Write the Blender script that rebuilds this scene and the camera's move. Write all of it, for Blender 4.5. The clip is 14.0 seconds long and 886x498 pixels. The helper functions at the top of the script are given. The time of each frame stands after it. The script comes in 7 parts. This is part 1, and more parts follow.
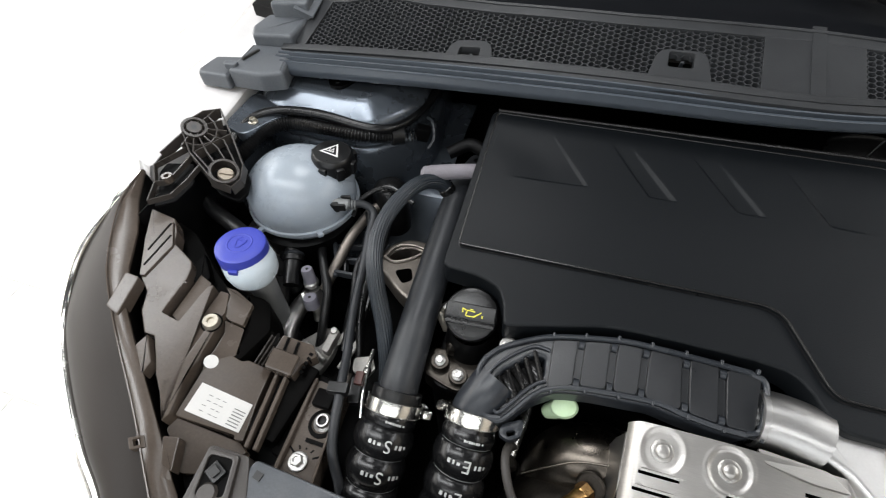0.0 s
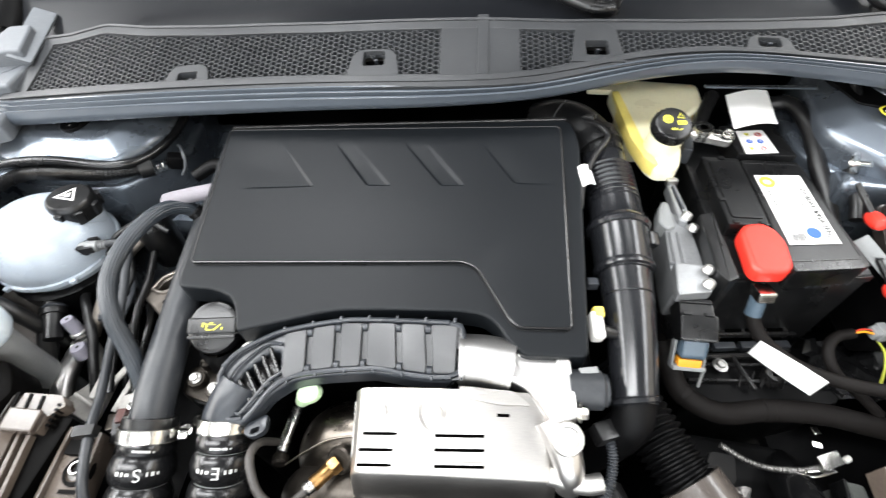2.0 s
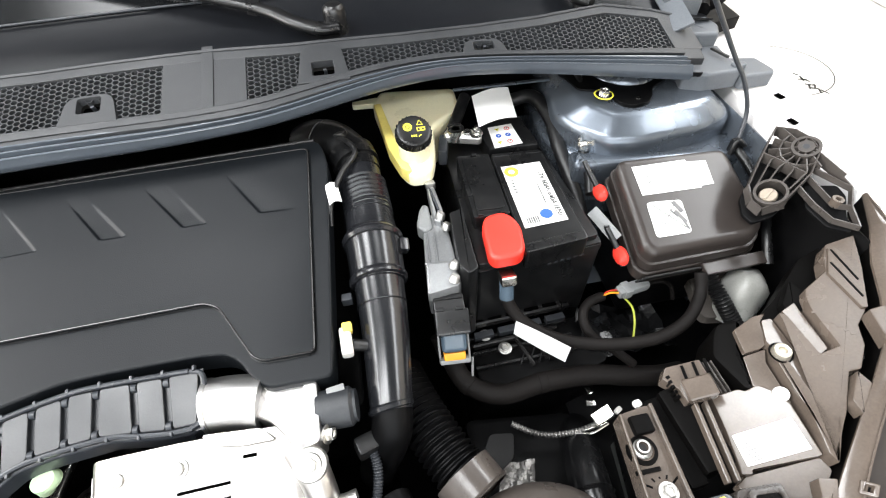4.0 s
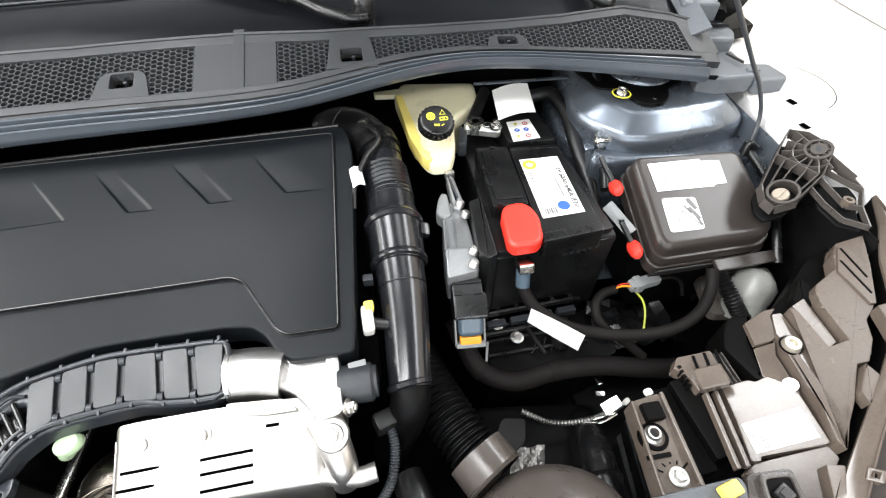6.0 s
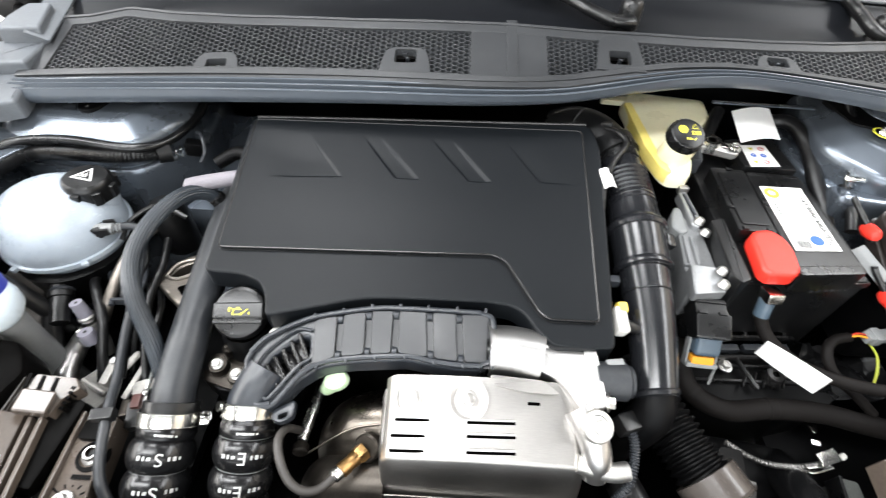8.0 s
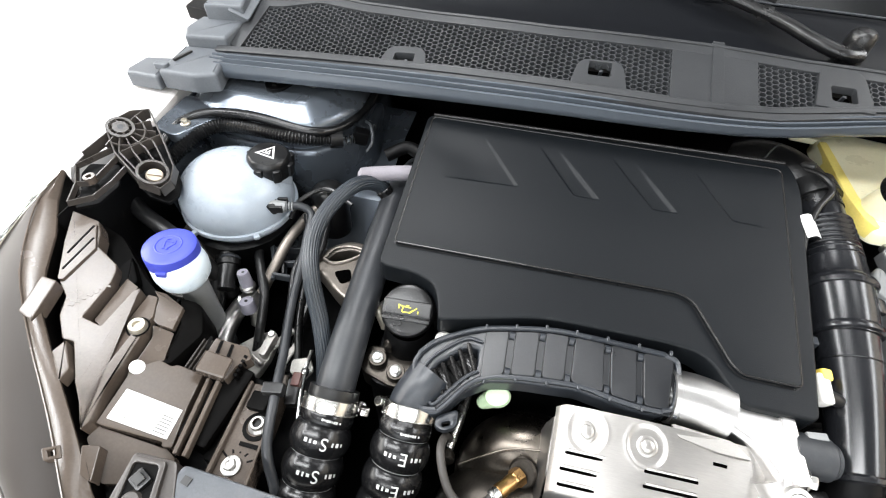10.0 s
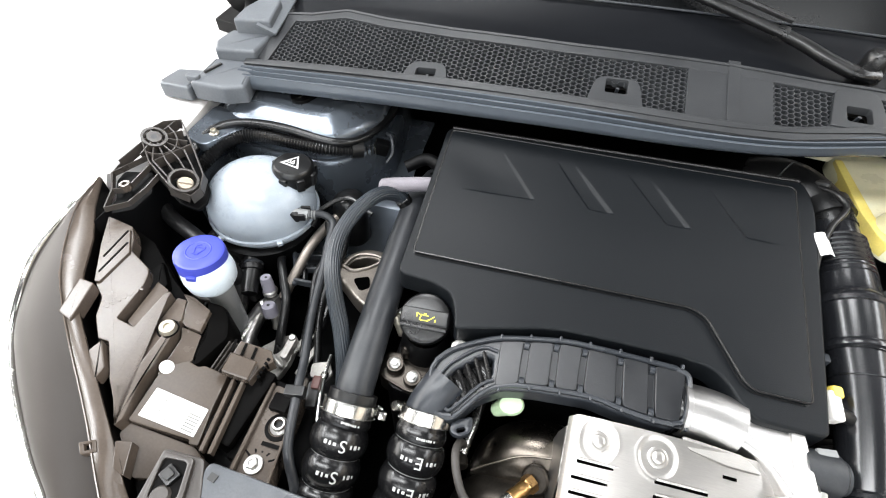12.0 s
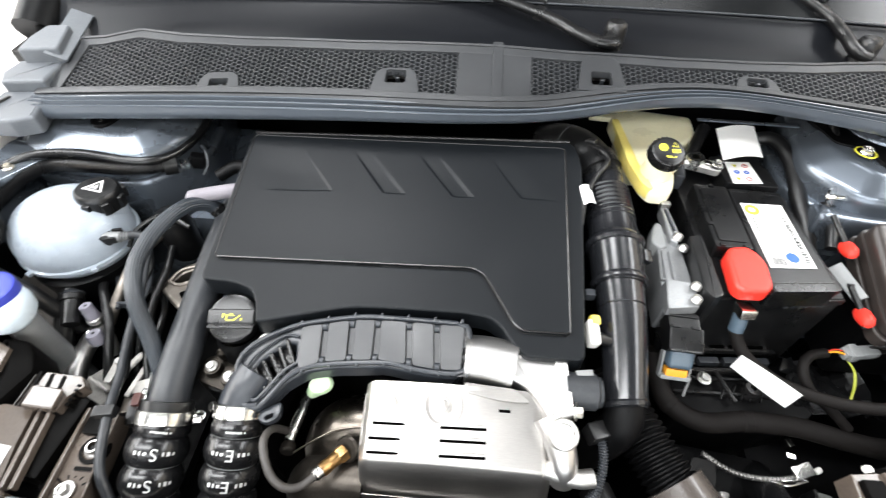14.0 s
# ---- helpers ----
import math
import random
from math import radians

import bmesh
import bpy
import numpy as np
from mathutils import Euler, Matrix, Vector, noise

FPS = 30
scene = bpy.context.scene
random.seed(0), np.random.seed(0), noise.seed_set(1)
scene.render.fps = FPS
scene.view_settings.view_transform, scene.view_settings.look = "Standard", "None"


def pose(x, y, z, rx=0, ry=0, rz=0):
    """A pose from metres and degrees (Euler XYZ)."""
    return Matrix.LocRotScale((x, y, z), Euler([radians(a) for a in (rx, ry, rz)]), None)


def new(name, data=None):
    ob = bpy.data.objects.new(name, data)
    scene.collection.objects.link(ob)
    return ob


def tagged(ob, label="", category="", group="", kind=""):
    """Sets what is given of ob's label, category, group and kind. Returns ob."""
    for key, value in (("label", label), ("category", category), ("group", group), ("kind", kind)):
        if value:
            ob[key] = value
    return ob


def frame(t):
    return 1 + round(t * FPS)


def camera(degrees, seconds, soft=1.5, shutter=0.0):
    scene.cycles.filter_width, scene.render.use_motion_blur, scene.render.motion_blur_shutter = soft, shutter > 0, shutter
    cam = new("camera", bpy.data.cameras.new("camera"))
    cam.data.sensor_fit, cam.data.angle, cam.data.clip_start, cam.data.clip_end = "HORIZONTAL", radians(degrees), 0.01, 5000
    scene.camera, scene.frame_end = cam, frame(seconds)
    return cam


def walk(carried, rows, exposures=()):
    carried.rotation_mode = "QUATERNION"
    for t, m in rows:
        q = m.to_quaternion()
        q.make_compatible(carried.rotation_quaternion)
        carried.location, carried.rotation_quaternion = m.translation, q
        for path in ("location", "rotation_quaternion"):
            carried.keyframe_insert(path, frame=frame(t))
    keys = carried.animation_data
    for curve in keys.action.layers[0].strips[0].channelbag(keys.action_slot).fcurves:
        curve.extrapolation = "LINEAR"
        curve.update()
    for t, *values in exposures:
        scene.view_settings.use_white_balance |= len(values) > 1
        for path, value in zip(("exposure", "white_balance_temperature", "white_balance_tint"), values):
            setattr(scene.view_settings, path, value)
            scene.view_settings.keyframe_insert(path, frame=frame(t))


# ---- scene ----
cam = camera(87.1, 14.0, soft=1.1, shutter=0.4)
METRES, EYE, TILT, LEAN, TURN = 1.07, (-0.225, -0.162, 1.305), -51.24, 2.35, 18.05
ROWS = [
    (0.0, 0.0, 0.0, 0.0, 0.0, 0.0, -0.0),
    (0.5, 0.0353, -0.0001, -0.0009, -0.97, -0.37, 1.03),
    (1.0, 0.09, -0.0176, -0.0088, -3.48, -0.2, 3.36),
    (1.5, 0.1406, -0.0371, -0.0217, -6.69, 0.04, 7.47),
    (2.0, 0.1958, -0.0494, -0.0342, -9.34, -0.01, 11.72),
    (2.5, 0.2636, -0.0615, -0.0446, -13.11, -0.68, 15.96),
    (3.0, 0.3196, -0.0763, -0.061, -15.92, -1.24, 19.7),
    (3.5, 0.3691, -0.0922, -0.0731, -18.44, -1.62, 22.33),
    (6.0, 0.3331, -0.0942, -0.0881, -19.87, -1.13, 19.77),
    (6.5, 0.2879, -0.0881, -0.0757, -19.33, -0.52, 18.55),
    (7.0, 0.2394, -0.0754, -0.0654, -17.84, -0.26, 16.89),
    (7.5, 0.1891, -0.06, -0.0532, -15.92, 0.33, 13.77),
    (8.0, 0.1339, -0.0474, -0.0446, -12.61, 0.99, 9.67),
    (8.5, 0.0853, -0.0387, -0.0291, -9.83, 1.79, 6.42),
    (9.0, 0.0484, -0.0203, -0.0248, -7.84, 1.68, 3.92),
    (11.5, 0.0097, -0.0166, -0.0078, -4.51, 1.57, -0.04),
    (12.0, 0.0099, -0.0271, -0.0097, -4.32, 2.05, -0.12),
    (12.5, 0.0217, -0.0356, -0.0169, -4.46, 2.14, 0.2),
    (13.0, 0.0563, -0.0511, -0.0285, -5.64, 1.89, 1.8),
    (13.5, 0.1058, -0.0673, -0.036, -7.88, 1.81, 4.73),
    (14.0, 0.165, -0.0797, -0.041, -10.78, 1.71, 8.84),
]
EXPOSURES = [(0.0, -0.7), (0.5, -0.62), (1.0, 0.05), (1.5, 0.68), (2.0, 0.7), (2.5, 0.65), (3.5, 0.6), (6.0, 0.51), (6.5, 0.62), (7.0, 0.66), (8.0, 0.6), (8.5, 0.7), (9.0, 0.62), (11.5, 0.34), (12.0, 0.37), (13.0, 0.33), (14.0, 0.64)]
walk(cam, [(t, pose(*EYE, TILT, LEAN, TURN) @ pose(METRES * x, METRES * y, METRES * z, 90 + pitch, roll, yaw)) for t, x, y, z, yaw, pitch, roll in ROWS], EXPOSURES)

# ---------- world and light: a bright white showroom ----------
world = bpy.data.worlds.new("showroom_air")
scene.world = world
world.use_nodes = True
world.node_tree.nodes["Background"].inputs[0].default_value = (0.9, 0.95, 1.0, 1)
world.node_tree.nodes["Background"].inputs[1].default_value = 0.1
ROOM = (-4.6, 3.38, -4.4, 6.2, 3.3)   # x0, x1, y0, y1, height


def area_lamp(name, m, sx, sy, watts, colour):
    d = bpy.data.lights.new(name, "AREA")
    d.shape, d.size, d.size_y, d.energy, d.color = "RECTANGLE", sx, sy, watts, colour
    ob = new(name, d)
    ob.matrix_world = m
    return ob


# long ceiling lamps across the hall in front of the car and along its sides
# the last four are unseen, added for sheen on lamp housings and strut towers
for px_, py_, sx_, sy_, w_ in ((-1.35, -0.5, 2.5, 0.45, 72), (-0.2, -2.3, 4.2, 0.45, 85), (-3.4, 0.5, 0.5, 3.0, 150), (2.5, 0.7, 0.7, 3.0, 92), (-0.85, 0.9, 0.8, 0.7, 32), (0.85, 0.85, 0.7, 0.6, 6),
                              (-2.7, 3.7, 1.6, 0.6, 22), (2.5, 3.6, 1.2, 0.6, 12)):
    area_lamp("unseen_ceiling_lamp", pose(px_, py_, 3.22, 0, 0, 0), sx_, sy_, w_, (0.968, 0.985, 1.0))
# unseen area lamp behind the camera, added as cool front fill
area_lamp("front_fill_lamp", pose(-0.6, -4.2, 1.9, 90, 0, 0), 5.2, 2.0, 70, (0.84, 0.92, 1.0))
# unseen area lamp before the left wall, added as warm side fill
area_lamp("side_fill_lamp", pose(-4.45, 0.6, 1.75, 0, -90, 0), 2.0, 5.0, 205, (1.0, 0.965, 0.93))


# ---------- materials ----------
def mat(name, col, rough=0.5, metal=0.0, var=0.18, scale=14.0, fine=420.0, bump=0.08, dust=0.0,
        dust_col=(0.32, 0.3, 0.28), rvar=0.12, spec=0.5, coat=0.0, trans=0.0, ior=1.46, aniso=None, sss=0.0):
    m = bpy.data.materials.new(name)
    m.use_nodes = True
    nt = m.node_tree
    b = nt.nodes["Principled BSDF"]
    link = nt.links.new

    def node(kind, **kw):
        n = nt.nodes.new(kind)
        for k, v in kw.items():
            n.inputs[k].default_value = v
        return n
    tc = nt.nodes.new("ShaderNodeTexCoord")
    big = node("ShaderNodeTexNoise", Scale=scale, Detail=5.0, Roughness=0.6)
    small = node("ShaderNodeTexNoise", Scale=fine, Detail=3.0)
    src = tc.outputs["Object"]
    if aniso:
        mp = nt.nodes.new("ShaderNodeMapping")
        mp.inputs["Scale"].default_value = aniso
        link(src, mp.inputs["Vector"])
        src = mp.outputs["Vector"]
    link(tc.outputs["Object"], big.inputs["Vector"])
    link(src, small.inputs["Vector"])
    ramp = nt.nodes.new("ShaderNodeMapRange")
    ramp.inputs["From Min"].default_value, ramp.inputs["From Max"].default_value = 0.3, 0.7
    ramp.inputs["To Min"].default_value, ramp.inputs["To Max"].default_value = 1 - var, 1 + var
    link(big.outputs["Fac"], ramp.inputs["Value"])
    ramp2 = nt.nodes.new("ShaderNodeMapRange")
    ramp2.inputs["From Min"].default_value, ramp2.inputs["From Max"].default_value = 0.25, 0.75
    ramp2.inputs["To Min"].default_value, ramp2.inputs["To Max"].default_value = 1 - var * 0.6, 1 + var * 0.6
    link(small.outputs["Fac"], ramp2.inputs["Value"])
    mul = nt.nodes.new("ShaderNodeMath")
    mul.operation = "MULTIPLY"
    link(ramp.outputs[0], mul.inputs[0])
    link(ramp2.outputs[0], mul.inputs[1])
    vm = nt.nodes.new("ShaderNodeVectorMath")
    vm.operation = "SCALE"
    vm.inputs[0].default_value = col
    link(mul.outputs[0], vm.inputs["Scale"])
    out = vm.outputs[0]
    if dust > 0:
        dn = node("ShaderNodeTexNoise", Scale=scale * 3.1, Detail=8.0, Roughness=0.75)
        link(tc.outputs["Object"], dn.inputs["Vector"])
        dr = nt.nodes.new("ShaderNodeMapRange")
        dr.inputs["From Min"].default_value, dr.inputs["From Max"].default_value = 0.48, 0.78
        dr.inputs["To Max"].default_value = dust
        link(dn.outputs["Fac"], dr.inputs["Value"])
        mx = nt.nodes.new("ShaderNodeMix")
        mx.data_type = "RGBA"
        mx.inputs["B"].default_value = (*dust_col, 1)
        link(dr.outputs[0], mx.inputs["Factor"])
        link(out, mx.inputs["A"])
        out = mx.outputs["Result"]
    link(out, b.inputs["Base Color"])
    rr = nt.nodes.new("ShaderNodeMapRange")
    rr.inputs["From Min"].default_value, rr.inputs["From Max"].default_value = 0.25, 0.75
    rr.inputs["To Min"].default_value, rr.inputs["To Max"].default_value = max(0.02, rough - rvar), min(1.0, rough + rvar)
    link(big.outputs["Fac"], rr.inputs["Value"])
    link(rr.outputs[0], b.inputs["Roughness"])
    if bump > 0:
        bp = nt.nodes.new("ShaderNodeBump")
        bp.inputs["Strength"].default_value, bp.inputs["Distance"].default_value = bump, 0.0008
        link(small.outputs["Fac"], bp.inputs["Height"])
        link(bp.outputs[0], b.inputs["Normal"])
    b.inputs["Metallic"].default_value = metal
    b.inputs["Specular IOR Level"].default_value = spec
    b.inputs["Coat Weight"].default_value = coat
    b.inputs["Coat Roughness"].default_value = 0.06
    b.inputs["Transmission Weight"].default_value = trans
    b.inputs["IOR"].default_value = ior
    if sss > 0:
        b.inputs["Subsurface Weight"].default_value = sss
        b.inputs["Subsurface Radius"].default_value = (0.012, 0.011, 0.010)
        b.inputs["Subsurface Scale"].default_value = 1.0
    return m


COVER = mat("grained_black_cover", (0.0052, 0.0063, 0.0076), 0.42, fine=900, bump=0.20, dust=0.0, scale=3, var=0.05, rvar=0.02, spec=0.20)
BLACK = mat("black_plastic", (0.005, 0.0051, 0.0054), 0.32, dust=0.03, bump=0.12)
# also covers deep gaps, whose shade is put into the colour
DARK = mat("dark_parts_and_deep_shade", (0.0020, 0.0020, 0.0022), 0.45, dust=0.004, bump=0.15, spec=0.12)
GREYPL = mat("grey_plastic", (0.028, 0.031, 0.036), 0.4, dust=0.06, bump=0.12)
COWL = mat("cowl_grained_plastic", (0.0165, 0.0178, 0.0198), 0.48, fine=700, bump=0.25, dust=0.02)
CAPGREY = mat("light_grey_plastic", (0.088, 0.096, 0.106), 0.45, dust=0.03)
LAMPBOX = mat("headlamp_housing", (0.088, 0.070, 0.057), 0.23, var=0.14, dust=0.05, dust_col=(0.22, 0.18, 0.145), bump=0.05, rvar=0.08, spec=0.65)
# black plastic, and gaps or pits whose shade is put into the colour
LAMPDARK = mat("black_plastic_and_recess_shade", (0.0024, 0.0022, 0.0021), 0.5, dust=0.004, spec=0.06)
RUBBER = mat("rubber", (0.006, 0.006, 0.0064), 0.36, dust=0.04, bump=0.1)
SEAL = mat("seal_rubber", (0.060, 0.070, 0.083), 0.21, dust=0.0, bump=0.0, var=0.05, rvar=0.02)
PIPEGREY = mat("pipe_grey_black", (0.0205, 0.0225, 0.0255), 0.42, dust=0.04, bump=0.1)
GLOSSBLK = mat("glossy_black_pipe", (0.013, 0.0125, 0.0125), 0.24, rvar=0.04, var=0.06, bump=0.0)
BRAID = mat("braided_sleeve", (0.023, 0.028, 0.034), 0.36, fine=650, bump=0.4, var=0.3)
LENSBLK = mat("dark_lamp_glass", (0.024, 0.0195, 0.0165), 0.55, rvar=0.03, bump=0.0, dust=0.0, var=0.05, spec=0.3)
STEEL = mat("pressed_steel_shield", (0.43, 0.415, 0.395), 0.37, 1.0, var=0.08, bump=0.08, fine=120, dust=0.0, rvar=0.05, aniso=(1, 12, 1))
ALU = mat("cast_aluminium", (0.55, 0.54, 0.52), 0.42, 1.0, var=0.16, bump=0.4, fine=500)
ALUWHITE = mat("satin_aluminium", (0.55, 0.54, 0.53), 0.36, 1.0, var=0.05, bump=0.12, rvar=0.04)
CHROME = mat("zinc_plated_steel", (0.70, 0.69, 0.66), 0.22, 1.0, var=0.1, bump=0.05)
DARKMETAL = mat("heat_stained_metal", (0.048, 0.042, 0.036), 0.36, 0.9, var=0.35, dust=0.0)
BRASS = mat("gilded_sensor_metal", (0.40, 0.235, 0.095), 0.34, 1.0, var=0.4, scale=40)
REDBROWN = mat("red_brown_plug_plastic", (0.085, 0.028, 0.022), 0.4, var=0.1)
LINER = mat("dusty_brown_grey_liner", (0.060, 0.053, 0.047), 0.5, var=0.2, dust=0.05)
PRIMER = mat("blue_grey_body_paint", (0.134, 0.154, 0.180), 0.27, 0.70, var=0.04, scale=9, bump=0.0, coat=0.15, rvar=0.02)
WHITEPAINT = mat("pearl_white_paint", (0.74, 0.72, 0.71), 0.22, 0.0, var=0.03, bump=0.0, coat=0.6)
TANK = mat("milky_tank_plastic", (0.33, 0.37, 0.415), 0.27, var=0.06, bump=0.03, sss=0.35, scale=18, rvar=0.04)
YELTANK = mat("aged_reservoir_plastic", (0.88, 0.82, 0.57), 0.33, var=0.06, bump=0.05, sss=0.5, scale=20)
AMBER = mat("yellow_fluid_behind_plastic", (0.86, 0.70, 0.20), 0.4, var=0.1, bump=0.0, sss=0.3)
BLUE = mat("blue_cap_plastic", (0.045, 0.060, 0.40), 0.40, var=0.06)
RED = mat("red_cap_plastic", (0.70, 0.035, 0.022), 0.4, var=0.06)
WHITE = mat("white_paper_label", (0.80, 0.79, 0.77), 0.5, var=0.03, bump=0.02)
WHITEPL = mat("white_plastic", (0.72, 0.70, 0.66), 0.45, var=0.04)
INK = mat("black_print_and_hollow_shade", (0.02, 0.02, 0.02), 0.5, var=0.05, bump=0)
GREYINK = mat("grey_print", (0.12, 0.12, 0.12), 0.5, var=0.05, bump=0)
BLUEINK = mat("blue_print", (0.03, 0.10, 0.42), 0.5, var=0.05, bump=0)
REDINK = mat("red_print", (0.6, 0.05, 0.05), 0.5, var=0.05, bump=0)
YELINK = mat("yellow_print", (0.72, 0.66, 0.05), 0.5, var=0.05, bump=0)
YELLOW = mat("yellow_plastic", (0.78, 0.60, 0.10), 0.4, var=0.05)
ORANGE = mat("orange_plastic", (0.78, 0.32, 0.02), 0.4, var=0.05)
PALEGREEN = mat("pale_green_plastic", (0.52, 0.68, 0.44), 0.42, var=0.06, sss=0.2)
MAUVE = mat("mauve_foam_sleeve", (0.21, 0.195, 0.215), 0.7, var=0.15, bump=0.5, fine=600)
BOXBROWN = mat("fuse_box_plastic", (0.027, 0.0222, 0.020), 0.31, rvar=0.03, dust=0.0, var=0.08, bump=0.06)
BLUEGREY = mat("blue_grey_connector", (0.06, 0.085, 0.11), 0.22, var=0.1)
CONGREY = mat("pale_grey_connector", (0.20, 0.205, 0.205), 0.45, var=0.1)
GLASS = mat("windscreen_tint", (0.006, 0.0065, 0.007), 0.20, rvar=0.02, bump=0.0, spec=0.2)
FLOORM = mat("white_floor_tile", (0.84, 0.83, 0.80), 0.16, var=0.03, scale=3, bump=0.02, rvar=0.05)
GROUT = mat("tile_grout", (0.72, 0.70, 0.67), 0.8, var=0.08)
WALLM = mat("white_plaster_wall", (0.76, 0.75, 0.73), 0.8, var=0.03, scale=2, bump=0.1)
CEIL = mat("dark_unseen_ceiling", (0.035, 0.036, 0.038), 0.85, var=0.1, scale=2, bump=0.1)
HOSEGLOSS = mat("glossy_bellows_rubber", (0.0055, 0.0056, 0.006), 0.25, rvar=0.06, dust=0.02, bump=0.06)
SLAM = mat("blue_grey_crossmember_plastic", (0.065, 0.071, 0.080), 0.36, dust=0.06, bump=0.12)
TANBOLT = mat("yellow_zinc_plate", (0.52, 0.48, 0.40), 0.34, 0.7, var=0.15)
TANDULL = mat("dull_tan_plating", (0.36, 0.31, 0.25), 0.38, 0.5, var=0.1)
BLOCKGREY = mat("weathered_grey_block", (0.30, 0.305, 0.31), 0.36, 0.65, var=0.15, dust=0.04)
STAINED = mat("brushed_stainless_shell", (0.105, 0.092, 0.078), 0.30, 1.0, var=0.3, bump=0.1, dust=0.0)
NECKWHITE = mat("white_bottle_plastic", (0.62, 0.70, 0.76), 0.3, var=0.04, sss=0.4)
LILAC = mat("lilac_grey_cap_plastic", (0.30, 0.29, 0.34), 0.45, var=0.06)
PROBEWIRE = mat("dusty_brown_grey_wire", (0.040, 0.036, 0.033), 0.5, var=0.15)
BRAIDMETAL = mat("dull_braided_wire", (0.30, 0.29, 0.28), 0.5, 1.0, var=0.4, fine=900, bump=0.8)
GREENWIRE = mat("yellow_green_wire", (0.42, 0.45, 0.05), 0.4, var=0.05)
PANELGREY = mat("dusty_grey_green_panel", (0.10, 0.105, 0.098), 0.45, var=0.2, dust=0.15)
INTAKE = mat("polished_intake_plastic", (0.009, 0.0095, 0.011), 0.23, rvar=0.03, var=0.06, bump=0.0, spec=0.6)
TAPE = mat("cloth_taped_cable", (0.0070, 0.0060, 0.0056), 0.6, var=0.2, fine=260, bump=0.25, dust=0.01, spec=0.12)
DUCTEDGE = mat("duct_rim_plastic", (0.022, 0.025, 0.030), 0.33, dust=0.03, bump=0.1)
DUCTPL = mat("duct_guard_plastic", (0.013, 0.014, 0.016), 0.36, dust=0.02, bump=0.1)
FILM = mat("crumpled_grey_film", (0.24, 0.24, 0.225), 0.3, var=0.12, bump=0.1)
CASTDARK = mat("aged_cast_alloy", (0.23, 0.205, 0.18), 0.42, 0.85, var=0.2, bump=0.3, fine=500)
PALECAST = mat("dull_pale_casting", (0.40, 0.385, 0.36), 0.5, 0.4, var=0.2, bump=0.3)
STENCIL = mat("worn_white_stencil", (0.50, 0.50, 0.49), 0.55, var=0.12)
TRAY = mat("smooth_scuttle_tray", (0.0052, 0.0058, 0.0072), 0.40, var=0.08, rvar=0.05, bump=0.05, scale=5, spec=0.17)
BRKT = mat("dark_brown_bracket_plastic", (0.048, 0.042, 0.038), 0.32, dust=0.05)
# holes and slots drawn black, their shade put into the colour
VOID = mat("unlit_opening", (0.001, 0.001, 0.001), 0.9, var=0.05, bump=0.0, spec=0.0)
AIRBOX = mat("air_box_plastic", (0.062, 0.053, 0.047), 0.30, var=0.1, dust=0.03)
BEIGE = mat("beige_wall_panel", (0.62, 0.55, 0.46), 0.6, var=0.05, scale=2, bump=0.05)


# ---------- mesh helpers ----------
def flat_faced(me, limit):
    """Normals weighted by area, so that broad faces stay flat beside their rounded edges."""
    polys = me.polygons
    nrm = [p.normal.copy() for p in polys]
    area = [p.area for p in polys]
    at = [[] for _ in me.vertices]
    for i, p in enumerate(polys):
        for v in p.vertices:
            at[v].append(i)
    least = math.cos(radians(limit))
    out = []
    for i, p in enumerate(polys):
        for v in p.vertices:
            t = Vector()
            for j in at[v]:
                if nrm[i].dot(nrm[j]) > least:
                    t += nrm[j] * area[j]
            out.append(t.normalized() if t.length > 1e-12 else nrm[i])
    me.normals_split_custom_set(out)


def part(name, bm, material, parent=None, label="", sharp=38):
    bmesh.ops.remove_doubles(bm, verts=bm.verts, dist=1e-6)
    bmesh.ops.recalc_face_normals(bm, faces=bm.faces)
    me = bpy.data.meshes.new(name)
    bm.to_mesh(me)
    bm.free()
    me.materials.append(material)
    for p in me.polygons:
        p.use_smooth = True
    me.set_sharp_from_angle(angle=radians(sharp))
    if len(me.loops) < 12000:
        flat_faced(me, sharp)
    ob = new(name, me)
    if parent is not None:
        ob.parent = parent
    if label:
        ob["label"] = label
    return ob


def thing(name, label, category, group="", kind=""):
    return tagged(new(name), label, category, group, kind)


def join(a, b):
    """Adds the mesh of b to a."""
    me = bpy.data.meshes.new("tmp")
    b.to_mesh(me)
    b.free()
    a.from_mesh(me)
    bpy.data.meshes.remove(me)
    return a


def cr(pts, n):
    """A smooth line through pts, n steps to each stretch."""
    p = [Vector(q) for q in pts]
    p = [2 * p[0] - p[1]] + p + [2 * p[-1] - p[-2]]
    out = []
    for i in range(1, len(p) - 2):
        for k in range(n):
            u = k / n
            a, b, c, d = p[i - 1], p[i], p[i + 1], p[i + 2]
            out.append(0.5 * (2 * b + (c - a) * u + (2 * a - 5 * b + 4 * c - d) * u * u + (3 * b - a - 3 * c + d) * u ** 3))
    out.append(p[-2])
    return out


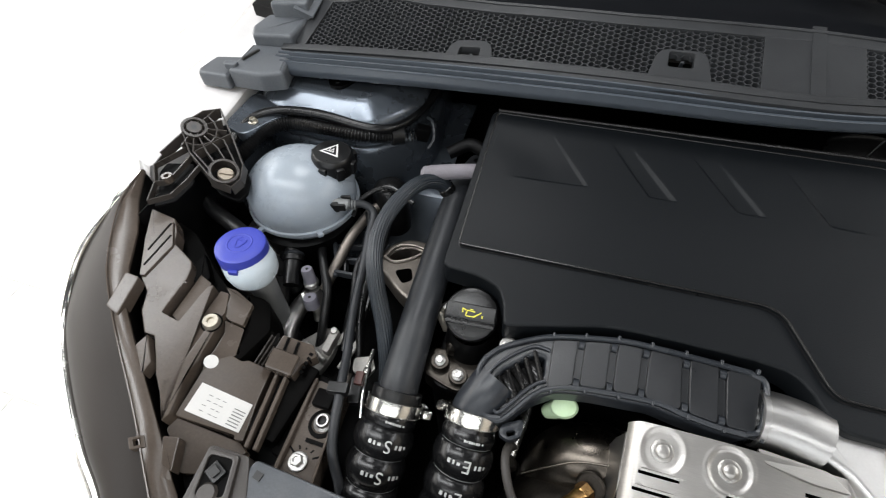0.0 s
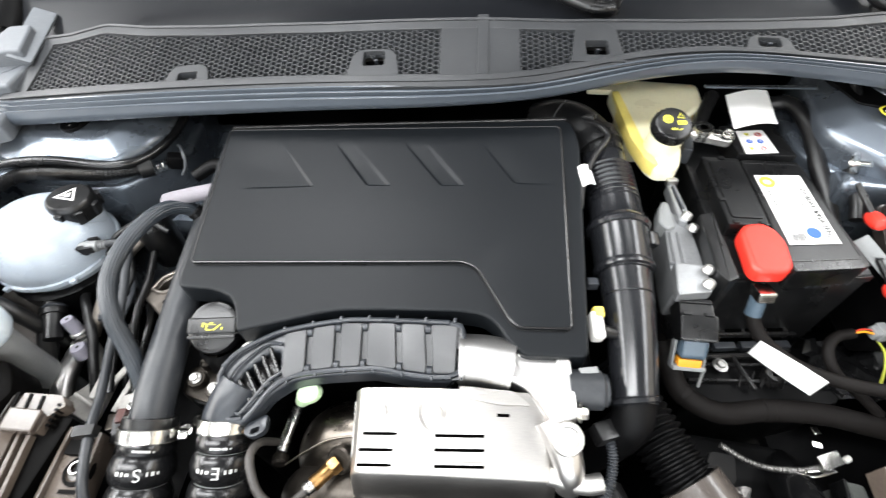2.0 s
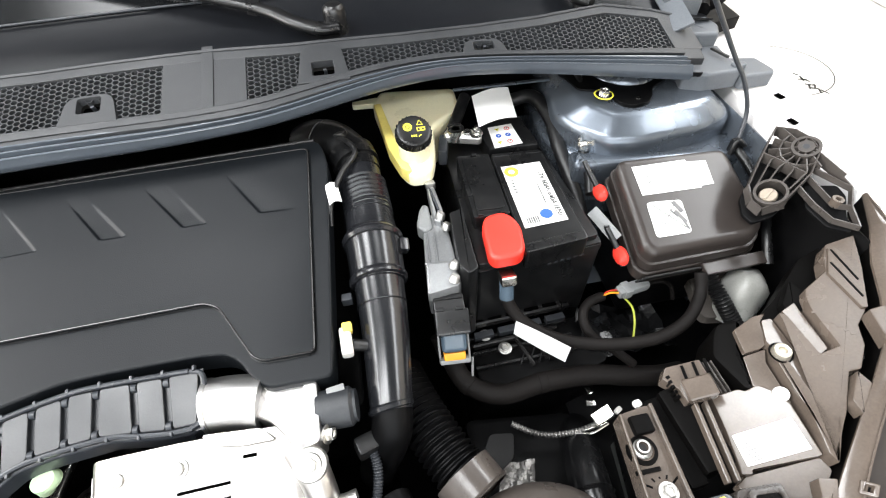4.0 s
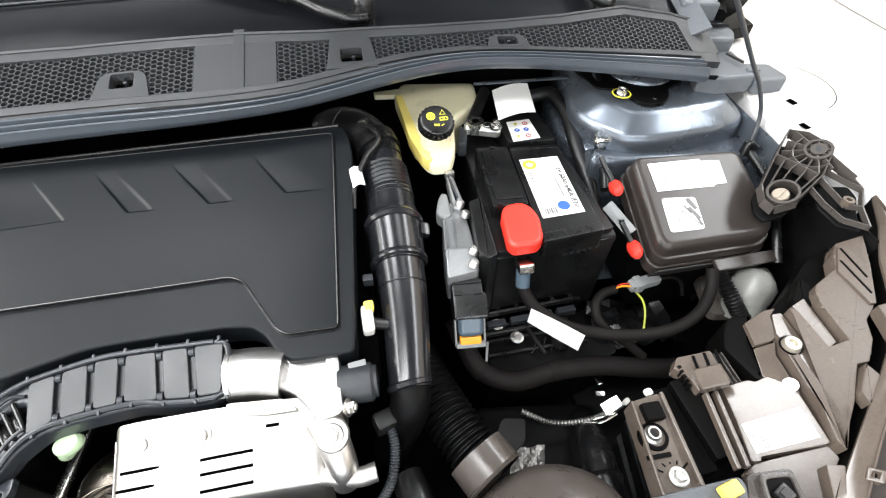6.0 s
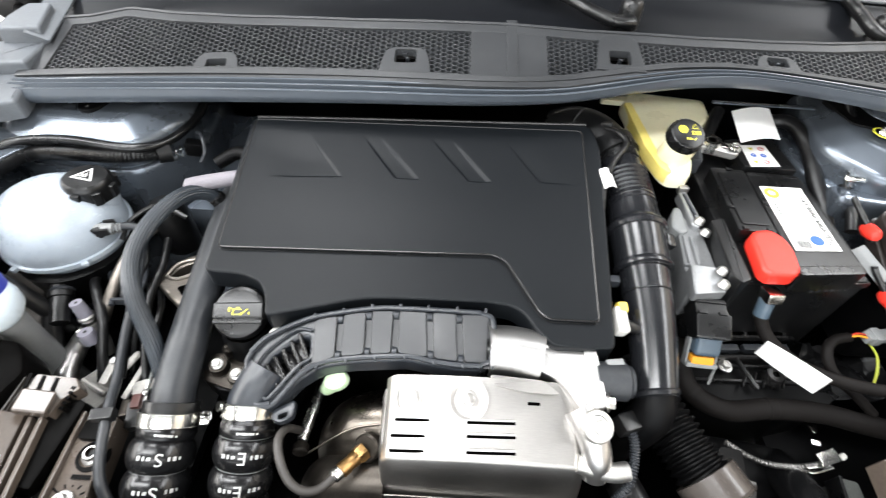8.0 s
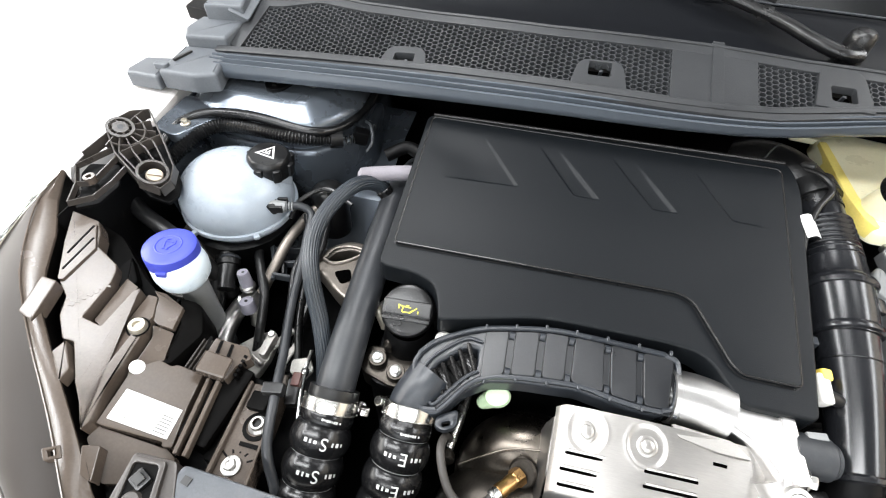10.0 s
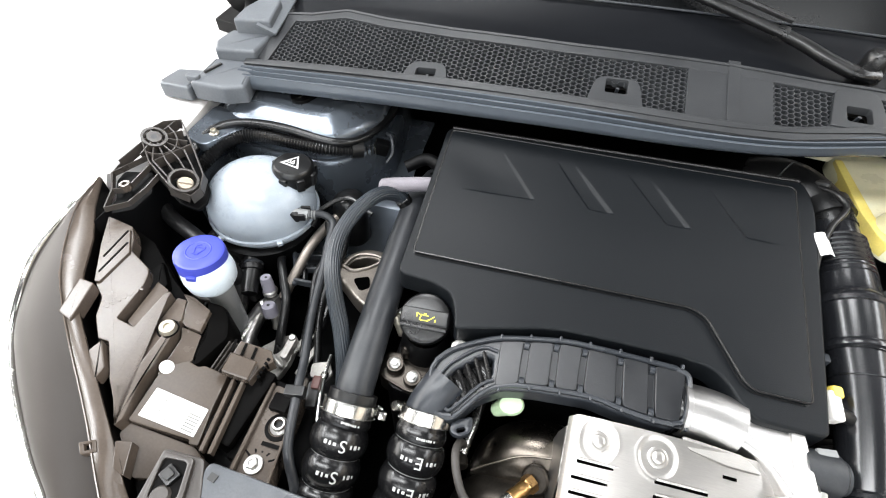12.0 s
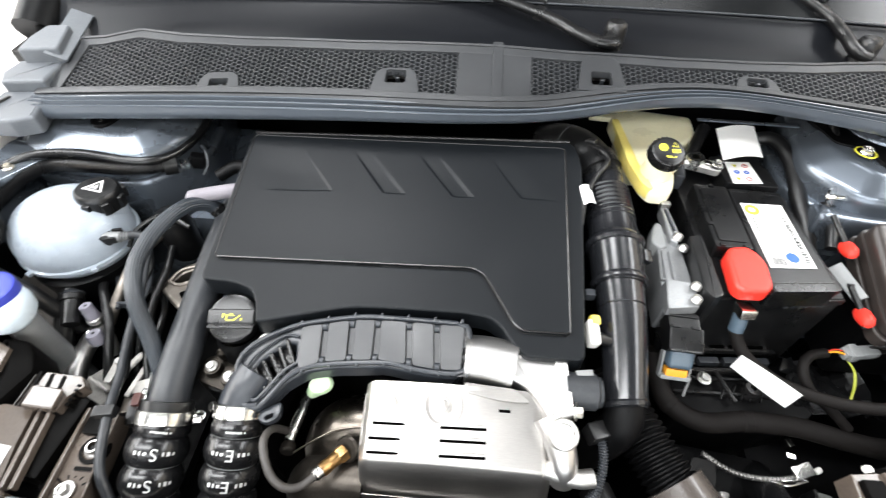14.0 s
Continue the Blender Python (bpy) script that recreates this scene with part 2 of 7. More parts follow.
def tube(pts, r, seg=14, n=8, flat_by=1.0, cap=True):
    """A tube along a smooth line. r: radius or a function of 0..1. flat_by: height over width."""
    line = cr(pts, n) if n else [Vector(q) for q in pts]
    bm = bmesh.new()
    up = Vector((0.13, 0.21, 0.97))
    t0 = (line[1] - line[0]).normalized()
    side = t0.cross(up).normalized()
    total = sum((line[i + 1] - line[i]).length for i in range(len(line) - 1))
    run, rings = 0.0, []
    for i, q in enumerate(line):
        t = (line[min(i + 1, len(line) - 1)] - line[max(i - 1, 0)]).normalized()
        side = (side - t * side.dot(t)).normalized()
        other = t.cross(side)
        u = run / total
        rad = r(u) if callable(r) else r
        rings.append([bm.verts.new(q + (side * math.cos(a) + other * (math.sin(a) * flat_by)) * rad)
                      for a in (2 * math.pi * k / seg for k in range(seg))])
        if i + 1 < len(line):
            run += (line[i + 1] - q).length
    for a, b in zip(rings, rings[1:]):
        for k in range(seg):
            bm.faces.new((a[k], a[(k + 1) % seg], b[(k + 1) % seg], b[k]))
    if cap:
        bm.faces.new(rings[0])
        bm.faces.new(rings[-1])
    return bm


def woven(pts, r, pitch, depth, seg=120):
    """A hose in a braided sleeve of crossing strands."""
    bm = tube(pts, r, seg, 26)
    n = len(bm.verts) // seg
    bm.verts.ensure_lookup_table()
    rings = [[v.co.copy() for v in bm.verts[i * seg:(i + 1) * seg]] for i in range(n)]
    run = 0.0
    for i, ring in enumerate(rings):
        mid = sum(ring, Vector()) / seg
        if i:
            run += (mid - last).length
        last = mid
        for k, co in enumerate(ring):
            a = 2 * math.pi * k / seg
            h = .75 * math.sin(20 * a + 2 * math.pi * run / .12) + .35 * math.sin(12 * a + 2 * math.pi * run / pitch) * math.sin(12 * a - 2 * math.pi * run / pitch)
            bm.verts[i * seg + k].co = co + (co - mid).normalized() * depth * h
    return bm


def corrugated(pts, r, pitch, depth, seg=16):
    """A ribbed hose."""
    line = cr(pts, 24)
    total = sum((b - a).length for a, b in zip(line, line[1:]))
    count = max(4, int(total / pitch * 6))
    steps, acc, j = [], 0.0, 0
    for i in range(count + 1):
        want = total * i / count
        while j < len(line) - 2 and acc + (line[j + 1] - line[j]).length < want:
            acc += (line[j + 1] - line[j]).length
            j += 1
        seglen = (line[j + 1] - line[j]).length
        steps.append(line[j].lerp(line[j + 1], (want - acc) / max(seglen, 1e-9)))
    return tube(steps, lambda u: r - depth * 0.5 + depth * 0.5 * math.cos(2 * math.pi * u * total / pitch), seg, 0)


def lathe(profile, seg=28, m=None, cap=True):
    """Turns a profile of (radius, height) round the z axis."""
    bm = bmesh.new()
    rings = []
    for r, z in profile:
        rings.append([bm.verts.new((r * math.cos(2 * math.pi * k / seg), r * math.sin(2 * math.pi * k / seg), z)) for k in range(seg)])
    for a, b in zip(rings, rings[1:]):
        for k in range(seg):
            bm.faces.new((a[k], a[(k + 1) % seg], b[(k + 1) % seg], b[k]))
    if cap:
        bm.faces.new(rings[0])
        bm.faces.new(rings[-1])
    if m is not None:
        bmesh.ops.transform(bm, matrix=m, verts=bm.verts)
    return bm


def box(sx, sy, sz, m=None, bevel=0.0, seg=2):
    """A box with rounded edges, its middle at the origin of m."""
    bm = bmesh.new()
    bmesh.ops.create_cube(bm, size=1.0)
    bmesh.ops.scale(bm, vec=(sx, sy, sz), verts=bm.verts)
    if bevel > 0:
        bmesh.ops.bevel(bm, geom=bm.edges[:], offset=bevel, segments=seg, profile=0.6, affect="EDGES")
    if m is not None:
        bmesh.ops.transform(bm, matrix=m, verts=bm.verts)
    return bm


def bar(a, b, w, h, bevel=0.0008):
    """A straight bar from a to b, w wide and h high (down from the line)."""
    a, b = Vector(a), Vector(b)
    d = b - a
    x = d.normalized()
    y = Vector((0, 0, 1)).cross(x)
    y = y.normalized() if y.length > 1e-5 else Vector((0, 1, 0))
    z = x.cross(y)
    m = Matrix((x, y, z)).transposed().to_4x4()
    m.translation = (a + b) / 2 - z * h / 2
    return box(d.length + w * 0.6, w, h, m, bevel, 1)


def rounded(pts, r, n=4):
    """A polygon with its corners rounded."""
    out = []
    k = len(pts)
    for i in range(k):
        p, a, b = Vector(pts[i]), Vector(pts[i - 1]), Vector(pts[(i + 1) % k])
        rr = r[i] if isinstance(r, (list, tuple)) else r
        da, db = a - p, b - p
        c = min(rr, da.length * 0.45, db.length * 0.45)
        s, e = p + da.normalized() * c, p + db.normalized() * c
        for j in range(n + 1):
            u = j / n
            out.append((s * (1 - u) ** 2 + p * 2 * u * (1 - u) + e * u * u)[:])
    return out


def slab(pts, top, thick, bevel=0.0, seg=2, hole=None, holes=(), soft_rim=True):
    """A plate with the outline pts (x, y), its upper side on top(x, y), thick metres deep, with the openings given."""
    bm = bmesh.new()
    hole = [hole] * bool(hole) + list(holes)
    loops = [pts] + hole
    edges = []
    for lp in loops:
        vs = [bm.verts.new((x, y, top(x, y))) for x, y in lp]
        edges += [bm.edges.new((vs[i], vs[(i + 1) % len(vs)])) for i in range(len(vs))]
    if hole:
        bmesh.ops.triangle_fill(bm, edges=edges, use_beauty=True, use_dissolve=False)
    else:
        bm.faces.new(list(bm.verts))
    rim = [e for e in bm.edges if len(e.link_faces) == 1]
    outer = set(edges[:len(pts)])
    up = bm.faces[:]
    res = bmesh.ops.extrude_face_region(bm, geom=up)
    low = [v for v in res["geom"] if isinstance(v, bmesh.types.BMVert)]
    bmesh.ops.translate(bm, vec=(0, 0, -thick), verts=low)
    bmesh.ops.recalc_face_normals(bm, faces=bm.faces)
    bevel = min(bevel, thick * 0.45)
    if bevel > 0:
        edges = [e for e in rim if e.is_valid and (soft_rim or e in outer)]
        bmesh.ops.bevel(bm, geom=edges, offset=bevel, segments=seg, profile=0.6, affect="EDGES", clamp_overlap=False)
    return bm


def sheet(rows):
    """A surface through rows of points."""
    bm = bmesh.new()
    vs = [[bm.verts.new(p) for p in row] for row in rows]
    for a, b in zip(vs, vs[1:]):
        for i in range(len(a) - 1):
            bm.faces.new((a[i], a[i + 1], b[i + 1], b[i]))
    return bm


def thick(bm, d):
    bmesh.ops.recalc_face_normals(bm, faces=bm.faces)
    bmesh.ops.solidify(bm, geom=bm.faces[:], thickness=d)
    return bm


def table(xs, ys):
    return lambda x: float(np.interp(x, xs, ys))


def decal(pts, top, lift=0.0008, thickness=0.0006):
    return slab(pts, lambda x, y: top(x, y) + lift, thickness)


def writing(name, text, size, m, material, parent, label=""):
    c = bpy.data.curves.new(name, "FONT")
    c.body, c.size, c.align_x, c.align_y, c.extrude = text, size, "CENTER", "CENTER", 0.0002
    tmp = bpy.data.objects.new(name, c)
    me = bpy.data.meshes.new_from_object(tmp)
    bpy.data.objects.remove(tmp)
    me.materials.append(material)
    ob = new(name, me)
    ob.matrix_basis = m
    ob.parent = parent
    if label:
        ob["label"] = label
    return ob


def frame_of(o, ux, uy):
    """A pose with its x along ux and its y near uy."""
    x = Vector(ux).normalized()
    z = x.cross(Vector(uy)).normalized()
    y = z.cross(x)
    m = Matrix((x, y, z)).transposed().to_4x4()
    m.translation = o
    return m


def along(o, d):
    """A pose with its z along d."""
    m = Vector(d).to_track_quat("Z", "Y").to_matrix().to_4x4()
    m.translation = o
    return m


def bolt(parent, p, r=0.008, h=0.006, axis=(0, 0, 1), material=None, name="bolt", washer=1.5):
    """A flanged hexagon bolt."""
    material = material or CHROME
    bm = lathe([(0.0005, 0), (r * washer, 0), (r * washer, h * 0.22), (r * 1.08, h * 0.36)], 20, along(p, axis))
    hexa = lathe([(r, h * 0.3), (r, h * 0.9), (r * 0.86, h), (r * 0.55, h), (r * 0.5, h * 0.8)], 6, along(p, axis))
    return part(name, join(bm, hexa), material, parent, sharp=25)


# ---------- the showroom ----------
X0, X1, Y0, Y1, HIGH = ROOM
part("floor", box(X1 - X0, Y1 - Y0, 0.1, pose((X0 + X1) / 2, (Y0 + Y1) / 2, -0.056)), GROUT)
floor = bpy.data.objects["floor"]
tagged(floor, "glossy white showroom floor laid with oblong tiles", "floor", kind="structure")
for nm, sx, sy, px_, py_, m_ in (
        ("wall_north", X1 - X0 + 0.4, 0.2, (X0 + X1) / 2, Y1 + 0.1, WALLM),
        ("wall_east", 0.2, Y1 - Y0, X1 + 0.1, (Y0 + Y1) / 2, BEIGE),
        ("wall_west", 0.2, Y1 - Y0, X0 - 0.1, (Y0 + Y1) / 2, WALLM),
        ("wall_south", X1 - X0 + 0.4, 0.2, (X0 + X1) / 2, Y0 - 0.1, WALLM)):
    tagged(part(nm, box(sx, sy, HIGH, pose(px_, py_, HIGH / 2)), m_), "plain pale showroom wall", "wall", kind="structure")
tagged(part("baseboard", box(0.02, Y1 - Y0, 0.12, pose(X1 - 0.01, (Y0 + Y1) / 2, 0.06), 0.004), WHITEPL),
       "pale skirting along the beige wall", "baseboard", kind="structure")
# unseen; kept dark so overhead reflections stay dark without a bonnet
tagged(part("ceiling", box(X1 - X0 + 0.4, Y1 - Y0 + 0.4, 0.1, pose((X0 + X1) / 2, (Y0 + Y1) / 2, HIGH + 0.05)), CEIL),
       "unseen showroom ceiling, kept dark for dark reflections", "ceiling", kind="structure")


# ---------- car body ----------
car = thing("car_body", "pearl white car front with the bonnet opened", "car")


def gz(x, y):
    """The surface of the cowl grille."""
    return 1.019 + 0.33 * (y - 0.388) - 0.09 * (x - 0.03) ** 2


LAMP_IN = [(.722, .129, .934), (.712, .083, .933), (.690, .037, .927), (.668, .000, .919), (.642, -.030, .911),
           (.611, -.062, .900), (.586, -.088, .888), (.5600, -.1155, .876), (.5290, -.1500, .863), (.49, -.19, .85)]
LAMP_OUT = [(.724, .131, .932), (.726, .078, .926), (.735, .028, .906), (.735, -.012, .882), (.722, -.052, .862),
            (.690, -.086, .857), (.650, -.119, .855), (.605, -.153, .852), (.564, -.181, .846), (.53, -.215, .84)]
BUMPER = [(.893, .150, .810), (.885, .095, .792), (.872, .040, .785), (.850, -.015, .782), (.820, -.058, .780),
          (.778, -.103, .775), (.728, -.143, .770), (.685, -.172, .765), (.645, -.200, .760), (.60, -.235, .75)]


def mirrored(rows, s):
    return [[(s * x, y, z) for x, y, z in row] for row in rows]


def flared(row, dx, dy, z):
    return [(x + dx, y + dy, z) for x, y, _ in row]


for s in (-1, 1):
    # wing behind the lamp
    rows = []
    for y, xi, xc in ((0.122, .724, .752), (0.140, .722, .752), (0.2, .684, .770), (0.28, .693, .786), (0.36, .704, .802), (0.44, .712, .818),
                      (0.53, .722, .836), (0.64, .735, .856)):
        dp = .03 if y < .13 else 0.0
        rows.append([(s * xi, y, .905 - dp), (s * xi, y, .934 - dp), (s * (xi + .006), y, .938 - dp), (s * (xc - .02), y, .944 - dp), (s * xc, y, .940 - dp), (s * (xc + .035), y, .915 - dp),
                     (s * (xc + .07), y, .86 - dp), (s * (xc + .095), y, .78 - dp), (s * .905, y, .6), (s * .905, y, .22)])
    part("wing", thick(sheet(rows), 0.0015), WHITEPAINT, car, "pearl white painted wing")
    # bumper skin below the lamp
    outer = [Vector(p) for p in BUMPER]
    mid = [tuple((Vector(a) * 0.45 + Vector(b) * 0.55) + Vector((0.012, -0.008, 0.012))) for a, b in zip(LAMP_OUT, BUMPER)]
    bm = thick(sheet(mirrored([[tuple(Vector(p) + Vector((0, 0, -0.003))) for p in LAMP_OUT], mid, BUMPER,
                               flared(BUMPER, 0.018, -0.02, 0.62), flared(BUMPER, 0.01, -0.012, 0.4), flared(BUMPER, -0.02, 0.02, 0.2)], s)), 0.0015)
    part("bumper_corner", bm, WHITEPAINT, car, "pearl white bumper corner under the headlamp")
    # inner wing wall and shelf
    # front stretch coloured near black to stand for the shaded void
    for ys_, m_ in (((.07, .13, .20), DARK), ((.20, .3, .45, .62), PRIMER)):
        rows = [[(s * .69, y, .925), (s * .685, y, .90), (s * .675, y, .84), (s * .67, y, .7), (s * .66, y, .3)] for y in ys_]
        part("inner_wing", thick(sheet(rows), 0.002), m_, car, "blue-grey painted inner wing panel" if m_ is PRIMER else "inner wing front, coloured black for the shaded void")
    rows = [[(s * x, y, z) for x in (.67, .60, .50, .40)] for y, z in ((.24, .68), (.28, .745), (.31, .80), (.40, .83), (.5, .84))]
    part("inner_shelf", thick(sheet(rows), 0.002), PRIMER, car)
    # strut tower
    rim_ = rounded([(s * x, y) for x, y in ((.452, .50), (.441, .375), (.462, .338), (.494, .302), (.530, .296), (.575, .297), (.645, .303), (.688, .318), (.690, .50))], [.01, .03, .03, .035, .02, .02, .03, .03, .01], 8)
    mid_ = Vector((s * .567, .42))
    rings = []
    for inset, z in ((.038, .9462), (.034, .9460), (.030, .9448), (.026, .9424), (.007, .9295), (.003, .9255), (.0008, .9205), (0, .914), (0, .66)):
        ring = []
        for x, y in rim_:
            out = Vector((x, y)) - mid_
            p = mid_ + out * (1 - inset / out.length)
            ring.append((p.x, p.y, z - .05 * max(0, .40 - p.y)))
        rings.append(ring + ring[:1])
    bm = sheet(rings)
    bmesh.ops.remove_doubles(bm, verts=bm.verts, dist=1e-6)
    part("strut_tower", bm, PRIMER, car, "glossy blue-grey pressed strut tower", sharp=60)
    part("tower_plateau", slab([(x, y) for x, y, z in rings[0][:-1]], lambda x, y: .9462 - .05 * max(0, .40 - y), .004), PRIMER, car, sharp=60)
    part("tower_foot", slab(rounded([(s * x, y) for x, y in ((.440, .50), (.428, .372), (.455, .330), (.495, .292), (.530, .286), (.66, .296), (.69, .32), (.69, .50))], .022, 5), lambda x, y: .888, .2, .010, 4), PRIMER, car)
    plate_ = [(.468, .455), (.480, .392), (.515, .380), (.524, .347), (.536, .337), (.560, .339), (.575, .354), (.583, .374), (.612, .390), (.640, .412), (.640, .46)] if s > 0 else \
        [(.468, .46), (.468, .390), (.515, .383), (.539, .370), (.548, .346), (.558, .338), (.572, .341), (.581, .357), (.590, .384), (.625, .405), (.625, .46)]
    part("tower_bracket", slab(rounded([(s * x, y) for x, y in plate_], .008), lambda x, y: .9485, .006, .0015), DARK, car, "dark bracket plate on the strut tower")
    part("bracket_hole", lathe([(.0005, .0008), (.0035, .0008), (.0035, 0)], 14, pose(s * (.552 if s > 0 else .563), .352, .9485)), CHROME, car)
    part("top_mount", lathe([(.028, .006), (.034, .010), (.046, .010), (.052, .004), (.053, 0)], 36, pose(s * .565, .435, .947), cap=False), PRIMER, car)
    bolt(car, (s * .508, .368, .949), .0075, .009, material=CHROME, name="tower_nut")
    part("nut_paint_ring", lathe([(.0115, .9503), (.0125, .9510), (.0137, .9503)], 20, Matrix.Translation((s * .508, .368, 0)), cap=False),
         YELINK if s > 0 else CHROME, car)
    # upper flange pressing with its stud
    if s > 0:
        part("inner_ledge", slab(rounded([(.447, .292), (.69, .268), (.69, .318), (.60, .322), (.452, .330)], .008), lambda x, y: .902 - .35 * abs(y - .300), .07, .012, 6), PRIMER, car)
    if s < 0:
        part("flange_pressing", slab(rounded([(s * .655, .235), (s * .69, .245), (s * .69, .325), (s * .62, .318), (s * .60, .298), (s * .63, .29)], .012),
                                 lambda x, y: .925 - 0.15 * (0.66 - abs(x)), .012, .004), PRIMER, car)
        bolt(car, (s * .656, .265, .924), .0045, .007, material=TANBOLT, name="flange_stud")
    # small holes along the right wing flange
    if s > 0:
        for y, x in ((.262, .724), (.318, .745), (.40, .77)):
            part("flange_hole", box(.009, .012, .0012, pose(s * x, y, .9432, 0, 0, 15)), VOID, car)

# dark sheets added behind the gaps to block the floor and give shade
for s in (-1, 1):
    part("bay_gap_backing", slab([(s * .40, -.22), (s * .55, -.22), (s * .68, -.10), (s * .68, .24), (s * .40, .24)], lambda x, y: .63, .02), DARK, car)
    part("lamp_gap_backing", slab([(s * .43, -.2), (s * .50, -.2), (s * .66, -.06), (s * .69, .10), (s * .44, .0)], lambda x, y: .775, .02), DARK, car, "black backing added below the headlamp for the shaded gap")

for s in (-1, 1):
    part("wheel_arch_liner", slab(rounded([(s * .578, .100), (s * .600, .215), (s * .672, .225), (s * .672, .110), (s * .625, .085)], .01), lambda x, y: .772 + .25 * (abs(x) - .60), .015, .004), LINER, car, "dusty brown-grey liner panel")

# bulkhead, floor pan and front wall of the engine bay, coloured as deep shade
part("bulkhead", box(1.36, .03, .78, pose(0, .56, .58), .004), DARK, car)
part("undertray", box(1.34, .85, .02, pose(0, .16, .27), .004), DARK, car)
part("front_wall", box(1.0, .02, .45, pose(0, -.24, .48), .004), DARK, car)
for s in (-1, 1):
    for y in (.34,):
        w = lathe([(.14, -.09), (.29, -.09), (.31, -.06), (.31, .06), (.29, .09), (.14, .09)], 40, pose(s * .775, .34, .31, 0, 90, 0))
        part("tyre", w, RUBBER, car, "black road tyre")
part("lower_bumper", box(1.14, .05, .5, pose(0, -.27, .45), .02), WHITEPAINT, car)

# ---------- scuttle: grille, seal, end caps, windscreen ----------
YT = table([-.66, -.64, -.585, -.53, -.46, -.36, -.2, 0, .1, .24, .34, .43, .53, .6, .64],
           [.459, .459, .458, .467, .453, .442, .433, .430, .425, .426, .431, .440, .458, .448, .436])
YB = table([-.65, -.45, -.2, -.05, .017, .068, .127, .2, .28, .35, .45, .6, .65],
           [.382, .374, .366, .361, .362, .366, .380, .395, .403, .401, .396, .392, .391])
cowl = thing("cowl_grille", "black grained plastic cowl with honeycomb air grille", "cowl grille")
HOLES = [(-.379, .372, 0), (-.134, .386, .006), (.138, .396, .006), (.344, .413, 0)]
TABS = [(-.379, .026, .022), (-.134, .028, .036), (.138, .026, .050), (.344, .025, .018)]


def in_tab(x, y, grow=0.0):
    for hx, w, h in TABS:
        if abs(x - hx) < w + grow and y < YB(x) + h + grow:
            return True
    return False


PX, PY = .0072, .0067   # column spacing, cell height
bm = bmesh.new()
for col in range(180):
    x = -.64 + PX * col
    y = .343 + (PY / 2 if col % 2 else 0)
    while y < .48:
        ok = YB(x) - .005 < y < YT(x) - .001 and -.628 + .2 * max(0, y - .42) < x < .618 and not (-.047 < x < .041) and not in_tab(x, y, -.004)
        if ok:
            o, i, d = [], [], []
            for k in range(6):
                c, sn = math.cos(math.pi / 3 * k), math.sin(math.pi / 3 * k)
                for lst, q, dz_ in ((o, 1.0, 0), (i, .85, 0), (d, .84, -.0050)):
                    hx_, hy_ = x + q * PX / 1.5 * c, y + q * PY / math.sqrt(3) * sn
                    lst.append(bm.verts.new((hx_, hy_, gz(hx_, hy_) + dz_)))
            for k in range(6):
                j = (k + 1) % 6
                bm.faces.new((o[k], o[j], i[j], i[k]))
                bm.faces.new((i[k], i[j], d[j], d[k]))
        y += PY
part("honeycomb_mesh", bm, COWL, cowl, sharp=30)
xs = [-.655 + 1.30 * k / 130 for k in range(131)]


def ribbon(f0, f1, lift, drop, x0=-.655, x1=.65, n=130):
    bm = bmesh.new()
    rows_ = []
    for k in range(n + 1):
        x = x0 + (x1 - x0) * k / n
        a, b = f0(x), f1(x)
        rows_.append([bm.verts.new(p) for p in ((x, a, gz(x, a) + lift - drop), (x, a, gz(x, a) + lift - .0008), (x, a + .0008, gz(x, a) + lift),
                                                (x, b - .0008, gz(x, b) + lift), (x, b, gz(x, b) + lift - .0008), (x, b, gz(x, b) + lift - drop))])
    for p, q in zip(rows_, rows_[1:]):
        for k in range(5):
            bm.faces.new((p[k], p[k + 1], q[k + 1], q[k]))
    return bm


part("upper_rim", ribbon(lambda x: YT(x) - .001, lambda x: YT(x) + .014, .0025, .012), COWL, cowl)
part("upper_lip", ribbon(lambda x: YT(x) + .0095, lambda x: YT(x) + .0125, .0048, .004), COWL, cowl)
part("lower_rim", ribbon(lambda x: YB(x) - .016, lambda x: YB(x) + .0015, .0015, .01), COWL, cowl)
mid_plate = [(-.052, YB(-.05) - .004), (.046, YB(.04) - .004), (.046, YT(.04) + .006), (-.052, YT(-.05) + .006)]
part("centre_plate", slab(rounded(mid_plate, .003), lambda x, y: gz(x, y) + .0018, .006, .001), COWL, cowl)
part("centre_rib", slab([(-.006, .352), (.008, .352), (.008, .449), (-.006, .449)], lambda x, y: gz(x, y) + .0034, .004, .0012), COWL, cowl)
for s in (-1, 1):
    ends = [(-.662, .40), (-.622, .375), (-.606, .47), (-.65, .475)] if s < 0 else [(.612, .39), (.655, .39), (.65, .45), (.605, .458)]
    part("end_plate", slab(rounded(ends, .004), lambda x, y: gz(x, y) + .0022, .006, .001), COWL, cowl)
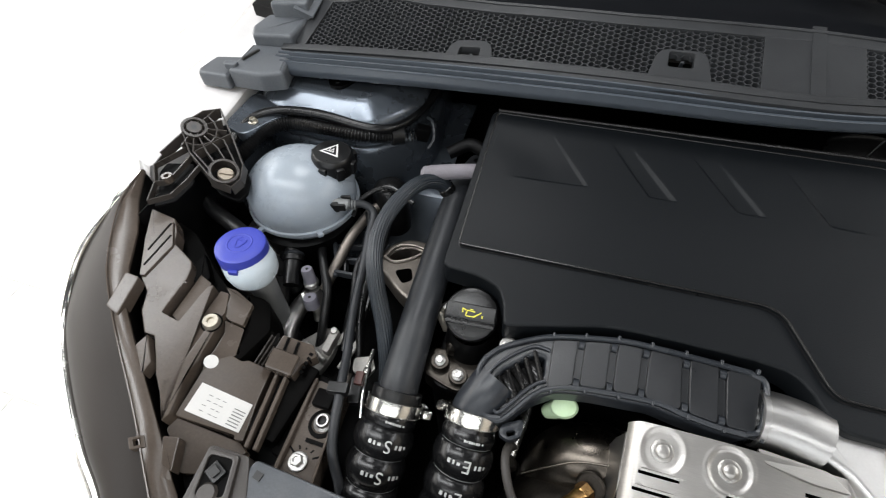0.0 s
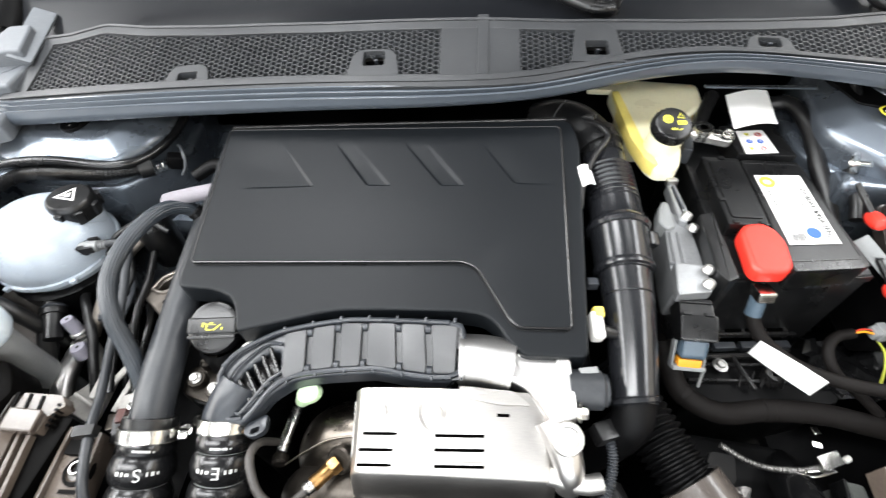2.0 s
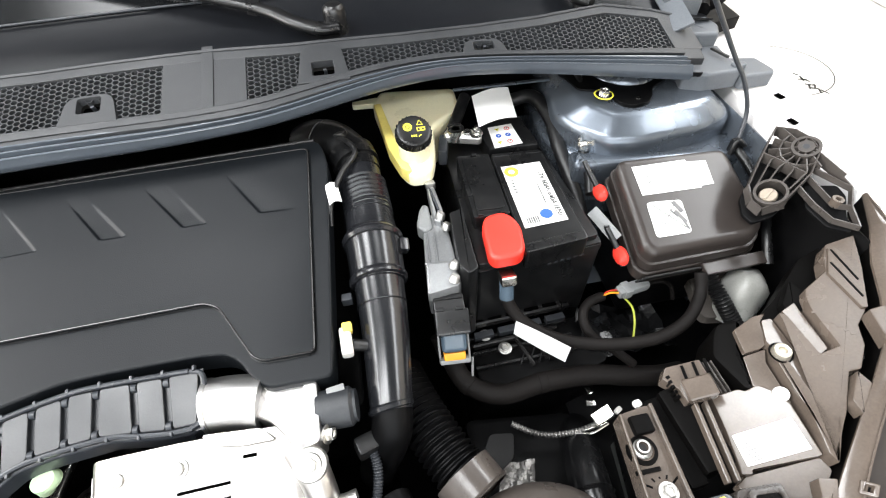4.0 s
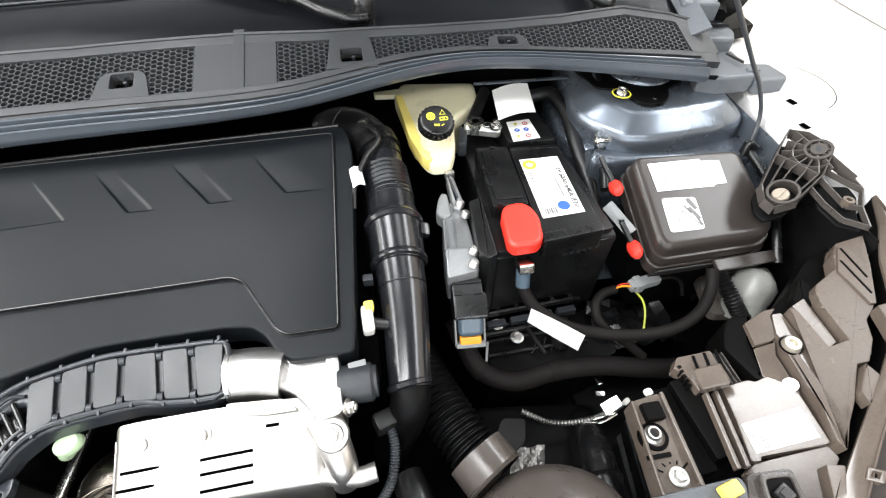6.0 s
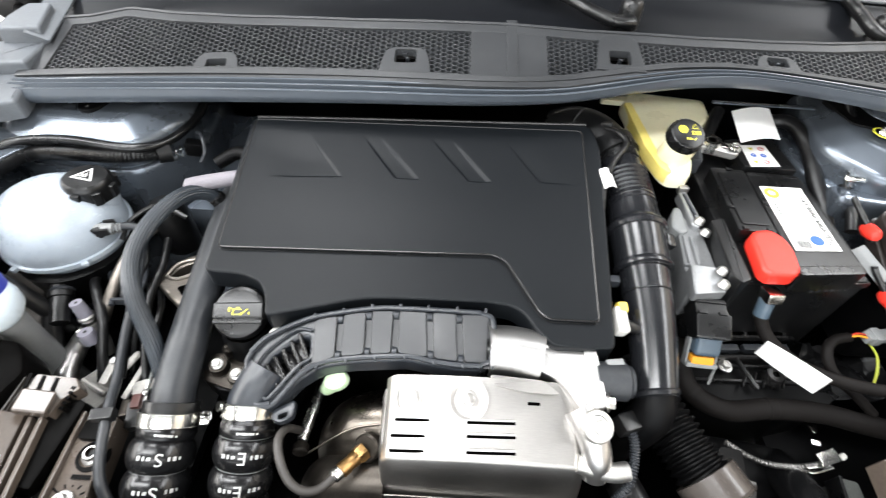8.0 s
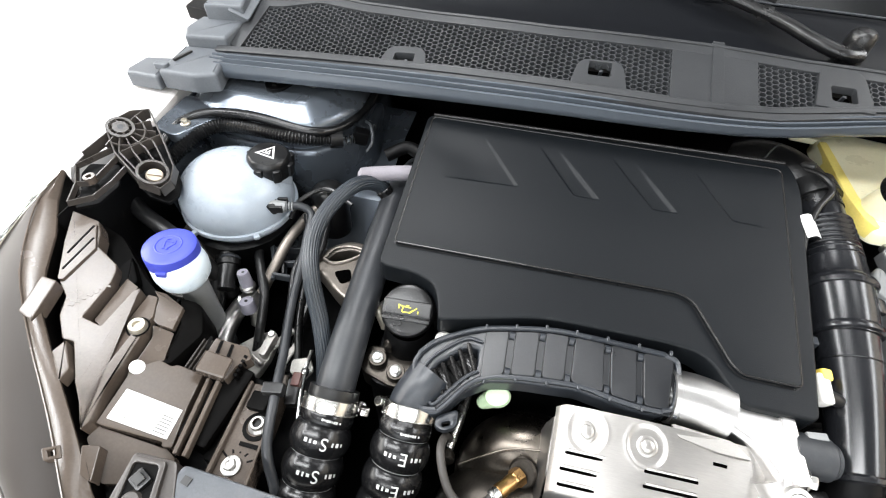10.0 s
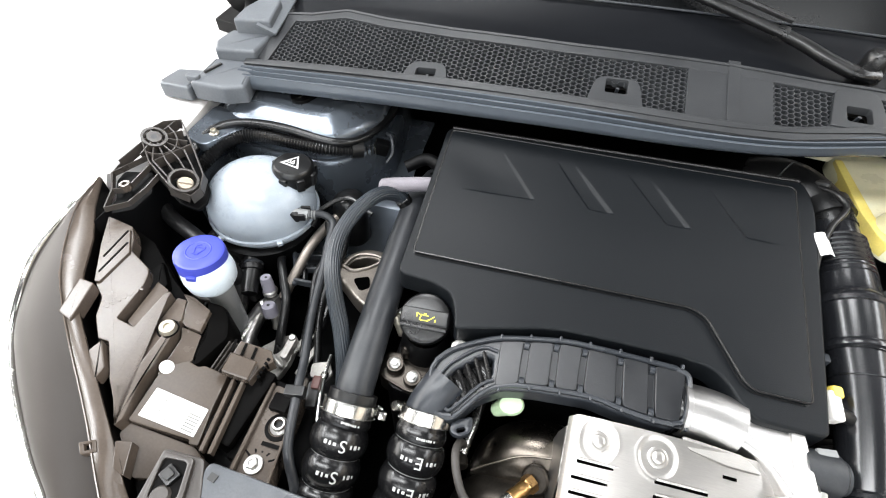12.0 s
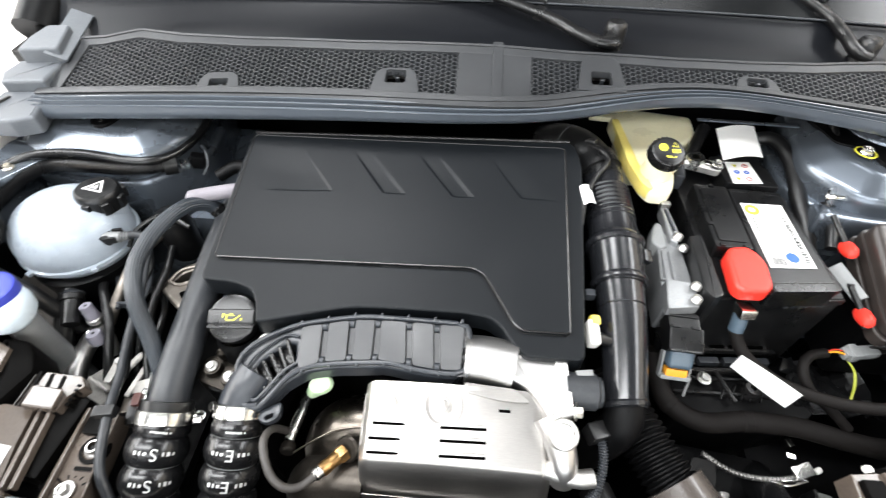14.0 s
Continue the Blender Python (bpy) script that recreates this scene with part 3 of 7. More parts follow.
for (hx, hy, up), (tx, w, h) in zip(HOLES, TABS):
    y0 = YB(hx) - .006
    outer = rounded([(hx - w - .006, y0), (hx + w + .006, y0), (hx + w - .002, y0 + .006 + h), (hx - w + .002, y0 + .006 + h)], [.002, .002, .014, .014], 6)
    hw, h0, h1 = .0135, max(hy - .010, y0 + .004), min(hy + .011, y0 + .003 + h)
    inner = rounded([(hx - hw, h0), (hx + hw, h0), (hx + hw, h1), (hx - hw, h1)], .003, 3)
    part("clip_socket", slab(outer, lambda x, y: gz(x, y) + .0035, .009, .0012, hole=inner), COWL, cowl)
    part("clip_tongue", box(.004, .003, .014, pose(hx + .002, (h0 + h1) / 2 + .003, gz(hx, hy) - .006, 20, 0, 0), .0008), GREYPL, cowl)
    part("clip_socket_well", slab(inner, lambda x, y: gz(x, y) - .010, .006), VOID, cowl)
# rubber seal along the front of the scuttle
LX = [-.65, -.4, -.2, -.05, .06, .13, .21, .29, .37, .45, .6, .65]
FY = table(LX, [.335, .333, .332, .332, .340, .354, .369, .376, .374, .367, .348, .343])
FZ = table(LX, [.964, .978, .9855, .988, .990, .9955, 1.005, 1.009, 1.0035, .995, .979, .973])
prof = [(0, -.004), (0, .0035), (.02, .0045), (.20, .0048), (.225, .0040), (.24, .0004), (.27, -.0004), (.31, .0022), (.35, .0050), (.39, .0050), (.43, .0022), (.455, .0008),
        (.48, .0022), (.52, .0056), (.57, .0060), (.62, .0026), (.645, .0012), (.67, .0026), (.71, .0062), (.77, .0068), (.83, .0036), (.92, .0005), (1, -.004), (1, -.012)]


def smooth_at(f, x):
    return sum(f(x + .012 * d) * (6 - abs(d)) for d in range(-5, 6)) / 36


seal = thing("bonnet_seal", "blue-grey ribbed rubber bonnet seal along the scuttle", "rubber seal")
lines = []
for k in range(161):
    x = -.655 + 1.275 * k / 160
    a = Vector((x, smooth_at(YB, x) - .001, 0))
    a.z = gz(x, a.y) + .001
    b = Vector((x, smooth_at(FY, x), smooth_at(FZ, x)))
    n = Vector((0, -(a.z - b.z) - .012, (a.y - b.y) + .006)).normalized()
    lines.append([a.lerp(b, u) + n * h for u, h in prof])
for nm, i0, i1 in (("rear_lip", 0, 5), ("upper_bead", 5, 11), ("middle_bead", 11, 16), ("lower_bead", 16, 23)):
    part(nm, sheet([ln[i0:i1 + 1] for ln in lines]), COWL if nm == "rear_lip" else SEAL, seal, sharp=50)
# steel water channel under the seal, coloured near black as the shaded void
rows = [[(x, FY(x) + .012, FZ(x) - .002), (x, FY(x) + .014, FZ(x) - .008), (x, FY(x) + .03, FZ(x) - .008), (x, .555, FZ(x) - .002)] for x in
        [-.64 + 1.28 * k / 60 for k in range(61)]]
part("water_channel", thick(sheet(rows), .0015), DARK, cowl)
part("channel_lip", bar((.312, .447, .940), (.455, .442, .940), .006, .003), PRIMER, cowl, "bright blue-grey painted channel lip")

# grey end caps of the scuttle
for s in (-1, 1):
    cap = thing("scuttle_end_cap", "light grey moulded plastic end cap beside the wing", "trim", "scuttle end caps")
    kx, dy, dn = (1.0, 0.0, 0.0) if s < 0 else (.995, .048, -.005)

    def block(name, pts, z, slope, deep, bev, own=cap):
        return part(name, slab(rounded([(s * x * kx, y + dy) for x, y in pts], .004), lambda x, y: z + dn + slope * (y - .35), deep, bev, 3), CAPGREY, own)
    foot = block("foot", [(.624, .318), (.652, .306), (.704, .306), (.706, .374), (.640, .380)], .974, .03, .026, .0055)
    block("outer_lug", [(.7045, .300), (.752, .300), (.758, .308), (.750, .343), (.7045, .352)], .967, .02, .020, .005)
    block("lug_strap", [(.694, .312), (.714, .312), (.714, .322), (.694, .322)], .9775, 0, .008, .002)
    block("step", [(.640, .380), (.700, .372), (.710, .392), (.700, .425), (.636, .430)], .988, .10, .04, .005)
    block("upper_step", [(.632, .425), (.690, .418), (.684, .446), (.668, .472), (.636, .474)], .998, .25, .034, .004)
    part("fin", box(.030, .10, .005, pose(s * .640 * kx, .468, 1.016, 15, s * -24, s * -8), .002), CAPGREY, cap)
    # slit drawn as a black strip for the shade inside it
    part("slit", box(.0035, .030, .003, pose(s * .690 * kx, .345 + dy, .9755, 0, 0, s * 18)), INK, foot)
    part("rubber_tail", tube([(s * .69, .47, 1.0), (s * .715, .53, 1.01), (s * .725, .62, 1.03)], .014, 10), DARK, cap)
    # dark sheet added for the shade behind the hinge
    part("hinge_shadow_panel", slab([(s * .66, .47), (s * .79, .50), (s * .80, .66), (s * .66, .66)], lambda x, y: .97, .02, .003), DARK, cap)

# windscreen base and glass
rows = []
for x in [-.70 + 1.4 * k / 40 for k in range(41)]:
    y0 = YT(x) + .013
    rows.append([(x, y0, gz(x, y0) - .001), (x, y0 + .012, gz(x, y0) - .006), (x, .51 + .01 * x * x, 1.034 - .04 * x * x), (x, .556 - .02 * x * x, 1.056 - .03 * x * x)])
part("scuttle_tray", thick(sheet(rows), .002), TRAY, cowl, "smooth black tray below the windscreen")
screen = thing("windscreen", "dark tinted windscreen with black border reflecting the hall", "windscreen")
rows = []
for k in range(25):
    x = -.70 + 1.4 * k / 24
    rows.append([(x, .550 - .02 * x * x + u * .95, 1.0545 - .03 * x * x + u * .52) for u in (0, .25, .5, .75, 1)])
part("glass_pane", thick(sheet(rows), .004), GLASS, screen)
part("lower_edge_strip", tube([(x, .547 - .02 * x * x, 1.057 - .03 * x * x) for x in (-.68, -.4, 0, .4, .68)], .0016, 8), GREYPL, screen)
for s in (-1, 1):
    part("pillar", tube([(s * .72, .50, 1.0), (s * .715, .9, 1.22), (s * .66, 1.5, 1.55)], .035, 12), DARK, screen)
# body behind the screen, unseen from the front
part("cabin_front", box(1.6, .25, .85, pose(0, .78, .55), .03), WHITEPAINT, car)

# wiper arms
for px_, py_, pz_, q in ((.155, .478, 1.038, [(.162, .466, 1.040), (.140, .462, 1.042), (.112, .474, 1.047), (.058, .512, 1.057), (-.10, .565, 1.084), (-.30, .63, 1.115)]),
                         (.505, .488, 1.026, [(.510, .478, 1.030), (.494, .484, 1.036), (.488, .515, 1.044), (.47, .56, 1.056), (.36, .64, 1.10), (.2, .74, 1.15)])):
    wiper = thing("wiper_arm", "satin black bent windscreen wiper arm", "wiper", "wiper arms")
    part("arm", tube(q, lambda u: .0140 - .0052 * min(1, u * 2.0), 18, 10, .62), BLACK, wiper)
    part("arm_fold", tube([Vector(p) + Vector((0, -.0045, .0035 - .0003 * k)) for k, p in enumerate(q)], .0018, 8, 6), BLACK, wiper)
    part("hinge_joint", box(.018, .016, .014, along(q[3], Vector(q[4]) - Vector(q[3])), .003), BLACK, wiper)
    part("pivot_cap", lathe([(.001, .027), (.010, .026), (.0140, .022), (.0150, .014), (.0150, -.006), (.018, -.016), (.010, -.03)], 24, Matrix.Translation((px_ + .006, py_, pz_))), BLACK, wiper)
    part("blade", tube([Vector(p) + Vector((.01, .012, .012)) for p in q[3:]], .004, 8), RUBBER, wiper)


# ---------- engine cover ----------
def cz(x, y):
    return .877 + .2 * y


cover = thing("engine_cover", "matte black grained plastic engine cover with raised panel", "engine cover")
OUT = [(-.337, .347), (-.336, .121), (-.293, .119), (-.270, .111), (-.261, .095), (-.256, .073), (-.154, .099), (-.10, .1005), (-.02, .1005), (.004, .098),
       (.018, .088), (.030, .070), (.044, .057), (.108, .057), (.112, .12), (.118, .227), (.123, .325), (.114, .360)]
part("shell", slab(rounded(OUT, [.012, .01, .012, .01, .01, .006, .02, .02, .02, .01, .01, .01, .008, .008, .03, .03, .02, .014]), lambda x, y: cz(x, y) - .0015, .028, .003, 3), COVER, cover)
PAN = [(-.329, .338), (-.325, .148), (-.018, .1545), (-.003, .1475), (.031, .0900), (.041, .0825), (.0925, .0825), (.1000, .343)]
# each slash: left edge, bottom edge and right edge by their ends, and how softly each side runs out
SLASHES = [((-.300, .2446), (-.197, .2508), -.348, -.2455, .075, .0035), ((-.137, .2520), (-.106, .2515), -.184, -.157, .0030, .0065),
           ((-.047, .2520), (-.017, .2525), -.095, -.064, .0030, .0065), ((.040, .2555), (.092, .2530), -.001, .05, .0035, .075)]


def ease(d, w):
    d = min(1, max(0, d / w))
    return d * d * (3 - 2 * d)


def slash_depth(x, y):
    deep = 0
    for (lx, ly), (rx, ry), tl, tr, wl, wr in SLASHES:
        k = (y - ly) / .0615
        left, right = lx + (tl - lx) * k, rx + (tr - rx) * k
        yb = ly + (ry - ly) * (x - lx) / (rx - lx)
        deep = max(deep, .0026 * ease(y - yb, .0028) * ease(x - left, wl) * ease(right - x, wr) * ease(.322 - y, .05))
    return deep


FIELD = (-.322, .0945, .236, .326)
pan = slab(rounded(PAN, [.006, .005, .01, .008, .008, .008, .005, .008]), lambda x, y: cz(x, y) + .0036, .008, .0014, 3, soft_rim=False,
           holes=[[(FIELD[0], FIELD[2]), (FIELD[1], FIELD[2]), (FIELD[1], FIELD[3]), (FIELD[0], FIELD[3])]])
nx_, ny_ = 380, 84
grid_ = []
for j in range(ny_ + 1):
    y = FIELD[2] + (FIELD[3] - FIELD[2]) * j / ny_
    xs_ = [FIELD[0] + (FIELD[1] - FIELD[0]) * i / nx_ for i in range(nx_ + 1)]
    grid_.append([pan.verts.new((x, y, cz(x, y) + .0036 - slash_depth(x, y))) for x in xs_])
for lo_, hi_ in zip(grid_, grid_[1:]):
    for i in range(nx_):
        pan.faces.new((lo_[i], lo_[i + 1], hi_[i + 1], hi_[i]))
part("panel", pan, COVER, cover, sharp=60)
part("panel_groove", slab(rounded([(-.3305, .3395), (-.3265, .1465), (-.018, .153), (-.004, .1465), (.030, .0885), (.0405, .081), (.094, .081), (.1015, .3445)], .007),
                          lambda x, y: cz(x, y) - .0010, .003), BLACK, cover)


edge_ = rounded(PAN, [.006, .005, .01, .008, .008, .008, .005, .008])
edge_ = [(x, y, cz(x, y) + .0031) for x, y in edge_ + edge_[:1]]
# glossy bead added along the panel edge to draw its highlight line
part("panel_edge_glint", tube(edge_, .0011, 8, 0), GLOSSBLK, cover)


# glossier bead added so the rear edge shows a bright highlight
part("rear_lip", tube([(-.330, .3465, cz(0, .3465) - .001), (-.2, .3508, cz(0, .3508) - .001), (0, .3562, cz(0, .3562) - .001), (.108, .359, cz(0, .359) - .001)], .0024, 8), GLOSSBLK, cover)
part("rear_shelf", slab(rounded([(-.31, .352), (.06, .366), (.05, .40), (-.29, .39)], .01), lambda x, y: .922, .03, .006), DARK, cover)

# oil filler cap
OC = (-.291, .084)
oil = thing("oil_filler_cap", "black round oil filler cap with yellow oil can symbol", "oil cap")
om = pose(OC[0] - .002, OC[1] + .004, .870, 26, 0, 4) @ Matrix.Diagonal((1.02, 1.02, .9, 1))
part("cap", lathe([(.001, .0045), (.022, .0045), (.0272, .002), (.0290, -.002), (.0290, -.011), (.024, -.013), (.022, -.03)], 44, om), BLACK, oil)
part("grip_bar", box(.053, .017, .006, om @ pose(0, .0015, .0040), .0022, 3), BLACK, oil)
part("grip_ridge", box(.052, .0040, .007, om @ pose(0, -.0105, .0035), .0016), BLACK, oil)
sym = om @ pose(.001, .0005, .0078)
for bx in ((-.0010, -.0036, .0090, .0011, 2), (-.0058, -.0008, .0011, .0056, -12), (-.0012, .0020, .0086, .0011, -4), (.0058, -.0010, .0100, .0011, 40), (.0040, -.0020, .0040, .0011, 30),
           (-.0085, .0030, .0044, .0011, -20), (-.0100, .0012, .0011, .0040, 10), (-.0008, .0036, .0030, .0011, 0), (.0110, -.0024, .0013, .0028, 0)):
    part("oil_symbol", box(bx[2], bx[3], .0006, sym @ pose(bx[0], bx[1], 0, 0, 0, bx[4])), YELINK, oil)
part("filler_neck", lathe([(.024, .0), (.028, -.01), (.032, -.05), (.04, -.09)], 24, pose(OC[0], OC[1], .852), cap=False), DARK, oil)

# ---------- charge air pipe and bellows hoses ----------
pipe = thing("charge_air_pipe", "thick smooth grey-black charge air pipe", "pipe")
part("pipe", tube([(-.349, -.008, .822), (-.350, .03, .836), (-.354, .12, .851), (-.358, .22, .864), (-.358, .275, .868), (-.350, .33, .86)], lambda u: .0212 - .003 * u, 24), PIPEGREY, pipe)
part("pipe_collar", tube([(-.349, -.008, .822), (-.349, .002, .827)], .0268, 24, 2), BLACK, pipe)


def bellows(path, big, letter, flip):
    hose = thing("bellows_hose", "black rubber bellows hose with white stencilled marks", "hose", "bellows hoses")
    line = cr(path, 40)
    total = sum((b - a).length for a, b in zip(line, line[1:]))
    pitch = .030

    cuff = .021

    def rad(u):
        run = u * total
        if run < cuff:
            return big * (.86 + .05 * math.sin(math.pi * max(0, run - .008) / .013))
        k = ((run - cuff) / pitch) % 1.0
        return big * (.79 + .235 * math.sqrt(max(0, math.sin(math.pi * k))))
    part("hose", tube(line, rad, 36, 0), HOSEGLOSS, hose)
    stops, acc = [], 0
    for a, b in zip(line, line[1:]):
        stops.append((acc, a, (b - a).normalized()))
        acc += (b - a).length

    def on_line(s_):
        return min(stops, key=lambda q: abs(q[0] - s_))[1:]
    for j in range(5):
        o, d = on_line(cuff + pitch * j)
        part("seam_ring", lathe([(big * .80, -.0010), (big * .85, 0), (big * .80, .0010)], 28, along(o, d), cap=False), CONGREY, hose)
    # stencilled marks round the upper sides
    for k in range(4):
        c, d = on_line(.0155 if k == 0 else cuff + pitch * (k - .55))
        toward = (Vector((-.1, -.2, 1.3)) - c).normalized()
        toward = (toward - d * toward.dot(d)).normalized()
        across = d.cross(toward).normalized()
        if k == 0:
            spec = [(a, .0022, .0024) for a in (-22, -14, -9, -4, 1, 6, 11, 16)]
        else:
            spec = [(a, .0048, .0040) for a in ((-34, -25, -16, 16, 25, 34) if k % 2 else (-38, -29, -20, 13, 22, 31))]
        for j, (a, w, h) in enumerate(spec):
            r = radians(a)
            nrm = toward * math.cos(r) + across * math.sin(r)
            mm = frame_of(c + nrm * (big * (.905 if k == 0 else 1.0235)), across * math.cos(r) - toward * math.sin(r), d)
            part("stencil_mark", box(w * (.40 + .25 * (j % 2) if k else .8), h * (1 if j % 3 else .72), .0006, mm), STENCIL, hose)
        if k:
            q = c + toward * (big * 1.026)
            mm = frame_of(q, across, d)
            writing("stencil_letter", letter, .0175, mm @ pose(0, 0, .0004, 0, 0, 0), STENCIL, hose)
    return hose


bellows([(-.349, -.010, .818), (-.351, -.035, .806), (-.353, -.07, .785), (-.355, -.115, .752), (-.357, -.16, .71), (-.358, -.2, .66)], .0312, "S", False)
bellows([(-.266, -.004, .822), (-.267, -.03, .806), (-.270, -.065, .780), (-.272, -.105, .745), (-.274, -.145, .70), (-.275, -.18, .65)], .0305, "E", False)


def clamp(o, d, r, ang, grp="hose clamps"):
    c = thing("hose_clamp", "bright steel worm-drive hose clamp", "hose clamp", grp)
    m = along(o, d)
    part("band", lathe([(r, -.0068), (r + .0012, -.0068), (r + .0016, 0), (r + .0012, .0068), (r, .0068)], 40, m, cap=False), CHROME, c)
    for z in (-.0068, .0068):
        part("band_rim", lathe([(r + .001, z - .0008), (r + .0026, z), (r + .001, z + .0008)], 40, m, cap=False), CHROME, c)
    a = radians(ang)
    q = Vector((math.cos(a), math.sin(a), 0)) * (r + .006)
    t = Vector((-math.sin(a), math.cos(a), 0))
    part("worm_housing", box(.009, .014, .009, m @ Matrix.Translation(q - t * .012) @ pose(0, 0, 0, 0, 0, ang), .002), CHROME, c)
    part("screw", lathe([(.001, .016), (.005, .016), (.0062, .014), (.0062, .009), (.0035, .009), (.004, -.01)], 12, m @ along(q, t)), CHROME, c)


clamp((-.3495, -.0125, .8185), (0, .88, .47), .0278, 205)
clamp((-.2655, -.0005, .8235), (0, .86, .5), .0272, 330)

# ---------- ribbed charge air duct ----------
def dz(x, y):
    return .8607 + .043 * x + .38 * y


duct = thing("ribbed_air_duct", "black plastic duct guard with raised ribs and open slats", "air duct")
TOPL = [(-.272, .032), (-.267, .046), (-.253, .060), (-.226, .074), (-.199, .083), (-.142, .092), (-.108, .0925), (-.069, .0915), (-.030, .090)]
BOTL = [(-.253, -.008), (-.236, -.007), (-.213, .020), (-.193, .0325), (-.160, .038), (-.106, .0415), (-.079, .0375), (-.050, .0345), (-.028, .0345)]
outline = TOPL + [(-.016, .084), (-.0135, .062), (-.017, .042)] + BOTL[::-1] + [(-.262, .002)]
win = rounded([(-.2555, .021), (-.2460, .0395), (-.221, .0595), (-.209, .0605), (-.207, .0435), (-.2205, .0320), (-.2425, .0065)], .003)
part("rim_frame", slab(rounded(outline, .006), lambda x, y: dz(x, y) - .003, .020, .004, 3, hole=win), DUCTEDGE, duct)
edge_top = cr([(x, y - .003, dz(x, y) + .001) for x, y in TOPL[1:]], 6)
edge_bot = cr([(x, y + .003, dz(x, y) + .001) for x, y in BOTL], 6)
part("upper_edge", tube([p for p in edge_top], .0028, 8, 0), DUCTEDGE, duct)
part("lower_edge", tube([p for p in edge_bot], .0028, 8, 0), DUCTEDGE, duct)
part("end_edge", tube([(-.0295, .087, dz(-.03, .087) + .001), (-.018, .082, dz(-.018, .082) + .001), (-.016, .062, dz(-.016, .062) + .001), (-.019, .043, dz(-.019, .043) + .001), (-.029, .0375, dz(-.029, .0375) + .001)], .0028, 8), DUCTEDGE, duct)
part("tip_edge", tube([(-.266, .044, dz(-.266, .044) + .001), (-.269, .031, dz(-.269, .031) + .001), (-.259, .004, dz(-.259, .004) + .001), (-.252, -.005, dz(-.252, -.005) + .001), (-.238, -.004, dz(-.238, -.004) + .001)], .0028, 8), DUCTEDGE, duct)
CUT = [(-.206, -.203), (-.178, -.176), (-.148, -.146), (-.119, -.118), (-.084, -.080), (-.053, -.049), (-.018, -.020)]
tl = table([p[0] for p in TOPL], [p[1] for p in TOPL])
bl = table([p[0] for p in BOTL], [p[1] for p in BOTL])
part("valley", sheet([[(-.205 + .187 * i / 30, bl(-.205 + .187 * i / 30) + (tl(-.205 + .187 * i / 30) - bl(-.205 + .187 * i / 30)) * v, dz(-.205 + .187 * i / 30, bl(-.205 + .187 * i / 30) + (tl(-.205 + .187 * i / 30) - bl(-.205 + .187 * i / 30)) * v) - .0022)
                      for v in (.02, .5, .98)] for i in range(31)]), DUCTPL, duct)
for n_, ((a0, a1), (b0, b1)) in enumerate(zip(CUT, CUT[1:])):
    g_ = .0034
    gl = .0014 if n_ == 0 else g_
    lo0, hi0, lo1, hi1 = a1 + gl, b1 - g_, a0 + gl, b0 - g_
    pad = [(lo0, bl(lo0) + .0050), (hi0, bl(hi0) + .0050), (hi1, tl(hi1) - .0055), (lo1, tl(lo1) - .0055)]
    part("raised_rib", slab(rounded(pad, .0035), lambda x, y: dz(x, y) + .0026, .008, .0012, 3), DUCTPL, duct, sharp=18)
    for v in (.16, .84):
        if n_:
            xg = a1 + (a0 - a1) * v
            yg = bl(xg) + (tl(xg) - bl(xg)) * v
            part("gap_barrel", tube([(xg - .0025, yg, dz(xg, yg) - .001), (xg + .0025, yg, dz(xg, yg) - .001)], .0045, 10, 2), DUCTEDGE, duct)
for k in range(7):
    xk = -.205 + .030 * k
    part("edge_clip", box(.0030, .0055, .005, pose(xk, tl(xk) - .0012, dz(xk, tl(xk)) + .0020, 20, 0, 6 - 2 * k), .0012), DUCTEDGE, duct)
    part("edge_clip", box(.0028, .0045, .005, pose(xk + .008, bl(xk + .008) + .0010, dz(xk, bl(xk)) + .0018, 20, 0, 4), .0012), DUCTEDGE, duct)
part("inner_wall_edge", tube([(-.262, .024, dz(-.262, .024) + .002), (-.251, .044, dz(-.251, .044) + .002), (-.224, .065, dz(-.224, .065) + .002), (-.206, .0655, dz(-.206, .0655) + .002)], .0018, 8, 5), DUCTEDGE, duct)
part("inner_wall_edge", tube([(-.246, .001, dz(-.246, .001) + .002), (-.239, .002, dz(-.239, .002) + .002), (-.217, .029, dz(-.217, .029) + .002), (-.204, .038, dz(-.204, .038) + .002)], .0018, 8, 5), DUCTEDGE, duct)
for k in range(6):
    u = .08 + .84 * k / 5
    a = Vector((-.2595, .020)).lerp(Vector((-.216, .0655)), u)
    b = Vector((-.2435, .002)).lerp(Vector((-.203, .040)), u)
    part("slat", bar((a.x, a.y, dz(a.x, a.y) + .001), (b.x, b.y, dz(b.x, b.y) - .001), .0040, .010, .0014), GLOSSBLK, duct)
for u in (.12, .38, .62, .86):
    a = Vector((-.2525, .013)).lerp(Vector((-.210, .053)), u)
    part("inner_roll", tube([(a.x - .012, a.y + .014, dz(a.x, a.y) - .014), (a.x, a.y, dz(a.x, a.y) - .008), (a.x + .010, a.y - .012, dz(a.x, a.y) - .014)], .0055, 12, 4), GLOSSBLK, duct)
part("inner_floor", slab(win, lambda x, y: dz(x, y) - .024, .004), DARK, duct)
part("fixing_lug", slab(rounded([(-.236, -.006), (-.216, .006), (-.214, -.012), (-.226, -.020), (-.237, -.016)], .006), lambda x, y: .842, .008, .002,
                        hole=rounded([(-.230, -.012), (-.222, -.008), (-.221, -.012), (-.228, -.016)], .002)), DUCTEDGE, duct)
part("duct_end", tube([(-.040, .061, .855), (-.022, .0605, .858), (-.012, .0605, .862)], .0225, 24), BLACK, duct)
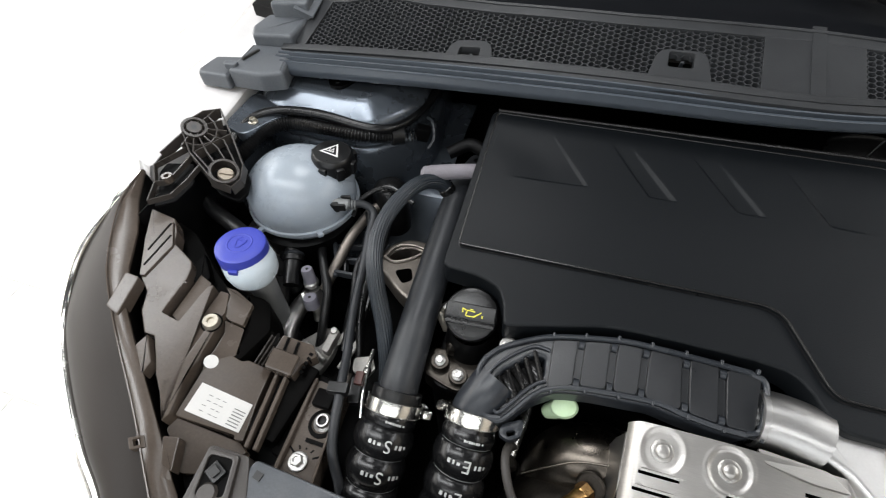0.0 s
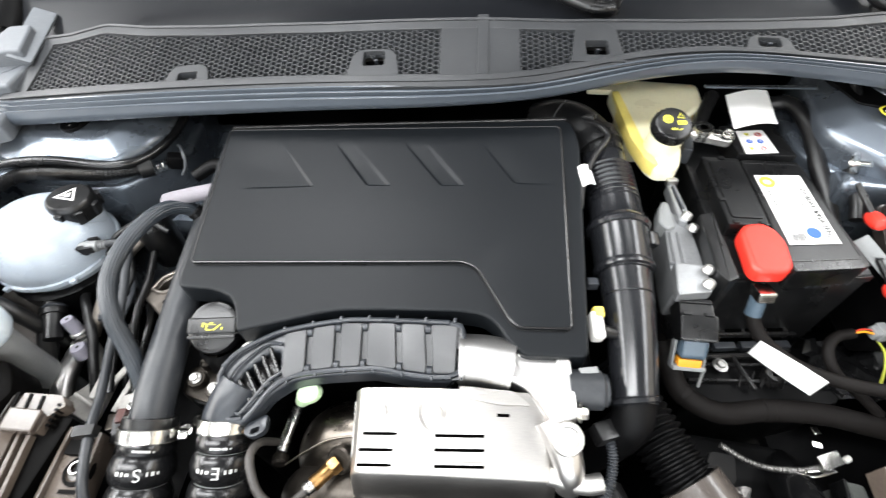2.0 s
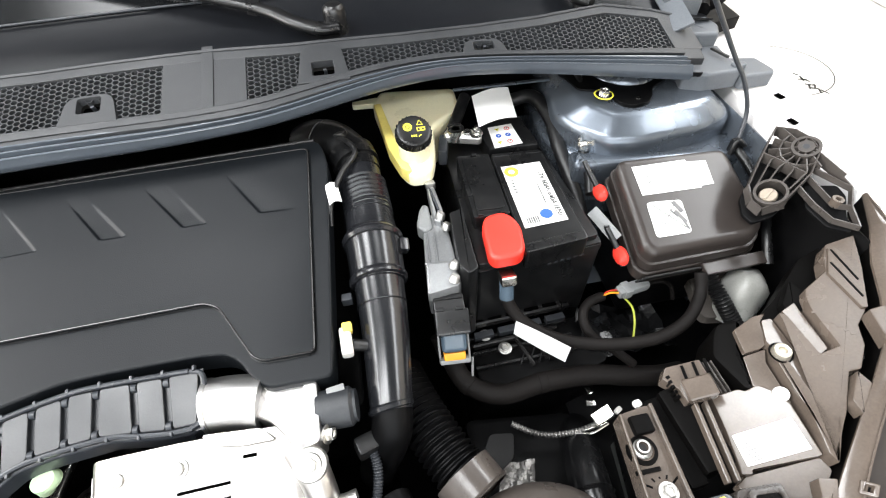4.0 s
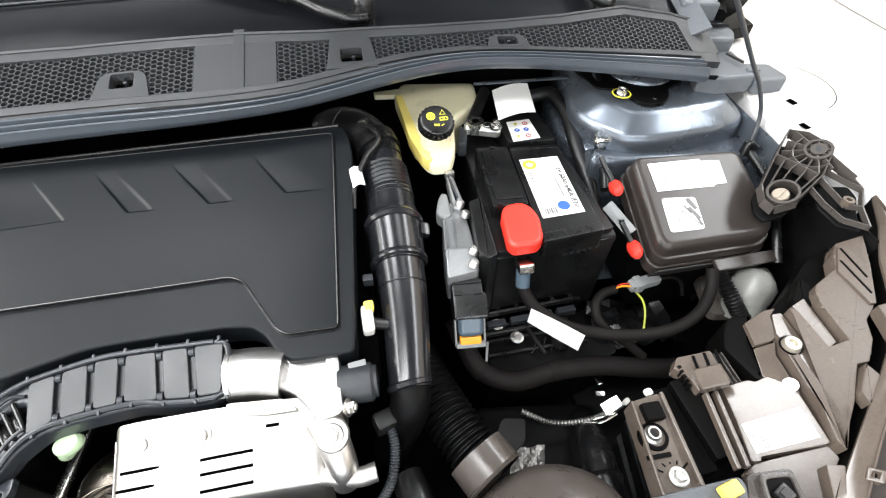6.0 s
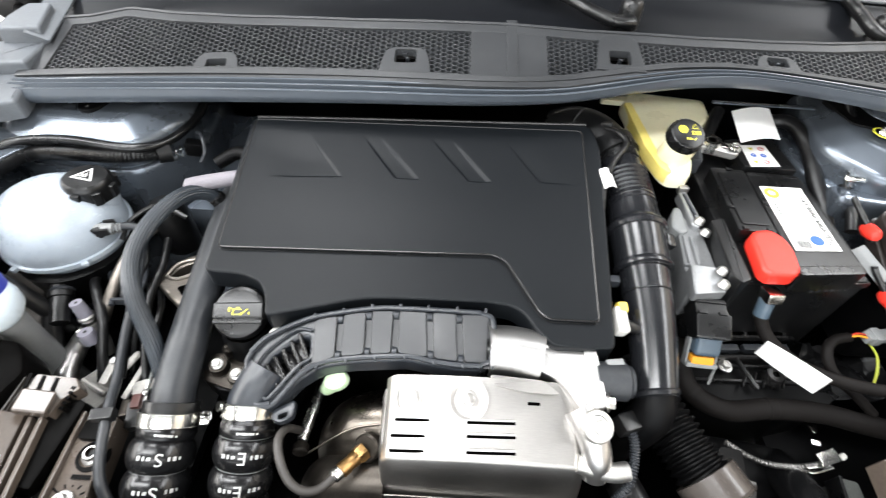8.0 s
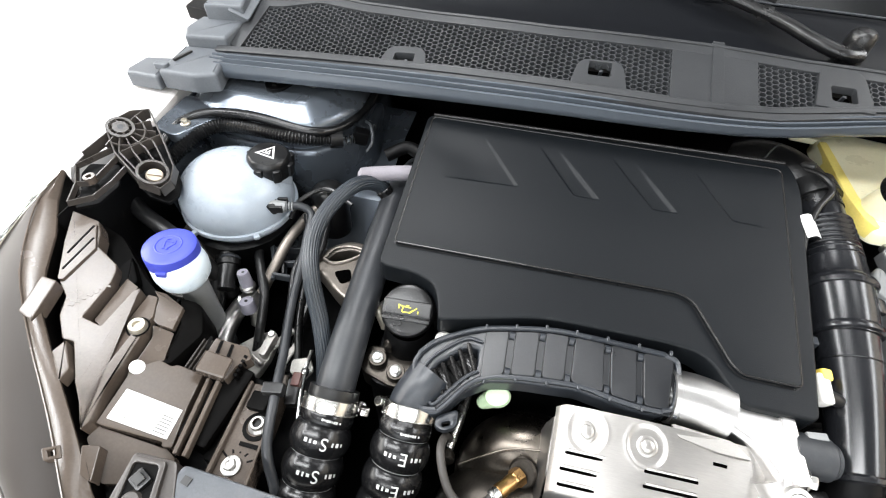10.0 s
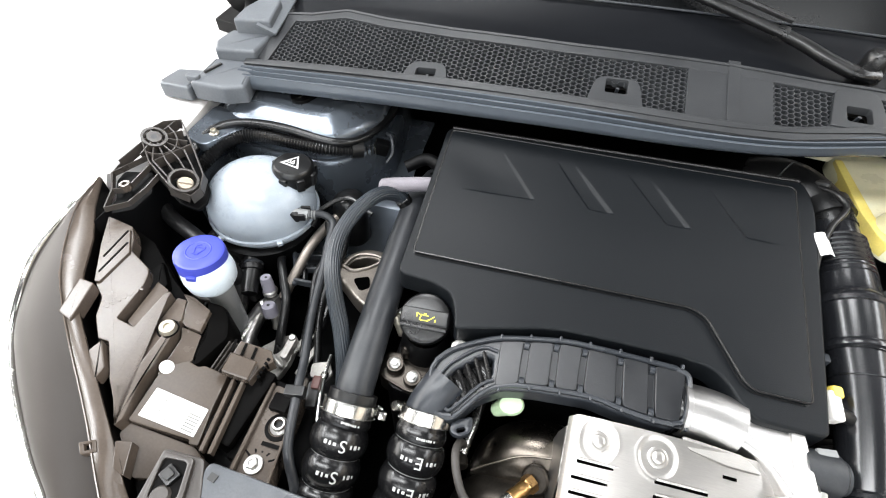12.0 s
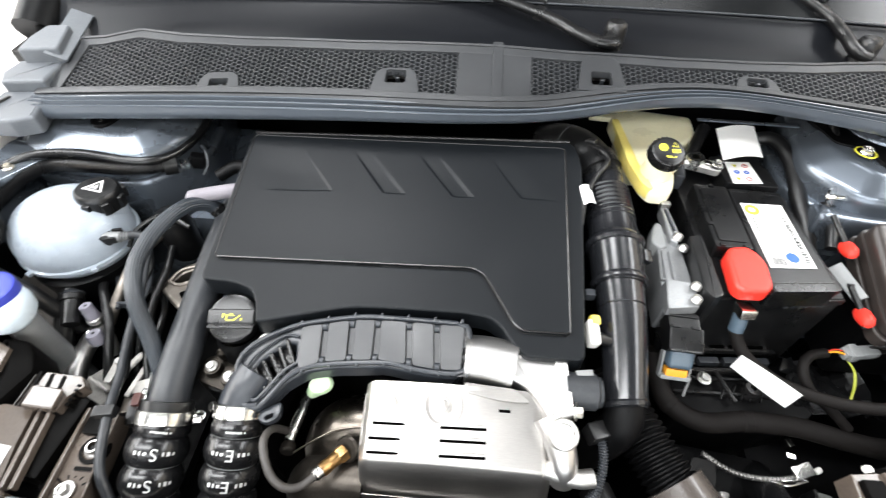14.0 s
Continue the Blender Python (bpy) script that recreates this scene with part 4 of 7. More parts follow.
part("duct_root", tube([(-.250, .034, .8475), (-.257, .020, .842), (-.2645, .006, .832), (-.266, -.004, .823)], .0235, 24), DUCTEDGE, duct)

# ---------- turbo outlet, heat shield, exhaust ----------
turbo = thing("turbo_outlet", "bright satin aluminium turbocharger outlet elbow", "turbocharger")
part("outlet_tube", tube([(-.018, .0605, .866), (.006, .0595, .866), (.034, .055, .864)], lambda u: .0262 + .001 * u, 32, 6), ALUWHITE, turbo)
part("tube_lip", lathe([(.0245, -.002), (.0272, -.0015), (.0272, .003), (.026, .004)], 36, along((-.018, .0605, .866), (1, 0, 0)), cap=False), ALUWHITE, turbo)
part("outlet_block", slab(rounded([(.026, .070), (.084, .0655), (.087, .002), (.068, -.004), (.061, .010), (.046, .028), (.026, .038)], .007), lambda x, y: .876 + .04 * (y - .03), .045, .006, 3), ALUWHITE, turbo)
part("outlet_rim", bar((.040, .0625, .881), (.083, .0605, .881), .005, .008, .0015), ALUWHITE, turbo)
part("outlet_flange", slab(rounded([(.0765, .068), (.090, .066), (.093, .000), (.0785, -.004)], .005), lambda x, y: .8795 + .05 * (y - .03), .036, .003), ALUWHITE, turbo)
bolt(turbo, (.0865, .0685, .879), .0058, .008)
bolt(turbo, (.096, .009, .866), .0062, .008, (.9, -.2, .3))
part("elbow_down", tube([(.070, .004, .860), (.079, -.016, .854), (.085, -.034, .842), (.086, -.045, .82)], lambda u: .0165 - .003 * u, 22), ALUWHITE, turbo)
part("bolt_boss", lathe([(.015, -.012), (.016, .002), (.0145, .005), (.0105, .0055)], 24, along((.081, -.016, .868), (.1, -.35, .93)), cap=False), ALU, turbo)
bolt(turbo, (.081, -.018, .872), .0068, .007, (.1, -.35, .93), ALU)
part("lower_stub", tube([(.066, -.040, .836), (.098, -.046, .832), (.116, -.044, .832)], .0092, 16), ALU, turbo)
act = thing("actuator_can", "satin black cylindrical boost actuator", "actuator")
part("can", tube([(.088, .034, .862), (.120, .034, .862), (.126, .034, .862)], lambda u: .0195 if u < .9 else .016, 28, 4), PIPEGREY, act)
part("clip", box(.018, .007, .004, pose(.108, .047, .877, 0, 0, 8), .001), CONGREY, act)

shield = thing("heat_shield", "bright pressed steel turbo heat shield with vent slots", "heat shield")


DISHES = ((-.094, .0060), (-.040, .0050))


def sz(x, y):
    base = .856 + .40 * y + .008 * (1 - ((x + .03) / .11) ** 2)
    for bx, by in DISHES:
        r = math.hypot(x - bx, y - by) / .0185
        if r < 1.15:
            base += .0004 * max(0, 1 - abs(r - 1) / .15) - .0011 * max(0, min(1, (1 - r) / .22))
    return base - (max(0, -.046 - y) ** 1.35) * 9


rows = []
for j in range(65):
    y = .025 - .095 * j / 64
    rows.append([(-.123 + .197 * i / 130, y, sz(-.123 + .197 * i / 130, y) - (.010 * max(0, (abs(i / 130 - .5) - .44) / .06) ** 2)) for i in range(131)])
bm = sheet(rows)
SLOTS = [(-.088, -.0145), (-.091, -.028), (-.0915, -.0405), (-.0175, -.0145), (-.0175, -.0262), (-.0175, -.0395)]
part("shield_plate", thick(bm, .001), STEEL, shield)
for k, (sx_, sy_) in enumerate(SLOTS):
    ang = 1.5
    m = Matrix.Translation((sx_, sy_, sz(sx_, sy_) + .0002)) @ pose(0, 0, 0, 22, 0, ang)
    part("vent_slot", box(.047, .0028, .0012, m, .0005, 1), VOID, shield)
    part("slot_louvre", box(.044, .0026, .0014, m @ pose(.0005, .0026, .0001, 10, 0, 0), .0006), STEEL, shield)
part("vent_slot", box(.012, .003, .0012, pose(.024, .0045, sz(.024, .0045) + .0002, 22, 0, 0)), VOID, shield)
for bx, by in DISHES:
    dish_m = Matrix.Translation((bx, by, sz(bx, by))) @ pose(0, 0, 0, 20, 0, 0)
    part("dish_washer", lathe([(.0095, 0), (.0095, .0008), (.0085, .0014), (.006, .0014)], 28, dish_m, cap=False), STEEL, shield)
    part("dish_bolt", lathe([(.0005, .0040), (.0042, .0040), (.0058, .0032), (.0064, .0008)], 24, dish_m), STEEL, shield)
part("front_apron", thick(sheet([[(-.120 + .19 * i / 20, y, z) for i in range(21)] for y, z in ((-.0685, .795), (-.074, .775), (-.078, .74), (-.078, .68))]), .001), STEEL, shield)
part("upper_tab", slab(rounded([(-.02, .030), (.035, .026), (.05, .012), (.02, .012), (-.015, .018)], .004), lambda x, y: .872, .003, .001), STEEL, shield)
part("left_wall", thick(sheet([[(-.124, y, sz(-.12, y) - .010), (-.128, y, sz(-.12, y) - .03), (-.130, y, .78)] for y in (.016, .0, -.03, -.06)]), .001), STEEL, shield)

exhaust = thing("exhaust_elbow", "heat-stained dark metal exhaust elbow behind the shield", "exhaust")
part("elbow", tube([(-.105, .006, .772), (-.138, .006, .774), (-.160, .002, .764), (-.174, -.006, .73), (-.178, -.012, .66)], lambda u: .041 - .009 * u, 32), STAINED, exhaust)
part("elbow_seam", tube([(-.206, -.030, .786), (-.180, -.019, .803), (-.157, -.010, .812), (-.128, -.006, .817)], .0012, 8), STAINED, exhaust)
part("lower_shell", tube([(-.118, -.05, .765), (-.155, -.05, .76), (-.185, -.05, .735), (-.195, -.05, .67)], lambda u: .036 - .004 * u, 24), DARKMETAL, exhaust)
probe = thing("exhaust_sensor", "gilded metal exhaust probe with grey cable", "sensor")
PB, PD = Vector((-.141, -.028, .808)), Vector((-.62, -.72, .16))
part("bung", lathe([(.014, -.004), (.0145, .002), (.0125, .004)], 24, along(PB, (-.35, -.55, .75)), cap=True), DARKMETAL, probe)
part("hexagon", lathe([(.0095, .004), (.0095, .012), (.008, .014)], 6, along(PB, PD)), BRASS, probe)
part("sleeve", lathe([(.0076, .012), (.0076, .020), (.0070, .021), (.0070, .026), (.0076, .027), (.0076, .034), (.0066, .035)], 20, along(PB, PD)), BRASS, probe)
part("neck", lathe([(.0068, .034), (.0068, .042), (.0048, .044)], 18, along(PB, PD)), CHROME, probe)
part("cable", tube([(-.167, -.058, .814), (-.180, -.071, .816), (-.194, -.075, .822), (-.208, -.068, .828), (-.219, -.052, .834), (-.225, -.034, .836), (-.224, -.018, .822), (-.220, -.008, .79)], .0042, 12), PROBEWIRE, probe)

dip = thing("oil_dipstick", "pale green dipstick handle on a steel guide tube", "dipstick")
part("handle", lathe([(.001, .0085), (.006, .0082), (.0115, .0062), (.0135, .002), (.0130, -.003), (.009, -.0075), (.001, -.009)], 24, pose(-.180, .030, .836, 12, -10, 14) @ Matrix.Diagonal((1.05, .82, .9, 1))), PALEGREEN, dip)
part("handle_collar", lathe([(.008, 0), (.0095, -.006), (.0075, -.02)], 16, pose(-.184, .030, .832, 0, 30, 0)), PALEGREEN, dip)
part("guide_tube", tube([(-.2095, .080, .769), (-.2123, .0527, .7695), (-.2156, .0222, .7705), (-.2185, .004, .7698), (-.2206, -.0120, .7693)], .0060, 14), CHROME, dip)
for k in range(12):
    part("tube_ring", lathe([(.0058, -.0008), (.0067, 0), (.0058, .0008)], 14, along((-.2156 - .00042 * k, .022 - .0029 * k, .7704 - .0001 * k), (-.145, -1, -.03)), cap=False), CHROME, dip)
part("tube_end", lathe([(.0075, 0), (.009, .002), (.009, .01), (.006, .012)], 12, along((-.2210, -.0150, .766), (.1, -.8, .2))), DARKMETAL, dip)

# bolts and casting between the cap and the duct
head = thing("cylinder_head_casting", "dark cast engine block with bright bolts", "engine")
# block and rail are near-black filler for the deep shade below
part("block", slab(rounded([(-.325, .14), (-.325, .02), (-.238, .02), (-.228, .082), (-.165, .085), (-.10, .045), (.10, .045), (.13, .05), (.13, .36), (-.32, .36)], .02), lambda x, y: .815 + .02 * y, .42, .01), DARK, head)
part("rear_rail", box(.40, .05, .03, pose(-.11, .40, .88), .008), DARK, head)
part("mount_lug_casting", slab(rounded([(-.335, .065), (-.275, .070), (-.268, .030), (-.292, .020), (-.335, .032)], .010), lambda x, y: .818, .03, .004), DARKMETAL, head)
part("fuel_rail", tube([(-.338, .098, .830), (-.325, .112, .834), (-.30, .120, .836)], .007, 10), ALU, head)
part("side_stud", lathe([(.001, .01), (.005, .009), (.006, 0), (.0045, -.02)], 12, pose(-.331, .098, .832, -20, -20, 0)), TANBOLT, head)
for p in ((-.317, .046, .8285), (-.293, .036, .8265)):
    bolt(head, p, .0047, .006, (0, -.2, 1), ALU, washer=1.4)
bolt(head, (-.247, .066, .864), .0062, .006, material=ALU)
for p in ((-.317, .046, .824), (-.293, .036, .822)):
    part("bolt_boss", lathe([(.0105, -.02), (.0105, .001), (.0095, .003), (.007, .003)], 20, Matrix.Translation(p)), DARKMETAL, head)
part("lug_web", bar((-.31, .06, .84), (-.285, .10, .84), .012, .02, .004), DARKMETAL, head)
part("hose_bridge", tube([(-.345, .31, .875), (-.30, .36, .885), (-.2, .385, .89)], .014, 14), DARK, head)

foam = thing("foam_sleeved_hose", "mauve-grey foam sleeve on a short hose", "hose")
part("sleeve", tube([(-.404, .246, .906), (-.400, .247, .906), (-.385, .254, .906), (-.345, .268, .905), (-.31, .280, .90)], lambda u: .0098 - .004 * max(0, 1 - u * 30), 16), MAUVE, foam)
part("rear_clip", tube([(-.385, .30, .90), (-.36, .315, .908), (-.34, .31, .905)], .009, 10), DARK, foam)

braid = thing("braided_coolant_hose", "blue-grey braided sleeve on a curved coolant hose", "hose")
part("hose", woven([(-.362, .250, .868), (-.380, .248, .894), (-.398, .228, .908), (-.413, .190, .910), (-.418, .150, .907), (-.413, .115, .900), (-.401, .085, .882), (-.387, .060, .850), (-.376, .030, .81), (-.37, .0, .78)], .0092, .0075, .0004), BRAID, braid)
part("hose_collar", lathe([(.0094, -.006), (.0108, -.005), (.0108, .005), (.0094, .006)], 18, along((-.371, .2495, .883), (-.5, .0, .8)), cap=False), BLACK, braid)

# ---------- coolant tank ----------
tank = thing("coolant_tank", "milky white coolant expansion tank with black screw cap", "coolant tank")
TC = Vector((-.577, .221, .853))
prof = []
for k in range(25):
    a = math.pi / 2 - math.pi * k / 24
    prof.append((max(.0008, .0745 * math.cos(a) ** .92), .061 * math.sin(a)))
bm = lathe(prof, 56, Matrix.Translation(TC) @ Matrix.Diagonal((1.03, .95, 1, 1)))
part("tank_body", bm, TANK, tank)
part("seam_flange", lathe([(.0735, .004), (.0770, .003), (.0770, -.003), (.0735, -.004)], 56, Matrix.Translation(TC + Vector((0, 0, -.012))) @ Matrix.Diagonal((1.03, .95, 1, 1)), cap=False), TANK, tank)
for a in (-110, -48, 150):
    r = radians(a)
    part("seam_lug", box(.010, .008, .006, Matrix.Translation(TC + Vector((.079 * math.cos(r), .074 * math.sin(r), -.012))) @ pose(0, 0, 0, 0, 0, a), .002), TANK, tank)
part("lower_cradle", lathe([(.066, -.028), (.074, -.033), (.070, -.07), (.05, -.11)], 40, Matrix.Translation(TC), cap=False), DARK, tank)
cm = pose(-.532, .246, .886, -4, 6, 0) @ Matrix.Diagonal((.92, .92, .92, 1))
part("filler_neck", lathe([(.029, -.02), (.030, .004)], 32, cm, cap=False), TANK, tank)
bm = lathe([(.001, .030), (.026, .030), (.0295, .027), (.031, .020), (.032, .003), (.030, 0), (.02, 0)], 48, cm)
cap = part("screw_cap", bm, BLACK, tank)
for k in range(8):
    a = 45 * k
    part("cap_grip", box(.009, .012, .020, cm @ pose(.031 * math.cos(radians(a)), .031 * math.sin(radians(a)), .012, 0, 0, a), .003), BLACK, cap)


def triangle_mark(m, size, bm_out, bm_in):
    for r, lift, dest in ((size, 0, bm_out), (size * .72, .0003, bm_in)):
        v = [dest.verts.new(m @ Vector((r * math.cos(radians(90 + 120 * k)), r * math.sin(radians(90 + 120 * k)), lift))) for k in range(3)]
        dest.faces.new(v)


a_, b_ = bmesh.new(), bmesh.new()
tm = cm @ pose(-.001, .001, .0306, 0, 0, -6)
triangle_mark(tm, .0175, a_, b_)
part("warning_triangle", a_, WHITE, cap, "white warning triangle")
part("triangle_field", b_, BLACK, cap)
bm = bmesh.new()
for bx in ((-.002, -.003, .013, .0012, 0), (-.003, 0, .0012, .007, 20), (0, .001, .0012, .009, -15), (.003, 0, .0012, .006, 25)):
    join(bm, box(bx[2], bx[3], .0003, tm @ pose(bx[0], bx[1], .0007, 0, 0, bx[4])))
part("steam_symbol", bm, WHITE, cap)
part("outlet_nipple", tube([(-.522, .196, .872), (-.507, .200, .869), (-.494, .203, .867)], .0075, 14, 4), CONGREY, tank)
part("quick_clip", box(.012, .019, .016, pose(-.511, .2000, .868, 0, 0, 15), .003), BLACK, tank)
for dy in (-.0085, .0085):
    part("clip_finger", box(.016, .0035, .010, pose(-.502, .2015 + dy, .870, 0, 0, 15), .001), BLACK, tank)
for k in range(4):
    part("hose_rib", lathe([(.0060, -.0011), (.0072, 0), (.0060, .0011)], 14, along((-.497 + .0034 * k, .2035 + .0012 * k, .8672 - .0006 * k), (.93, .35, -.1)), cap=False), CONGREY, tank)

# ---------- washer bottle ----------
wash = thing("washer_bottle", "white washer bottle neck with blue flip cap", "washer bottle")
part("neck", lathe([(.022, .035), (.0285, .028), (.0300, .016), (.0285, .004), (.022, -.006), (.016, -.010)], 36, pose(-.553, .071, .868)), NECKWHITE, wash)
part("filler_tube", lathe([(.017, .0), (.0165, -.05), (.018, -.2)], 24, pose(-.556, .076, .868, 0, 5, 0)), CONGREY, wash)
wm = pose(-.558, .0755, .905, -4, 2, 0)
blue = part("flip_cap", lathe([(.001, .0095), (.016, .0095), (.0245, .0090), (.0275, .0072), (.0284, .003), (.0285, -.003), (.0285, -.0115), (.026, -.013)], 44, wm), BLUE, wash)
part("cap_lip", box(.011, .005, .006, wm @ pose(.006, -.0288, -.006, 0, 0, 10), .0015), BLUE, blue)
part("wash_symbol_ring", lathe([(.0125, .0096), (.0135, .0102), (.0145, .0096)], 32, wm, cap=False), BLUE, blue)
bm = bmesh.new()
for bx in ((-.004, -.001, .0011, .011, 22), (.004, -.001, .0011, .011, -22), (0, -.0065, .007, .0011, 0), (0, .0045, .012, .0011, 0), (-.0035, .0075, .0045, .0010, 35), (.0035, .0075, .0045, .0010, -35)):
    join(bm, box(bx[2], bx[3], .0007, wm @ pose(bx[0], bx[1], .0099, 0, 0, bx[4])))
part("wash_symbol", bm, BLUE, blue)
part("hinge_tail", box(.012, .008, .006, pose(-.585, .098, .897, 0, 0, 40), .002), WHITEPL, blue)

# ---------- pipes round the coolant tank ----------
for nm, lab, mt, r, pts in (
        ("corrugated_hose", "black corrugated wiring conduit below the strut tower", None, .0098,
         [(-.660, .190, .900), (-.652, .230, .905), (-.642, .262, .911), (-.615, .288, .914), (-.555, .290, .914), (-.505, .296, .908), (-.474, .318, .897)]),
        ("coolant_pipe", "smooth black rubber pipe curving round the strut tower", HOSEGLOSS, .0066,
         [(-.672, .212, .910), (-.668, .262, .921), (-.640, .292, .926), (-.575, .300, .928), (-.495, .304, .916), (-.462, .336, .908), (-.440, .39, .915), (-.436, .44, .93)]),
        ("lower_pipe", "black rubber pipe dipping behind the tank", RUBBER, .010,
         [(-.685, .185, .88), (-.690, .165, .872), (-.668, .148, .866), (-.625, .132, .86), (-.59, .125, .83), (-.56, .12, .76)])):
    h = thing(nm, lab, "hose")
    part("hose", corrugated(pts, r, .0042, .0024) if mt is None else tube(pts, r, 14), mt or HOSEGLOSS, h)
    if nm == "corrugated_hose":
        part("end_collar", tube([(-.476, .318, .897), (-.462, .328, .894)], .0135, 16, 3), BLACK, h)
        for k in range(3):
            part("spring_ring", lathe([(.008, -.001), (.0095, 0), (.008, .001)], 16, along((-.458 + .005 * k, .333 + .003 * k, .889), (.85, .5, 0)), cap=False), CHROME, h)
        part("valve_body", box(.022, .016, .022, pose(-.440, .347, .888, 0, 20, 20), .004), DARK, h)
        part("valve_clip", tube([(-.437, .365, .902), (-.425, .352, .905), (-.418, .335, .892), (-.424, .325, .88)], .0022, 8), GREYPL, h)
        part("white_band", box(.009, .008, .008, pose(-.470, .346, .900, 0, 0, 20), .002), WHITEPL, h)
part("plug", lathe([(.001, .026), (.014, .025), (.022, .018), (.026, 0), (.024, -.06)], 28, pose(-.462, .262, .835)), BLACK, thing("rubber_bung", "black domed rubber bung on the inner wing", "bung"))
silver = thing("bare_metal_pipe", "bright bent metal coolant pipe", "pipe")
part("pipe", tube([(-.510, .120, .78), (-.498, .150, .808), (-.491, .180, .824), (-.485, .206, .829), (-.478, .232, .831), (-.466, .256, .829), (-.45, .28, .815)], .0072, 16), CASTDARK, silver)
thin = thing("thin_vent_hose", "thin grey vent hose from the coolant tank", "hose")
part("hose", tube([(-.494, .203, .867), (-.478, .212, .864), (-.462, .208, .856), (-.458, .180, .845), (-.452, .140, .83), (-.440, .085, .825), (-.421, .025, .824), (-.408, -.018, .828), (-.395, -.07, .815), (-.378, -.10, .79), (-.37, -.13, .76)], .0052, 12), PIPEGREY, thin)
part("hose_clip", box(.022, .012, .012, pose(-.409, -.018, .832, 0, 0, 10), .002), BLACK, thin)
loop = thing("black_cable_loop", "thin black cable looping beside the tank", "cable")
part("cable", tube([(-.415, .235, .86), (-.455, .248, .868), (-.484, .225, .862), (-.49, .20, .85)], .0032, 8), BLACK, loop)

# valves, sensors and castings left of the engine
valve = thing("air_conditioning_ports", "aluminium pipe joint with two grey service caps", "service port")
part("tall_cap", lathe([(.001, .020), (.0070, .020), (.0078, .017), (.0090, -.008), (.007, -.01)], 18, pose(-.532, .124, .789, -10, -6, 0)), LILAC, valve)
part("tall_cap_tip", lathe([(.001, .0206), (.002, .0206), (.002, .0202)], 10, pose(-.531, .124, .789, -10, -6, 0)), INK, valve)
part("short_cap_tip", lathe([(.001, .0136), (.0022, .0136), (.0022, .013)], 10, pose(-.5225, .100, .768, -10, -6, 0)), INK, valve)
part("tall_cap_collar", lathe([(.008, -.012), (.0105, -.008), (.0105, -.004), (.0085, -.002)], 18, pose(-.532, .124, .789, -10, -6, 0), cap=False), ALU, valve)
part("short_cap", lathe([(.001, .013), (.0088, .013), (.0100, .010), (.0104, -.004), (.008, -.006)], 18, pose(-.5225, .100, .768, -10, -6, 0)), LILAC, valve)
part("port_body", tube([(-.528, .118, .775), (-.523, .112, .755), (-.52, .10, .73)], .0095, 12), ALU, valve)
part("bent_arm", tube([(-.528, .116, .768), (-.541, .106, .757), (-.548, .090, .748), (-.549, .070, .742), (-.546, .045, .730), (-.54, .01, .70)], lambda u: .0115 + .004 * u, 18), ALUWHITE, valve)
part("clip_ring", lathe([(.012, -.003), (.0145, 0), (.012, .003)], 18, along((-.535, .112, .762), (.6, .3, .4)), cap=False), CHROME, valve)
mount = thing("engine_mount_arm", "cast aluminium engine mount arm with rounded openings", "engine mount")
ring_o = rounded([(-.455, .170), (-.444, .202), (-.418, .219), (-.372, .214), (-.372, .112), (-.404, .130), (-.436, .156)], .012)
ring_i = rounded([(-.438, .178), (-.430, .195), (-.412, .203), (-.392, .198), (-.404, .186), (-.424, .176)], .006)
part("arm", slab(ring_o, lambda x, y: .806 + .1 * (x + .42), .03, .005, 3, hole=ring_i), CASTDARK, mount)
part("arm_pit", slab(rounded([(-.418, .158), (-.398, .168), (-.390, .150), (-.402, .142)], .005), lambda x, y: .8095, .003), VOID, mount)
part("arm_ring", tube([(-.441, .178, .806), (-.432, .198, .807), (-.412, .206, .808), (-.390, .201, .81), (-.402, .184, .809), (-.424, .173, .807), (-.441, .178, .806)], .0026, 8, 6), CASTDARK, mount)
lad = thing("loom_ladder_bracket", "black plastic ladder bracket guiding the wires", "bracket")
for pts_ in ([(-.524, .190, .806), (-.506, .160, .803), (-.495, .132, .800)], [(-.482, .203, .806), (-.469, .172, .803), (-.469, .136, .798)]):
    part("side_rail", tube(pts_, .0034, 8, 6), GREYPL, lad)
for a_, b_ in (((-.517, .178), (-.476, .190)), ((-.505, .158), (-.468, .166)), ((-.497, .138), (-.469, .140))):
    part("rung", bar((*a_, .806), (*b_, .805), .0042, .012), GREYPL, lad)
part("guide_wall", bar((-.497, .172, .810), (-.484, .142, .806), .004, .016), BLACK, lad)
loom = thing("wiring_loom", "bundled black wires and plugs below the pipes", "wiring")
rnd = random.Random(5)
for k in range(2):
    a = Vector((-.500 + .013 * (k % 5), .21 - .012 * k, .775 - .008 * (k % 4)))
    part("wire", tube([a, a + Vector((.02 + rnd.uniform(-.01, .02), -.04, .006)), a + Vector((.01 + rnd.uniform(-.02, .03), -.09, -.01)), a + Vector((.03, -.15, -.05))], .0035 + .001 * (k % 3), 8), BLACK, loom)
part("plug", lathe([(.001, .034), (.011, .034), (.0125, .030), (.0125, .012), (.0145, .011), (.0145, .004), (.012, .003), (.011, -.03)], 20, along((-.561, .134, .80), (-.25, .75, .25))), BLACK, loom)
part("plug_ring", lathe([(.0126, -.002), (.0142, 0), (.0126, .002)], 20, along((-.564, .147, .805), (-.25, .75, .25)), cap=False), GREYPL, loom)
part("thick_hose", tube([(-.540, .20, .80), (-.530, .165, .806), (-.514, .138, .802), (-.497, .110, .795), (-.492, .08, .775), (-.49, .04, .74)], .0060, 14), RUBBER, loom)
